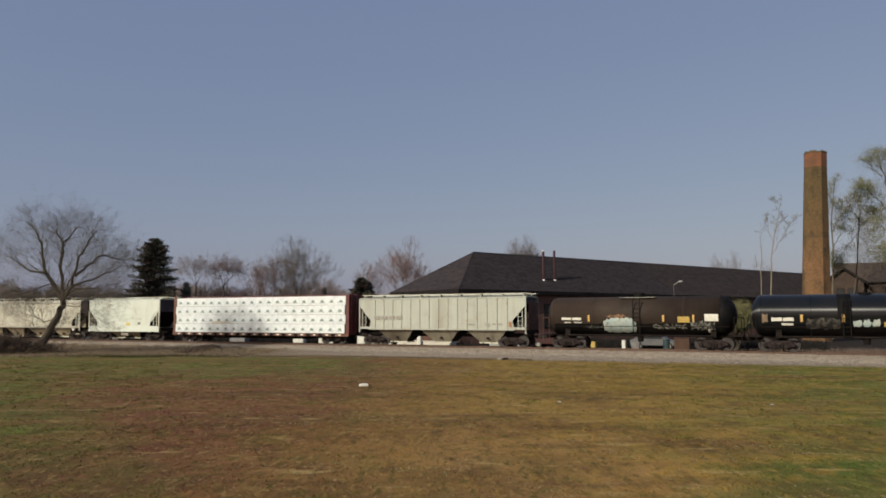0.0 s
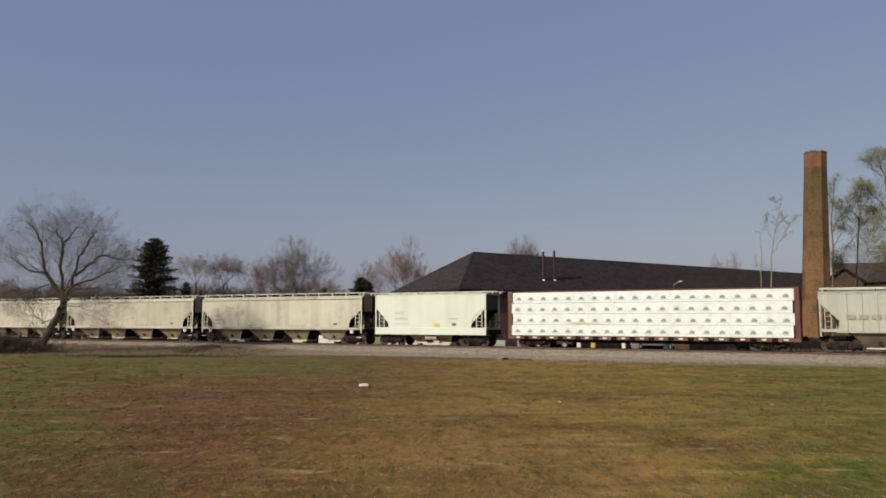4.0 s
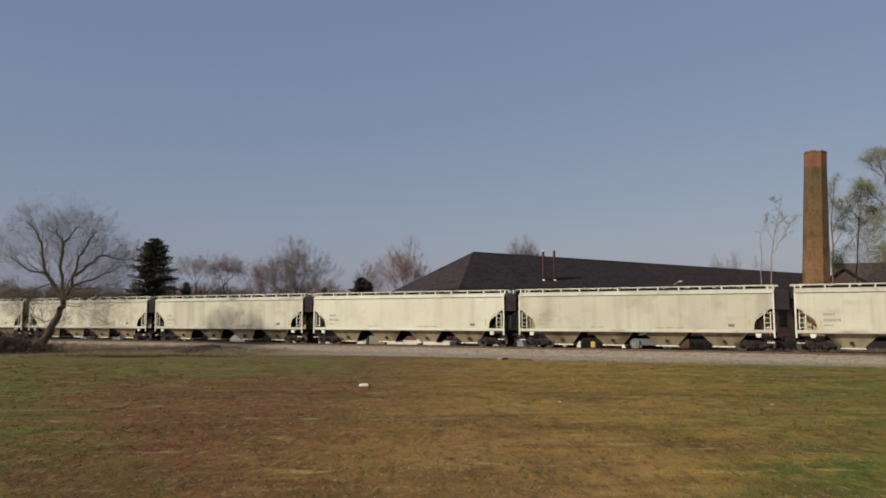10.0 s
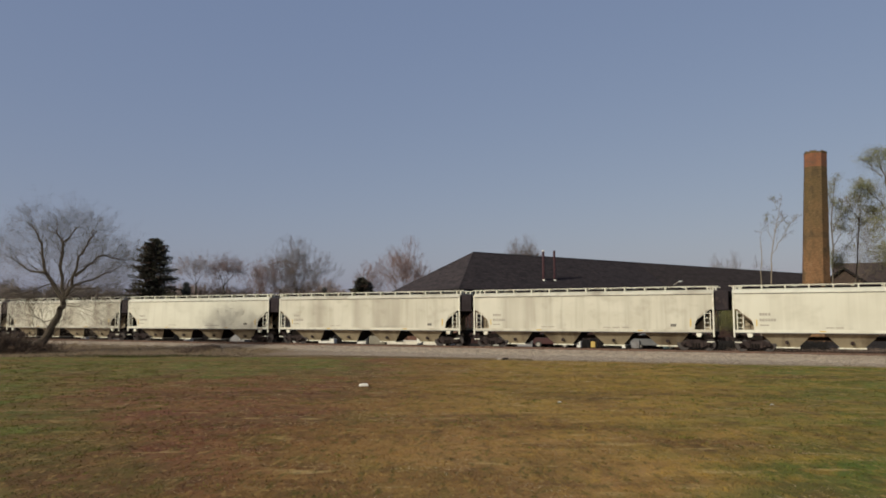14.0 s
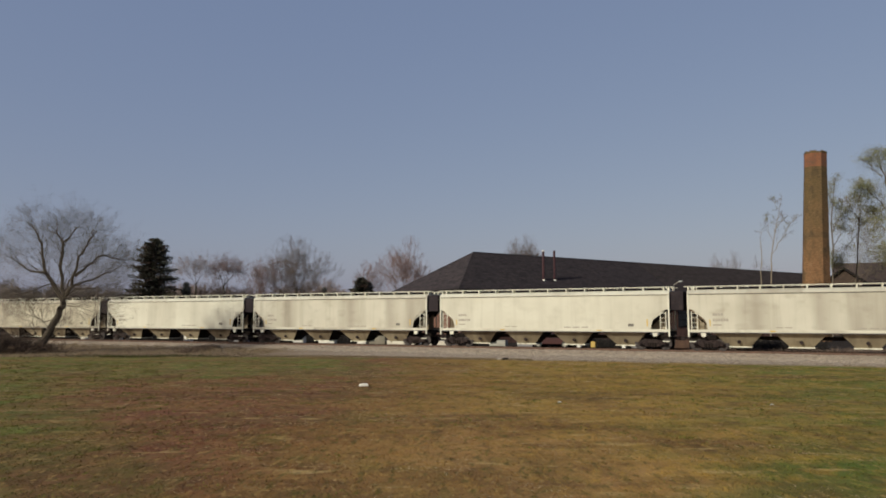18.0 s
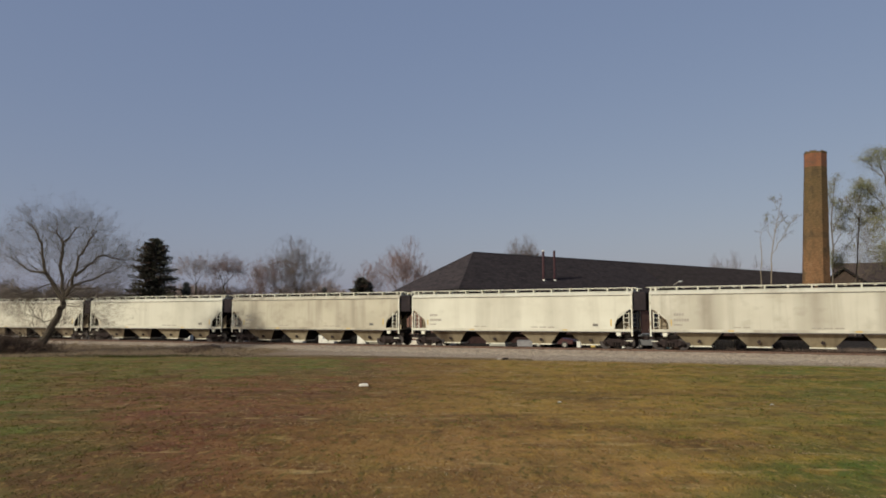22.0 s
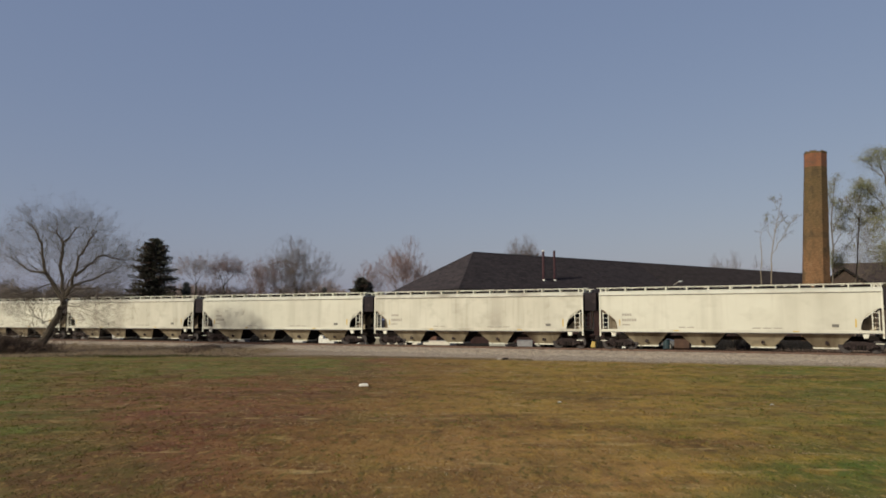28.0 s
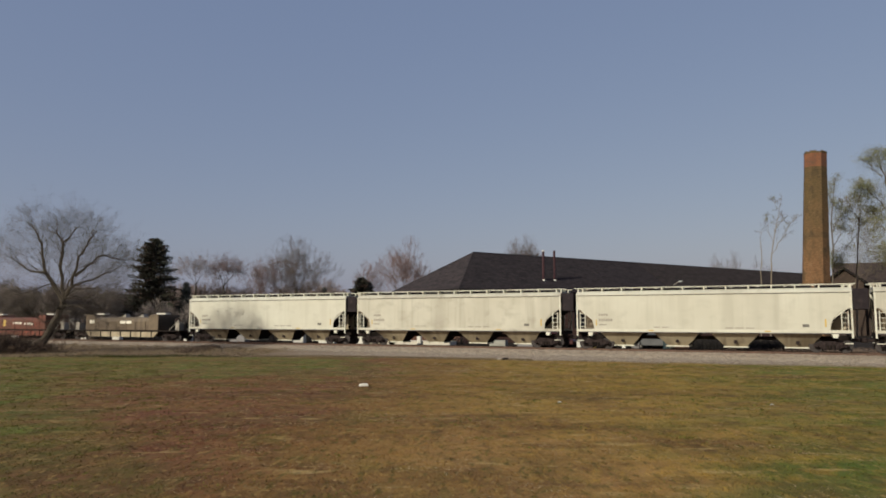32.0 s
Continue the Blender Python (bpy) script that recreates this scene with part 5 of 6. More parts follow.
def build_chimney():
    c = thing("brick_chimney", pose(46.45, 92, 0, 0, 2.1, -20), "tall octagonal brick chimney with an orange top, weathered brown shaft", "chimney")
    bm = B()
    n, rings = 8, []
    for z, r in ((0, 1.79), (6, 1.67), (12, 1.56), (18, 1.44), (21.85, 1.36)):
        rings.append([bm.verts.new((math.cos(math.tau * (i + 0.5) / n) * r, math.sin(math.tau * (i + 0.5) / n) * r, z)) for i in range(n)])
    bm.faces.new(rings[0][::-1])
    bm.faces.new(rings[-1])
    for s, t in zip(rings, rings[1:]):
        for i in range(n):
            j = (i + 1) % n
            bm.faces.new((s[i], s[j], t[j], t[i]))
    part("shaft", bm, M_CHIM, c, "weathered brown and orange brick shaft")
    bm = B()
    o = [(math.cos(math.tau * (i + 0.5) / n), math.sin(math.tau * (i + 0.5) / n)) for i in range(n)]
    for r0, r1, z0, z1 in ((1.37, 1.35, 21.85, 23.56),):
        prism_taper(bm, o, r0, r1, z0, z1)
    rnd = random.Random(3)
    part("chimney_top", bm, M_CHIM_TOP, c, "fresh orange brick top courses")
    bm = B()
    prism_taper(bm, o, 1.375, 1.385, 23.56, 23.75)
    for i in range(26):
        a = math.tau * i / 26
        if rnd.random() < 0.75:
            r = 1.17
            box(bm, math.cos(a) * r - 0.10, math.cos(a) * r + 0.10, math.sin(a) * r - 0.10, math.sin(a) * r + 0.10, 23.74, 23.77 + rnd.uniform(0, 0.14))
    part("rim", bm, M_CHIM, c, "dark broken rim of old brick")


def prism_taper(bm, o, r0, r1, z0, z1):
    lo, hi = [bm.verts.new((x * r0, y * r0, z0)) for x, y in o], [bm.verts.new((x * r1, y * r1, z1)) for x, y in o]
    bm.faces.new(lo[::-1])
    bm.faces.new(hi)
    for i in range(len(o)):
        j = (i + 1) % len(o)
        bm.faces.new((lo[i], lo[j], hi[j], hi[i]))


build_chimney()


def build_house():
    h = thing("brick_house", pose(74.7, 128, 0, 0, 0, -26), "brown brick house with dark gable and tiled roof", "house")
    part("wall", box(B(), -5.2, 16, -5, 5, 0, 9.0), M_HOUSE, h, "brown brick walls")
    part("roof", prism(B(), [(-5.6, 8.9), (5.6, 8.9), (0, 12.6)], "x", -5.7, 16.6), M_HOUSEROOF, h, "brown pitched roof")
    part("gable_wall", prism(B(), [(-7.4, 0), (-1.6, 0), (-1.6, 8.8), (-4.5, 11.0), (-7.4, 8.8)], "y", -6.4, -5.0), M_HOUSE, h)
    for s in (-1, 1):
        part("gable_roof", prism(B(), [(-4.5, 11.55), (-4.5, 11.1), (-4.5 + s * 3.5, 8.45), (-4.5 + s * 3.5, 8.9)], "y", -6.9, -1.0), M_FASCIA, h, "dark gable roof")
    for x in (-5.6, -4.0, 1.5, 5.0, 8.5):
        y = -6.46 if x < -2 else -5.06
        win = part("window", box(B(), x, x + 1.1, y, y + 0.06, 6.0, 7.9), M_FASCIA, h, "", 0.02)
        part("pane", box(B(), x + 0.1, x + 1.0, y - 0.02, y - 0.003, 6.1, 7.8), M_GLASS, win)


build_house()

# ---- things on the lot behind the track ----
def build_lamp():
    lamp = thing("flood_lamp", pose(24.0, 75, 0), "grey lamp post with a white flood lamp behind the track", "lamp post")
    part("post", tube(B(), (-0.45, 0, 0), (-0.45, 0, 6.3), 0.03, 0.025, 8), M_STENCIL_D, lamp)
    part("arm", tube(B(), (-0.45, 0, 6.25), (0.2, -0.1, 6.6), 0.04, None, 6), M_STENCIL_G, lamp)
    part("lamp_head", box(B(), 0.05, 0.40, -0.25, 0.1, 6.48, 6.66), M_GREYLINE, lamp, "white lamp head", 0.06)


build_lamp()


def lot_box(name, label, category, x, y, w, d, h, mat, lid=None, turn=-THETA):
    o = thing(name, pose(x, y, 0, 0, 0, turn), label, category)
    part("body", box(B(), -w / 2, w / 2, -d / 2, d / 2, 0, h), mat, o, "", min(0.04, h / 6))
    part("lid", box(B(), -w / 2 - 0.02, w / 2 + 0.02, -d / 2 - 0.02, d / 2 + 0.02, h + 0.002, h + 0.05), lid or mat, o, "", 0.012)
    return o


def lot_at(k, off):
    """The place off metres behind the line, on the sight line whose x to y is k."""
    y = (DIST + off) / (k * math.sin(radians(THETA)) + math.cos(radians(THETA)))
    return k * y, y


for name, label, category, k, off, w, d, h, mat, lid in (
        ("concrete_slab", "long low pale concrete slab behind the track", "slab", -0.0295, 10.5, 7.4, 1.6, 0.45, M_CONCRETE, None),
        ("concrete_block", "small white concrete block on the slab's front edge", "block", -0.032, 9.5, 0.45, 0.3, 1.0, M_TRIMWHITE, None),
        ("timber_stack", "low stack of reddish brown timbers behind the slab", "timber", -0.040, 12.0, 6.0, 0.9, 0.95, M_TIMBER, None),
        ("utility_box", "white metal utility box beside the slab", "utility box", -0.108, 10.0, 1.1, 0.7, 1.0, M_TRIMWHITE, None),
        ("metal_panel", "olive-grey metal panel standing by the slab", "panel", -0.0885, 10.2, 2.0, 0.3, 0.95, M_OLIVEPANEL, None),
        ("utility_box", "pale grey metal cabinet lying by the track", "utility box", -0.275, 10.0, 2.3, 0.9, 0.85, M_GREYBOX, None),
        ("utility_box", "grey-brown metal utility box beside the slab", "utility box", 0.075, 10.0, 1.7, 0.7, 0.62, M_SPRAY, None),
        ("storage_box", "pale grey metal box on the lot", "box", 0.112, 10.0, 1.6, 0.7, 0.68, M_GREYBOX, None),
        ("plastic_crate", "white plastic crate on the lot", "crate", 0.184, 9.8, 0.38, 0.4, 0.62, M_TRIMWHITE, None),
        ("storage_box", "long low white metal box on the lot", "box", -0.1555, 10.0, 2.0, 0.6, 0.55, M_TRIMWHITE, None),
        ("plastic_crate", "white plastic crate beside a low white box", "crate", -0.1635, 10.6, 0.62, 0.5, 0.9, M_TRIMWHITE, None),
        ("plastic_crate", "white plastic crate with a reddish base", "crate", -0.194, 9.8, 1.4, 0.6, 0.85, M_TRIMWHITE, None),
        ("plastic_crate", "white plastic crate in the weeds", "crate", -0.344, 9.6, 1.0, 0.6, 0.9, M_TRIMWHITE, None),
        ("plastic_crate", "white plastic crate in the weeds", "crate", -0.440, 9.6, 1.3, 0.6, 0.85, M_TRIMWHITE, None),
        ("plastic_crate", "white plastic crate in the weeds", "crate", -0.484, 9.6, 1.0, 0.6, 0.9, M_TRIMWHITE, None),
        ("plastic_crate", "white plastic crate in the weeds", "crate", -0.578, 9.6, 1.0, 0.6, 0.95, M_TRIMWHITE, None),
        ("yellow_bin", "yellow and black storage bin", "bin", 0.2035, 9.8, 0.42, 0.5, 0.70, M_YELLOW, M_UNDER),
        ("storage_box", "off-white box with a red lid", "box", 0.2445, 9.8, 0.34, 0.4, 0.85, M_TRIMWHITE, M_RED),
        ("storage_box", "off-white box beside the parked car", "box", 0.2605, 9.8, 0.75, 0.5, 0.75, M_GREYBOX, None),
        ("wooden_crate", "brown wooden crate behind the track", "crate", 0.3235, 9.8, 1.3, 0.8, 1.05, M_WOODBOX, None)):
    lot_box(name, label, category, *lot_at(k, off), w, d, h, mat, lid)
drum = thing("steel_drum", pose(*lot_at(0.302, 9.8), 0), "dark teal steel drum behind the track", "drum")
part("body", tube(B(), (0, 0, 0), (0, 0, 0.9), 0.3, None, 16), M_TEAL, drum)
part("rim", tube(B(), (0, 0, 0.9), (0, 0, 0.93), 0.31, None, 16), M_UNDER, drum)


def parked_car(k, paint, label):
    c = thing("parked_car", pose(*lot_at(k, 10.6), 0, 0, 0, -THETA), label, "car", "parked cars")
    side = [(-2.1, 0.35), (2.1, 0.35), (2.15, 0.75), (1.1, 0.92), (0.6, 1.42), (-1.1, 1.45), (-1.8, 0.95), (-2.15, 0.85)]
    part("body", prism(B(), side, "y", -0.85, 0.85), paint, c, "", 0.06)
    for s in (-1, 1):
        part("side_window", prism(B(), [(0.85, 0.98), (0.48, 1.36), (-0.95, 1.38), (-1.4, 0.98)], "y", s * 0.853, s * 0.862), M_GLASS, c)
        for x in (-1.3, 1.3):
            wheel = part("wheel", tube(B(), (x, s * 0.68, 0.32), (x, s * 0.87, 0.32), 0.32, None, 18), M_TYRE, c)
            part("rim", tube(B(), (x, s * 0.87, 0.32), (x, s * 0.885, 0.32), 0.19, None, 12), M_STENCIL_G, wheel)
    part("windscreen", prism(B(), [(-0.7, 0.0), (0.7, 0.0), (0.6, 0.01), (-0.6, 0.01)], "z", 0.95, 0.96), M_GLASS, c)


parked_car(0.287, M_CARPAINT, "grey car parked behind the track")
parked_car(0.150, M_DARKRED, "dark red car parked behind the track")

# ---- plants ----
def branch(rnd, out, tips, p, d, ln, r, lv, levels, kids, spread, up):
    """A limb in short bends, with smaller ones springing from it, added to out as (from, to, radius, radius, level)."""
    segs = 3 if lv < 2 else 2
    for i in range(segs):
        d = (d + Vector((rnd.gauss(0, 0.13), rnd.gauss(0, 0.13), rnd.gauss(0, 0.08) + up * 0.12))).normalized()
        q = p + d * (ln / segs)
        r1 = r * (0.80 if i < segs - 1 else 0.66)
        out.append((p, q, r, r1, lv))
        if lv < levels and (i > 0 or lv > 0):
            for _ in range(kids if i == segs - 1 else max(1, kids - 2)):
                a, tilt = rnd.uniform(0, math.tau), rnd.uniform(0.35, 1.0) * spread
                side = d.orthogonal().normalized()
                side.rotate(Matrix.Rotation(a, 3, d))
                e = (d * math.cos(tilt) + side * math.sin(tilt)).normalized()
                branch(rnd, out, tips, q, e, ln * rnd.uniform(0.55, 0.80), max(0.008, r1 * rnd.uniform(0.5, 0.72)), lv + 1, levels, kids, spread, up)
        p, r = q, r1
    if lv >= levels - 1:
        tips.append(p)


def grow(rnd, base, height, trunk_r, levels, kids, spread, up, lean=(0, 0), stems=1, fork=0.3):
    """Branches of a leafless tree that forks by chance."""
    out, tips = [], []
    for s in range(stems):
        d = Vector((lean[0] + rnd.uniform(-0.45, 0.45) * (stems > 1), lean[1] + rnd.uniform(-0.45, 0.45) * (stems > 1), 1)).normalized()
        branch(rnd, out, tips, Vector(base), d, height * fork, trunk_r, 0, levels, kids, spread, up)
    return out, tips


def tubes(segments, sides):
    vs, fs = [], []
    for p, q, r0, r1, lv in segments:
        d = (q - p).normalized()
        u = d.orthogonal().normalized()
        v = d.cross(u)
        o, n = len(vs), sides
        for c, r in ((p, r0), (q, r1)):
            for k in range(n):
                a = math.tau * k / n
                vs.append(c + u * (math.cos(a) * r) + v * (math.sin(a) * r))
        for k in range(n):
            j = (k + 1) % n
            fs.append((o + k, o + j, o + n + j, o + n + k))
    return vs, fs


def leaf_faces(rnd, tips, per, size, spread, share=1.0):
    """Small leaves in clumps round a share of the twig ends."""
    vs, fs = [], []
    for p in tips:
        if share < 1.0 and noise.noise(p * 0.45) * 0.5 + 0.5 + rnd.gauss(0, 0.05) > share:
            continue
        for _ in range(per):
            c = p + Vector((rnd.gauss(0, spread), rnd.gauss(0, spread), rnd.gauss(0, spread * 0.8)))
            a = Vector((rnd.gauss(0, 1), rnd.gauss(0, 1), rnd.gauss(0, 1))).normalized() * size * rnd.uniform(0.6, 1.3)
            b = a.orthogonal().normalized() * size * 0.6
            o = len(vs)
            vs += [c - a, c + b, c + a, c - b]
            fs.append((o, o + 1, o + 2, o + 3))
    return vs, fs


def tree_of(name, base, label, group, segs, tips, rnd, bark, twig, thin, leaves, least=0.012, frame_limbs=()):
    t = thing(name, pose(*base), label, "tree", group)
    piece("trunk", raw("trunk", *tubes([s for s in segs if s[4] == 0], 9), bark), t)
    if frame_limbs:
        for limb in frame_limbs:
            piece("limb", raw("limb", *tubes(limb, 5), bark), t)
    else:
        piece("limb_frame", raw("limb_frame", *tubes([s for s in segs if 0 < s[4] <= 2], 5), bark), t)
    piece("crown", raw("crown", *tubes([(p, q, max(a * thin, least * thin), max(b * thin, least * 0.67 * thin), lv) for p, q, a, b, lv in segs if lv > 2], 3), twig), t, "fine bare twigs")
    if leaves:
        piece("foliage", raw("foliage", *leaf_faces(rnd, tips, *leaves), M_BUD), t, "sparse yellow-green young leaves")
    return t


def bare_tree(label, base, height, trunk_r, seed, levels=5, kids=4, spread=0.75, up=0.6, lean=(0, 0), stems=1, fork=0.3, twig=M_TWIG, bark=M_BARK, leaves=None, name="bare_tree", group="", thin=1.0, half=0.0):
    rnd = random.Random(seed)
    segs, tips = grow(rnd, (0, 0, 0), height, trunk_r, levels, kids, spread, up, lean, stems, fork)
    k = height / sorted(q.z for _, q, _, _, _ in segs)[-4]
    far = sorted(abs(q.x) for _, q, _, _, _ in segs)
    kx = half / far[int(len(far) * 0.985)] if half else k
    size = Vector((kx, kx, k))
    segs = [(p * size, q * size, r0, r1, lv) for p, q, r0, r1, lv in segs]
    return tree_of(name, base, label, group, segs, [p * size for p in tips], rnd, bark, twig, thin, leaves)


def limbed_tree(label, base, trunk, limbs, seed, reach, levels=5, kids=3, spread=0.88, up=0.5, twig=M_TWIG, bark=M_BARK, leaves=None, name="bare_tree", group="", thin=0.6, least=0.012):
    """A tree whose trunk and main limbs are given, as a radius and bends (own x and height); smaller ones spring from the limbs, reach long."""
    rnd = random.Random(seed)
    segs, tips, frame_limbs = [], [], []
    for r, bends in (trunk, *limbs):
        start = len(segs)
        is_trunk = bends is trunk[1]
        turn = rnd.uniform(-0.35, 0.35)
        x0, n = bends[0][0], len(bends) - 1
        pts = [Vector((x, 0 if is_trunk else turn * abs(x - x0) + 0.25 * turn * i, z)) for i, (x, z) in enumerate(bends)]
        end = 0.45 if is_trunk else 0.88
        for i, (p, q) in enumerate(zip(pts, pts[1:])):
            prev = p
            for j in range(3):
                f0, f1 = (i + j / 3) / n, (i + (j + 1) / 3) / n
                c = p.lerp(q, (j + 1) / 3) + (Vector((rnd.gauss(0, 0.06), rnd.gauss(0, 0.12), rnd.gauss(0, 0.05))) if j < 2 else Vector())
                segs.append((prev, c, r * (1 - end * f0), r * (1 - end * f1), 0 if is_trunk else 1))
                if not is_trunk and (i > 0 or j > 0):
                    d = (q - p).normalized()
                    for _ in range(kids if f1 < 0.7 else max(2, kids - 1)):
                        side = d.orthogonal().normalized()
                        side.rotate(Matrix.Rotation(rnd.uniform(0, math.tau), 3, d))
                        tilt = rnd.uniform(0.35, 1.0) * spread
                        branch(rnd, segs, tips, c, (d * math.cos(tilt) + side * math.sin(tilt)).normalized(), reach * rnd.uniform(0.55, 1.25) * (1.35 - 0.95 * f1), max(0.011, r * 0.11), 2, levels, kids, spread, up)
                prev = c
        if not is_trunk:
            frame_limbs.append([g for g in segs[start:] if g[4] <= 2])
    return tree_of(name, base, label, group, segs, tips, rnd, bark, twig, thin, leaves, least, frame_limbs)


def conifer(label, base, height, width, seed, n=230, square=0.45, needles=M_NEEDLE):
    """A ragged conifer: boughs of uneven reach, each a flat spray of needle tufts, with gaps between the sprays."""
    rnd = random.Random(seed)
    t = thing("conifer", pose(*base), label, "tree")
    part("trunk", tube(B(), (0, 0, 0), (0, 0, height * 0.97), 0.3, 0.04, 8), M_BARK, t)
    vs, fs, br = [], [], []
    for i in range(n):
        f = (i + rnd.random()) / n
        a = rnd.uniform(0, math.tau)
        z = height * (0.05 + 0.94 * f)
        lump = 0.5 + 0.5 * noise.noise(Vector((math.cos(a) * 1.1, math.sin(a) * 1.1, z * 0.75 + seed)))
        tier = 0.5 + 0.5 * math.sin(z * 3.6 + 1.3 * math.sin(a + seed))
        reach = width * (0.05 + 0.95 * (1 - f ** 1.5) ** square) * (0.42 + 0.62 * lump + 0.26 * tier) * rnd.uniform(0.72, 1.12)
        d = Vector((math.cos(a), math.sin(a), rnd.uniform(-0.05, 0.30)))
        p0 = Vector((0, 0, z))
        br.append((p0, p0 + d * reach, 0.04, 0.012, 3))
        side = Vector((-d.y, d.x, 0.0))
        for _ in range(int(20 + 62 * reach / width)):
            u = rnd.uniform(0.15, 1.05)
            c = p0 + d * (reach * u) + side * rnd.gauss(0, 0.16 + 0.16 * reach * u) + Vector((0, 0, rnd.gauss(-0.05 * reach * u, 0.11)))
            g = (d + side * rnd.gauss(0, 0.7) + Vector((0, 0, rnd.gauss(0.05, 0.3)))).normalized() * rnd.uniform(0.18, 0.45)
            w = g.orthogonal().normalized() * rnd.uniform(0.05, 0.12)
            o = len(vs)
            vs += [c - g * 0.4, c + w, c + g, c - w]
            fs.append((o, o + 1, o + 2, o + 3))
    piece("branch_frame", raw("branch_frame", *tubes(br, 4), M_BARK), t)
    piece("foliage", raw("foliage", vs, fs, needles), t, "dark green-brown needles")


def undergrowth(name, label, n, place, hmin, hmax, width, mat, seed):
    """Stalks and twigs too many to count, each a thin leaning blade."""
    rnd = random.Random(seed)
    vs, fs = [], []
    for _ in range(n):
        x, y = place(rnd)
        h, a = rnd.uniform(hmin, hmax), rnd.uniform(0, math.tau)
        ca, sa = math.cos(a) * width, math.sin(a) * width
        o = len(vs)
        vs += [(x - ca, y - sa, 0.0), (x + ca, y + sa, 0.0), (x + rnd.gauss(0, h * 0.35), y + rnd.gauss(0, h * 0.35), h)]
        fs.append((o, o + 1, o + 2))
    tagged(new(name, raw(name, vs, fs, mat)), label, "weeds", kind="stuff")


def behind_line(rnd, s0, s1, o0, o1):
    p = on_track(rnd.uniform(s0, s1), -rnd.uniform(o0, o1)).translation
    return p.x, p.y


def build_plants():
    # the leaning tree at the field's edge
    trunk = (0.37, [(0.0, 0.0), (1.0, 1.7), (1.7, 3.1), (2.0, 4.2)])
    limbs = [(0.20, [(2.0, 4.2), (0.9, 5.9), (0.3, 6.7), (-0.1, 8.1), (-0.3, 9.4), (-0.9, 10.4), (-1.5, 11.0)]),
             (0.11, [(0.3, 6.7), (-0.9, 6.8), (-1.9, 7.4), (-2.7, 8.0), (-3.2, 8.2)]),
             (0.19, [(2.0, 4.2), (1.8, 5.3), (1.6, 8.1), (1.7, 9.2), (1.1, 10.0), (0.7, 10.5)]),
             (0.12, [(1.7, 7.9), (1.7, 9.3), (2.4, 10.2), (2.8, 10.8)]),
             (0.05, [(1.6, 2.8), (0.6, 2.5), (-0.2, 3.0), (-0.6, 4.2)]),
             (0.06, [(1.1, 5.8), (-0.1, 5.3), (-1.3, 4.9), (-2.0, 5.1)])]
    limbs += [(0.16, [(2.0, 4.4), (2.8, 5.5), (3.3, 7.7), (4.0, 8.8), (4.5, 9.6), (4.8, 10.0)]),
              (0.11, [(2.9, 6.4), (3.9, 7.4), (5.1, 8.2), (6.1, 8.0), (6.7, 7.8)]),
              (0.12, [(2.5, 5.3), (3.1, 5.7), (4.8, 6.4), (5.7, 6.8), (6.5, 7.3)]),
              (0.07, [(2.3, 4.7), (3.1, 5.3), (5.0, 5.3), (6.0, 5.7)]),
              (0.06, [(2.2, 4.5), (3.0, 4.7), (4.4, 4.5), (5.6, 4.9)]), (0.07, [(2.2, 4.9), (2.6, 6.4), (4.3, 7.6), (5.4, 9.0)]),
              (0.045, [(2.1, 3.9), (3.5, 3.8), (4.9, 3.3), (5.3, 2.4)]),
              (0.045, [(0.3, 0.6), (-0.4, 1.8), (-0.9, 3.3)]), (0.045, [(1.0, 1.7), (0.3, 2.9), (0.2, 4.3)]),
              (0.04, [(1.3, 2.2), (2.2, 2.7), (2.9, 3.9)]), (0.04, [(0.5, 0.8), (1.5, 1.4), (2.3, 2.3)])]
    limbed_tree("large bare leaning tree at the field's edge, brush round its foot", (-34.3, 62.6, 0), trunk, limbs, 11, 1.85, levels=5, kids=3, spread=1.0, up=0.4, twig=M_TWIG_TAN, thin=0.25)
    conifer("dark bushy conifer behind the track", (-47.3, 120.0, 0), 15.9, 5.0, 4, 430, 0.50)
    conifer("small dark conifer behind the track", (-12.2, 110.0, 0), 8.9, 2.9, 5, 300, 0.42)
    conifer("small grey-green conifer far behind the track", (-42.3, 121.0, 0), 8.7, 1.25, 6, 160, 0.6, M_NEEDLE_GREY)
    conifer("small grey-green conifer far behind the track", (-24.2, 150.0, 0), 9.2, 1.2, 7, 90, 0.9, M_NEEDLE_GREY)
    behind = "bare trees behind the track"
    limbed_tree("pale bare tree with a thin trunk in the distance", (-50.2, 150, 0), (0.28, [(0.0, 0.0), (-0.2, 5.6), (-0.2, 9.7)]),
                [(0.06, [(-0.2, 9.6), (-1.3, 11.4), (-2.0, 12.4)]), (0.06, [(-0.2, 9.6), (-0.4, 11.4), (-0.2, 12.6)]), (0.06, [(-0.2, 9.9), (0.9, 11.6), (1.6, 12.5)])],
                21, 2.4, levels=5, up=0.25, spread=1.1, group=behind, thin=0.7, twig=M_TWIG_PALE, least=0.016)
    limbed_tree("pale reddish vase-shaped bare tree in the distance", (-44.5, 150, 0), (0.28, [(0.0, 0.0), (-0.2, 5.6), (-0.3, 9.3)]),
                [(0.07, [(-0.3, 9.2), (-0.7, 10.7), (-1.3, 11.7), (-1.6, 12.3)]), (0.07, [(-0.3, 9.2), (0.9, 10.9), (1.9, 12.0), (2.5, 12.4)]), (0.07, [(-0.3, 9.7), (0.3, 11.3), (0.7, 12.3)])],
                22, 2.3, levels=5, up=0.25, spread=1.1, group=behind, thin=0.7, twig=M_TWIG_RED, least=0.016)
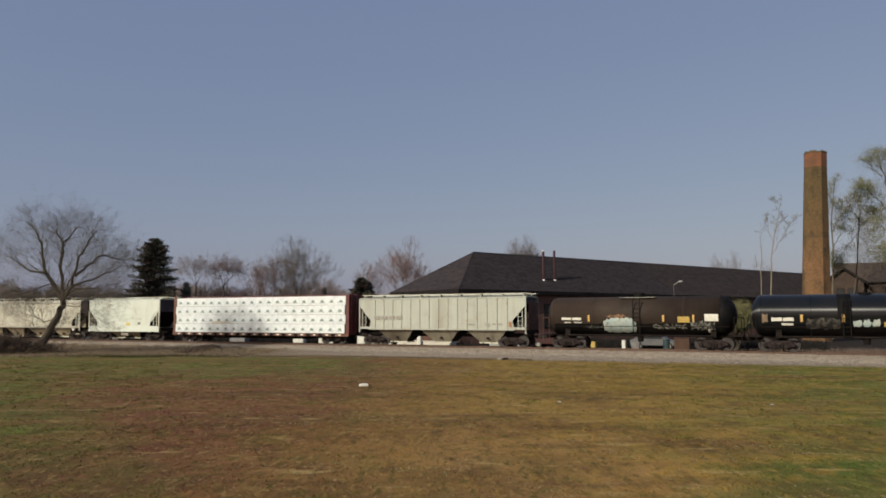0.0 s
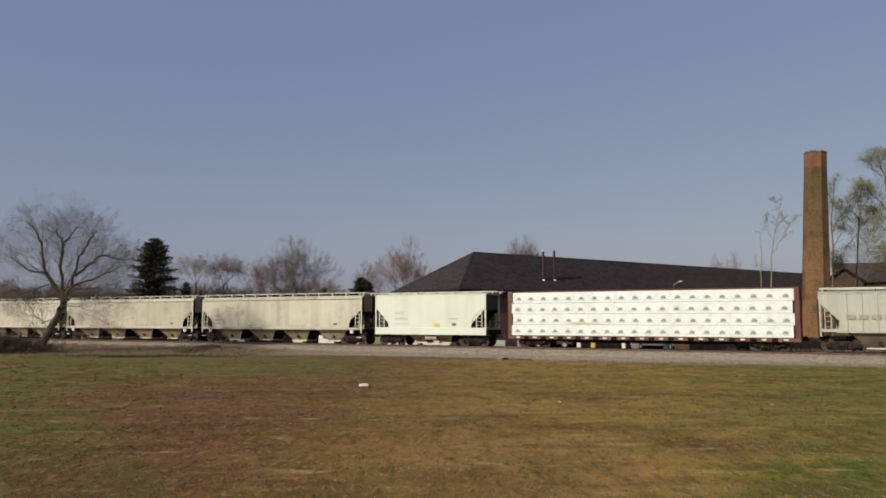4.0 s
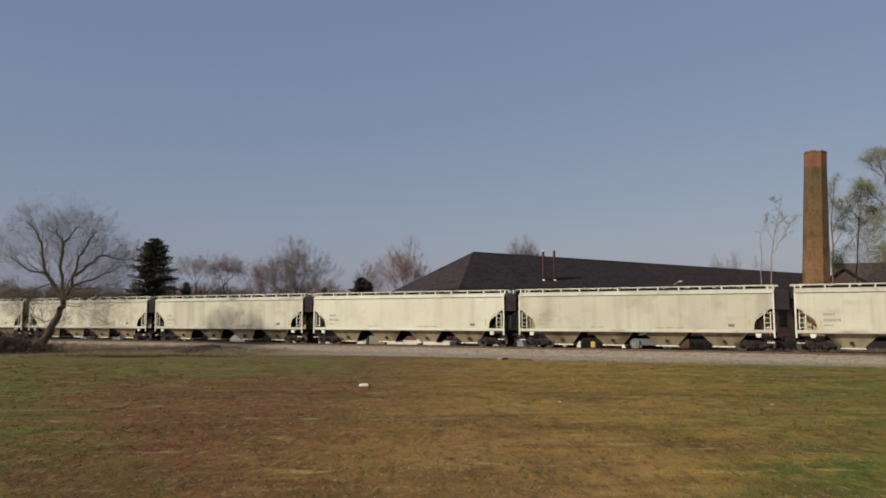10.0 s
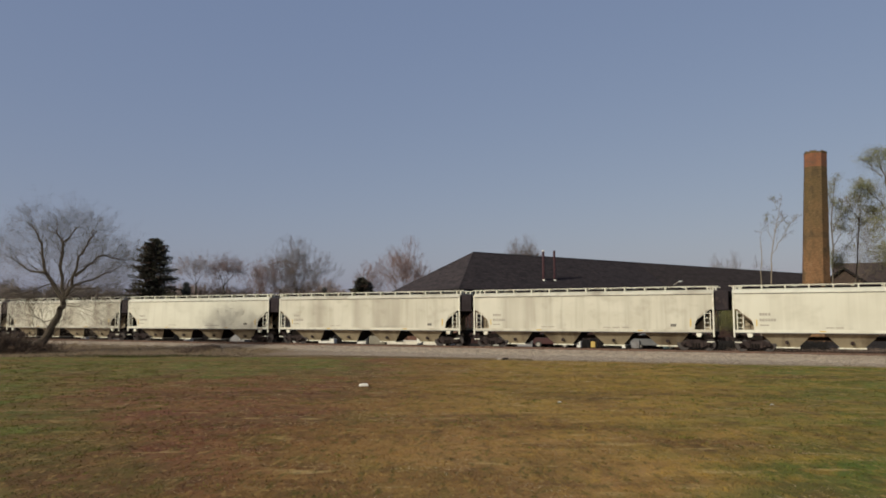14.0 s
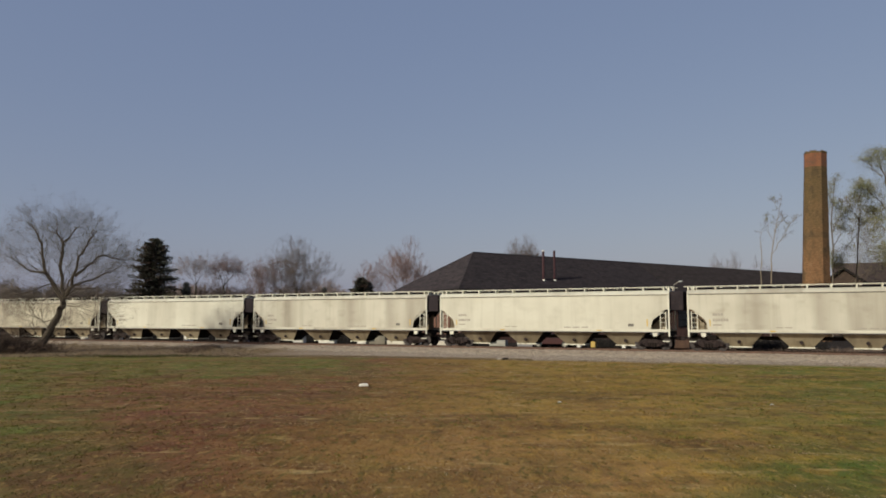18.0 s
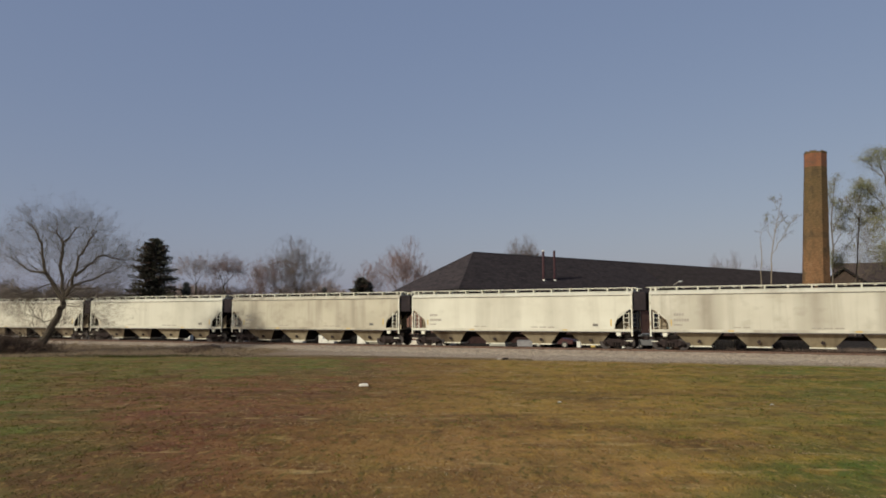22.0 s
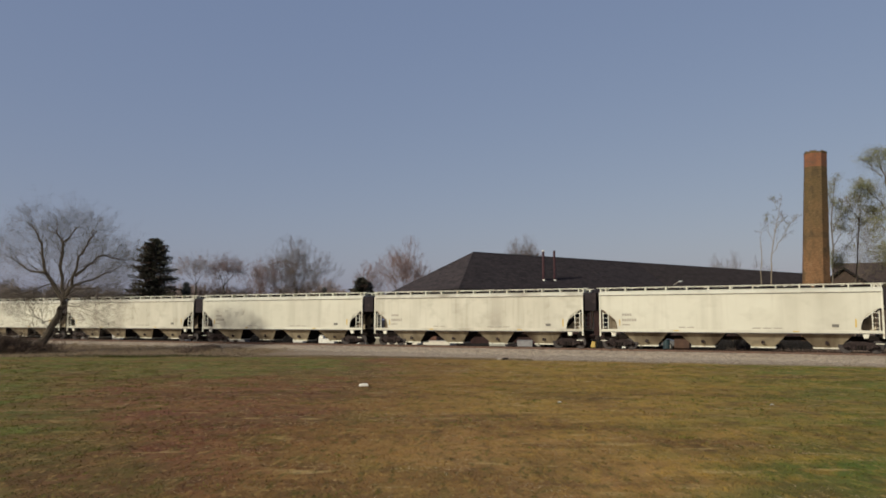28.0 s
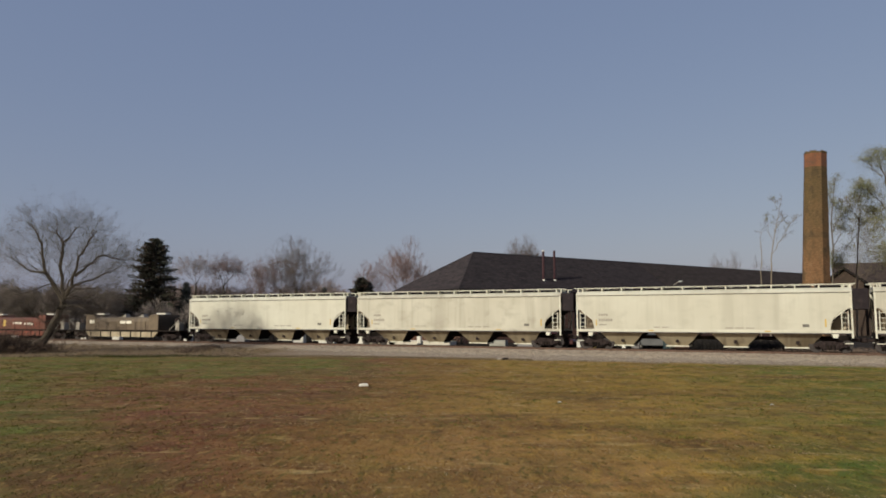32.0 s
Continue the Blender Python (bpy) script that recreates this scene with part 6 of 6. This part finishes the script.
    for lab, x, y, h, s, half, kw in (
            ("pale bare tree in the distance", -46.9, 156, 12.2, 29, 4.6, dict(twig=M_TWIG_PALE, thin=0.7)),
            ("low pale bare tree in the distance", -39.5, 156, 11.4, 61, 4.6, dict(twig=M_TWIG_PALE, thin=0.7)),
            ("round-crowned bare tree with spreading limbs behind the track", -27.0, 130, 17.7, 23, 6.9, dict(stems=5, spread=0.72, fork=0.30, up=0.45, thin=0.95)),
            ("bare reddish tree behind the track", -32.3, 132, 14.2, 62, 3.4, dict(twig=M_TWIG_RED, stems=2, spread=0.85, fork=0.36, up=0.3, thin=0.85)),
            ("bare reddish tree behind the track", -6.8, 130, 17.9, 24, 5.2, dict(twig=M_TWIG_RED, spread=0.6, stems=3, fork=0.32, up=0.7)),
            ("low bare reddish tree behind the track", -11.8, 132, 13.6, 25, 4.2, dict(twig=M_TWIG_RED)),
            ("bare round-crowned tree behind the building", 14.5, 140, 19.2, 26, 6.6, dict(kids=4, stems=4, spread=0.95, up=0.05, fork=0.34)),
            ("low bare tree behind the building", 60.5, 165, 17.4, 27, 4.4, dict(spread=1.0, up=0.1)),
            ("low bare tree behind the building", 66.5, 166, 18.0, 37, 4.8, dict(spread=1.0, up=0.1)),
            ("low bare tree behind the building", 73.0, 168, 17.2, 28, 4.4, dict(spread=1.0, up=0.1))):
        bare_tree(lab, (x, y, 0), h, 0.22, s, group=behind, half=half, **{"thin": 1.1, "kids": 3, "levels": 5, "fork": 0.27, "up": 0.5, "spread": 0.75, **kw})
    young = "young trees beside the chimney"
    limbed_tree("slender young tree with an open crown beside the chimney", (42.1, 95, 0), (0.09, [(0.0, 0.0), (0.5, 9.7), (0.7, 11.9)]),
                [(0.06, [(0.7, 11.9), (1.2, 14.8), (1.6, 17.1), (1.9, 18.5)]), (0.05, [(0.6, 11.2), (1.7, 13.0), (2.9, 15.2), (3.6, 15.9)]), (0.04, [(0.8, 12.6), (0.3, 14.8), (0.2, 15.9)]),
                 (0.04, [(1.0, 14.1), (2.1, 15.4), (2.7, 16.2)]), (0.03, [(1.6, 17.1), (1.1, 18.2)])], 32, 0.75, levels=4, kids=2, up=0.8, bark=M_PALE_BARK, leaves=(3, 0.06, 0.12, 0.45), twig=M_TWIG_TAN, name="sapling", group=young, thin=0.8)
    limbed_tree("thin young tree with few twigs beside the chimney", (41.1, 95.5, 0), (0.08, [(0.0, 0.0), (0.3, 7.5), (0.4, 9.7)]),
                [(0.06, [(0.4, 9.7), (0.4, 12.7), (0.5, 14.2)]), (0.03, [(0.5, 14.0), (0.0, 14.2)]), (0.03, [(0.5, 14.0), (1.0, 14.2)])], 33, 0.4, levels=3, kids=2, up=0.9, bark=M_PALE_BARK, name="sapling", group=young, thin=0.8)
    leafing = "trees in young leaf"
    limbed_tree("slender tree in sparse young leaf beside the house", (56.0, 100, 0), (0.15, [(0.0, 0.0), (0.4, 7.8), (0.7, 12.3)]),
                [(0.12, [(0.7, 12.3), (1.1, 16.2), (1.5, 18.7), (1.6, 21.2)]), (0.045, [(0.8, 14.4), (-0.6, 12.9), (-1.8, 11.2), (-2.3, 10.2)]), (0.05, [(0.8, 14.3), (1.9, 13.0), (2.9, 11.9), (3.9, 10.9)]),
                 (0.06, [(1.1, 16.2), (0.2, 17.3), (-0.6, 18.5)]), (0.06, [(1.1, 15.5), (2.8, 16.7), (4.3, 18.3)]), (0.05, [(1.2, 17.0), (2.2, 19.0), (2.9, 20.6)])],
                41, 1.35, levels=4, up=0.4, leaves=(8, 0.075, 0.36, 0.55), twig=M_TWIG_TAN, bark=M_TAN_BARK, name="budding_tree", group=leafing, thin=0.8)
    limbed_tree("dark twiggy tree in sparse young leaf beside the chimney", (53.2, 101, 0), (0.14, [(0.0, 0.0), (0.4, 7.8), (0.7, 12.5)]),
                [(0.11, [(0.7, 12.5), (0.7, 16.8), (1.2, 20.0), (1.7, 22.4)]), (0.07, [(0.8, 14.8), (1.9, 16.6), (2.8, 18.7)]), (0.06, [(0.7, 12.5), (1.8, 14.4), (2.3, 16.2)])],
                43, 1.25, levels=4, up=0.5, leaves=(7, 0.075, 0.32, 0.56), twig=M_TWIG_TAN, bark=M_TAN_BARK, name="budding_tree", group=leafing, thin=0.9)
    limbed_tree("tall tree in clumps of young leaf beside the house", (61.7, 100, 0), (0.38, [(0.0, 0.0), (0.2, 9.3), (0.0, 15.5)]),
                [(0.17, [(0.0, 15.5), (-0.4, 20.2), (-1.4, 23.5), (-1.9, 25.4)]), (0.10, [(0.0, 16.7), (-1.4, 18.2), (-2.9, 19.6), (-4.2, 20.1), (-5.0, 20.8)]), (0.10, [(-0.4, 20.2), (1.2, 23.0), (2.2, 26.0)]),
                 (0.08, [(0.1, 13.5), (-1.4, 15.3), (-2.7, 16.0)]), (0.07, [(-1.0, 22.4), (-2.3, 23.2), (-2.8, 24.4)]), (0.08, [(-0.3, 20.6), (-0.6, 23.4), (-0.2, 25.4)])],
                42, 1.45, levels=4, kids=2, up=0.4, leaves=(12, 0.08, 0.36, 0.60), twig=M_TWIG_TAN, bark=M_TAN_BARK, name="budding_tree", group=leafing, thin=0.9)
    bare_tree("thin tree in sparse young leaf behind the house", (67.5, 121, 0), 23.5, 0.14, 46, levels=5, kids=3, spread=0.9, up=0.3, fork=0.34, leaves=(2, 0.09, 0.4), twig=M_TWIG_TAN, bark=M_TAN_BARK, name="budding_tree", group=leafing, thin=0.6, half=6.0)
    bare_tree("tall tree in young leaf beside the house", (70.0, 104, 0), 26.0, 0.3, 44, levels=5, kids=3, spread=0.95, up=0.3, fork=0.34, leaves=(6, 0.12, 0.36), name="budding_tree", group=leafing, thin=0.9, half=6.0)
    bare_tree("yellow-green bush in young leaf behind the track", (24.6, 61.9, 0), 4.2, 0.05, 51, levels=4, kids=3, spread=0.7, up=0.9, stems=6, fork=0.4, leaves=(17, 0.04, 0.24), name="bush", half=1.3)
    # scrub and far woods
    vs, fs = [], []
    rnd = random.Random(77)
    for i in range(90):
        x, y = rnd.uniform(-150, 150), rnd.uniform(165, 230)
        segs, _ = grow(rnd, (x, y, 0), rnd.uniform(6, 11.5), 0.12, 3, 4, 0.8, 0.6, stems=2, fork=0.42)
        a, b = tubes([(p, q, max(r0 * 1.2, 0.035), max(r1 * 1.2, 0.03), lv) for p, q, r0, r1, lv in segs], 3)
        fs += [tuple(k + len(vs) for k in f) for f in b]
        vs += a
    tagged(new("far_woods", raw("far_woods", vs, fs, M_TWIG)), "distant leafless woods and scrub", "woods", kind="stuff")
    vs, fs = [], []
    for i in range(30):
        segs, _ = grow(rnd, (rnd.uniform(-62, -12), rnd.uniform(152, 164), 0), rnd.uniform(7.5, 11.5), 0.10, 4, 3, 0.9, 0.35, stems=4, fork=0.36)
        a, b = tubes([(p, q, max(r0, 0.024), max(r1, 0.018), lv) for p, q, r0, r1, lv in segs], 3)
        fs += [tuple(k + len(vs) for k in f) for f in b]
        vs += a
    tagged(new("hedgerow", raw("hedgerow", vs, fs, M_TWIG_PALE)), "pale leafless hedgerow in the distance", "hedge", kind="stuff")
    vs, fs = [], []
    for i in range(80):
        x = rnd.uniform(-76, -20)
        y = 88 + (-x - 22) * 0.5 + rnd.uniform(12, 34)
        segs, _ = grow(rnd, (x, y, 0), rnd.uniform(3.0, 6.0), 0.06, 3, 4, 0.85, 0.55, stems=3, fork=0.42)
        a, b = tubes([(p, q, max(r0, 0.03), max(r1, 0.022), lv) for p, q, r0, r1, lv in segs], 3)
        fs += [tuple(k + len(vs) for k in f) for f in b]
        vs += a
    for i in range(20):
        x, y = rnd.uniform(-76, -51), rnd.uniform(104, 122)
        segs, _ = grow(rnd, (x, y, 0), rnd.uniform(6.5, 9.5), 0.08, 4, 4, 0.85, 0.45, stems=3, fork=0.36)
        a, b = tubes([(p, q, max(r0, 0.022), max(r1, 0.016), lv) for p, q, r0, r1, lv in segs], 3)
        fs += [tuple(k + len(vs) for k in f) for f in b]
        vs += a
    tagged(new("scrub", raw("scrub", vs, fs, M_SCRUB)), "leafless brown scrub behind the track", "scrub", kind="stuff")
    vs, fs = [], []
    for i in range(5200):
        c = Vector((rnd.gauss(-36.0, 1.8), rnd.gauss(60.6, 1.0), max(0.0, rnd.uniform(-0.6, 0.6))))
        d = Vector((rnd.gauss(0, 0.8), rnd.gauss(0, 0.6), abs(rnd.gauss(0.3, 0.5)))).normalized()
        ln = rnd.uniform(0.4, 1.9) * (0.6 if c.x > -34.6 else 1.0)
        a, b = tubes([(c, c + d * ln, 0.022, 0.008, 3)], 3)
        fs += [tuple(k + len(vs) for k in f) for f in b]
        vs += a
    tagged(new("brush_pile", raw("brush_pile", vs, fs, M_BRUSH_DARK)), "tangled dead brush round the tree's foot", "brush", kind="stuff")
    # two stands of weeds coloured near-black, as though shaded
    undergrowth("undergrowth", "dense weeds behind the track, coloured dark for shade", 16000, lambda r: behind_line(r, -150, -33, 11.4, 16.5), 0.3, 1.6, 0.035, M_SHADEBRUSH, 5)
    undergrowth("undergrowth", "weeds on the lot before the building, coloured dark for shade", 16000, lambda r: behind_line(r, -24, 2, 12.0, 17.0), 0.2, 1.2, 0.022, M_SHADEBRUSH, 6)
    undergrowth("undergrowth", "brown dead weeds on the lot before the building", 14000, lambda r: behind_line(r, -6, 40, 7.6, 17.0), 0.05, 0.38, 0.022, M_BRUSH, 7)
    undergrowth("edge_grass", "longer dark green grass along the turf's edge", 1700, lambda r: (lambda x: (x, 54.2 + 0.5 * math.sin(x * 0.9) + r.gauss(0, 0.5)))(r.gauss(-22, 3.6)), 0.04, 0.24, 0.02, M_TUFT_DARK, 9)
    # dark stalks added along a diagonal to draw a shadow on the ground
    undergrowth("brush_patch", "low dark brush that stands for a shadow by the track", 2600, lambda r: (lambda u: (-20.9 - 1.2 * u + r.gauss(0, 0.4), 60.4 + 10.5 * u + r.gauss(0, 0.7)))(r.random()), 0.08, 0.45, 0.024, M_BRUSH_DARK, 8)


build_plants()


def build_grass():
    rng = np.random.default_rng(12)
    vs, fs = [], []

    def blades(n, y0, y1, hmin, hmax, width):
        y = np.sqrt(rng.uniform(y0 * y0, y1 * y1, n))
        x = rng.uniform(-1, 1, n) * (y * 0.66 + 2)
        keep = y < np.minimum(50.6 - 0.36 * x, 53.2 - 0.02 * x) + rng.normal(0, 0.4, n)
        for px, py in zip(x[keep], y[keep]):
            for _ in range(3):
                a, h = rng.uniform(0, math.tau), rng.uniform(hmin, hmax)
                ca, sa = math.cos(a) * width, math.sin(a) * width
                bx, by = px + rng.normal(0, 0.04), py + rng.normal(0, 0.04)
                tx, ty = bx + rng.normal(0, h * 1.6), by + rng.normal(0, h * 1.6)
                o = len(vs)
                vs.append((bx - ca, by - sa, 0.0))
                vs.append((bx + ca, by + sa, 0.0))
                vs.append((tx, ty, h))
                fs.append((o, o + 1, o + 2))

    blades(24000, 10.5, 20, 0.010, 0.035, 0.008)
    blades(15000, 20, 36, 0.012, 0.04, 0.014)
    blades(8000, 36, 60, 0.015, 0.045, 0.022)
    tagged(new("grass", raw("grass", vs, fs, M_GRASS)), "short mown grass, patchy green and dry", "grass", kind="stuff")

    def clumps(name, label, mat, n, where, hmin, hmax, lean, wide, long=0.9, thick=90):
        """Tufts of longer blades, each a few hand-widths across."""
        vs, fs = [], []
        while n:
            y = math.sqrt(rng.uniform(120, 2200))
            x = rng.uniform(-1, 1) * (y * 0.64 + 1)
            if y > min(50.0 - 0.36 * x, 52.8) or rng.random() > where(x, y):
                continue
            n -= 1
            rx, ry = rng.uniform(0.06, wide), rng.uniform(0.08, wide * long)
            for _ in range(int(10 + thick * rx)):
                bx, by = x + rng.normal(0, rx), y + rng.normal(0, ry)
                a, h = rng.uniform(0, math.tau), rng.uniform(hmin, hmax)
                w = 0.006 + 0.0005 * y
                ca, sa = math.cos(a) * w, math.sin(a) * w
                o = len(vs)
                vs.extend([(bx - ca, by - sa, 0.0), (bx + ca, by + sa, 0.0), (bx + rng.normal(0, h * lean), by + rng.normal(0, h * lean), h)])
                fs.append((o, o + 1, o + 2))
        tagged(new(name, raw(name, vs, fs, mat)), label, "grass", kind="stuff")

    clumps("grass_tufts", "small green tufts in the mown turf", M_TUFT, 1200, lambda x, y: 0.9 if x < -0.42 * y + 1.5 or x - 0.15 * y > 3.0 else 0.22, 0.012, 0.045, 1.4, 0.22)
    clumps("straw_patches", "bleached clippings lying on the turf", M_STRAW, 500, lambda x, y: 0.7 if x > -4 else 0.45, 0.006, 0.018, 5.0, 0.30)
    clumps("straw_patches", "thin pale streaks of clippings raked along the turf", M_STRAW, 150, lambda x, y: 0.8 if x > -5 else 0.25, 0.005, 0.014, 6.0, 0.75, 0.22, 190)
    clumps("grass_tufts", "broad soft green dabs in the dry turf", M_TUFT, 170, lambda x, y: 0.8 if x > -1 else 0.3, 0.010, 0.030, 2.0, 0.42, 0.6, 150)
    vs, fs = [], []
    for _ in range(26000):
        x = rng.uniform(-46, 6) if rng.random() < 0.8 else rng.uniform(-46, 34)
        y0 = min(51.2 - 0.36 * x, 53.8)
        y1 = 52.44 + (25.41 - x) * 0.4845 - 3.4
        if y1 < y0:
            continue
        y = rng.uniform(y0, y1) if x < -14 else y0 + abs(rng.normal(0, 0.9))
        h = rng.uniform(0.06, 0.22 + 0.2 * (math.sin(x * 1.7) * math.sin(y * 0.9 + x) > 0.1)) if x < -14 else rng.uniform(0.04, 0.12)
        a = rng.uniform(0, math.tau)
        ca, sa = math.cos(a) * 0.014, math.sin(a) * 0.014
        o = len(vs)
        vs += [(x - ca, y - sa, 0.0), (x + ca, y + sa, 0.0), (x + rng.normal(0, h * 1.0), y + rng.normal(0, h * 1.0), h)]
        fs.append((o, o + 1, o + 2))
    tagged(new("dry_weeds", raw("dry_weeds", vs, fs, M_DRYGRASS)), "dry straw-coloured weeds along the track", "weeds", kind="stuff")


build_grass()


def litter(name, label, x, y, w, d, h, mat, turn=10):
    o = thing(name, pose(x, y, 0, 0, 0, turn), label, "litter")
    bm = B()
    prism(bm, [(-w / 2, 0), (w / 2, 0), (w * 0.46, h), (-w * 0.2, h * 1.1), (-w * 0.5, h * 0.7)], "y", -d / 2, d / 2)
    part("sheet", bm, mat, o, "", h * 0.15)


litter("litter", "crumpled white paper carton lying on the turf", -3.25, 30.5, 0.38, 0.25, 0.10, M_TRIMWHITE)
litter("stone", "pale stone at the turf's edge", 3.8, 50.1, 0.22, 0.2, 0.09, M_CONCRETE)
litter("black_bag", "black scrap of plastic at the turf's edge", 4.2, 50.0, 0.38, 0.3, 0.14, M_UNDER)
for k, (x, y) in enumerate(((3.86, 24.7), (10.6, 24.0))):
    litter("litter", "small scrap of white paper on the turf", x, y, 0.12, 0.1, 0.02, M_GREYLINE, k * 40)

# ---- the train's run ----
# seconds and metres along the line of the front mark
RUN = [(0.0, -93.71), (0.5, -88.87), (1.0, -84.47), (1.5, -80.30), (2.0, -75.71), (2.5, -71.32), (3.0, -66.52), (3.5, -61.38), (5.5, -43.82), (6.0, -39.31), (6.5, -34.88), (7.0, -30.35), (7.5, -25.31),
       (8.0, -20.85), (8.5, -16.36), (9.0, -11.87), (9.5, -6.83), (10.0, -2.40), (10.5, 2.06), (11.0, 6.56), (11.5, 11.08), (12.0, 16.11), (12.5, 20.63), (13.0, 25.16), (13.5, 29.64), (14.0, 34.12), (14.5, 39.21),
       (16.5, 57.84), (17.0, 62.42), (17.5, 66.94), (18.0, 71.52), (18.5, 76.05), (19.0, 81.18), (19.5, 85.78), (20.0, 90.34), (20.5, 94.95), (21.0, 99.50), (21.5, 104.58), (22.0, 109.32), (22.5, 113.92),
       (23.0, 118.54), (23.5, 123.18), (24.0, 128.29), (24.5, 132.90), (25.0, 137.46), (25.5, 142.12), (27.5, 161.65), (28.0, 166.30), (28.5, 171.58), (29.0, 176.25), (29.5, 180.90), (30.0, 185.65),
       (30.5, 190.38), (31.0, 195.59), (31.5, 200.29), (32.0, 205.02)]


TIMES, PLACES = [t for t, _ in RUN], [s for _, s in RUN]
FINE = [(k / 15, float(np.interp(k / 15, TIMES, PLACES))) for k in range(481)]


def motions():
    for car, mid in TRAIN:
        walk(car, [(t, on_track(s + mid)) for t, s in RUN])
        # the wheels roll without slipping, a row every fifteenth of a second
        for ob in car.children_recursive:
            if ob.name.startswith("wheelset"):
                x, z = ob.location.x, ob.location.z
                walk(ob, [(t, Matrix.Translation((x, 0, z)) @ Matrix.Rotation(s / 0.457, 4, "Y")) for t, s in FINE])
    for ob, at in LOAD:
        walk(ob, [(t, on_track(s + FLAT_AT) @ at) for t, s in RUN])


motions()
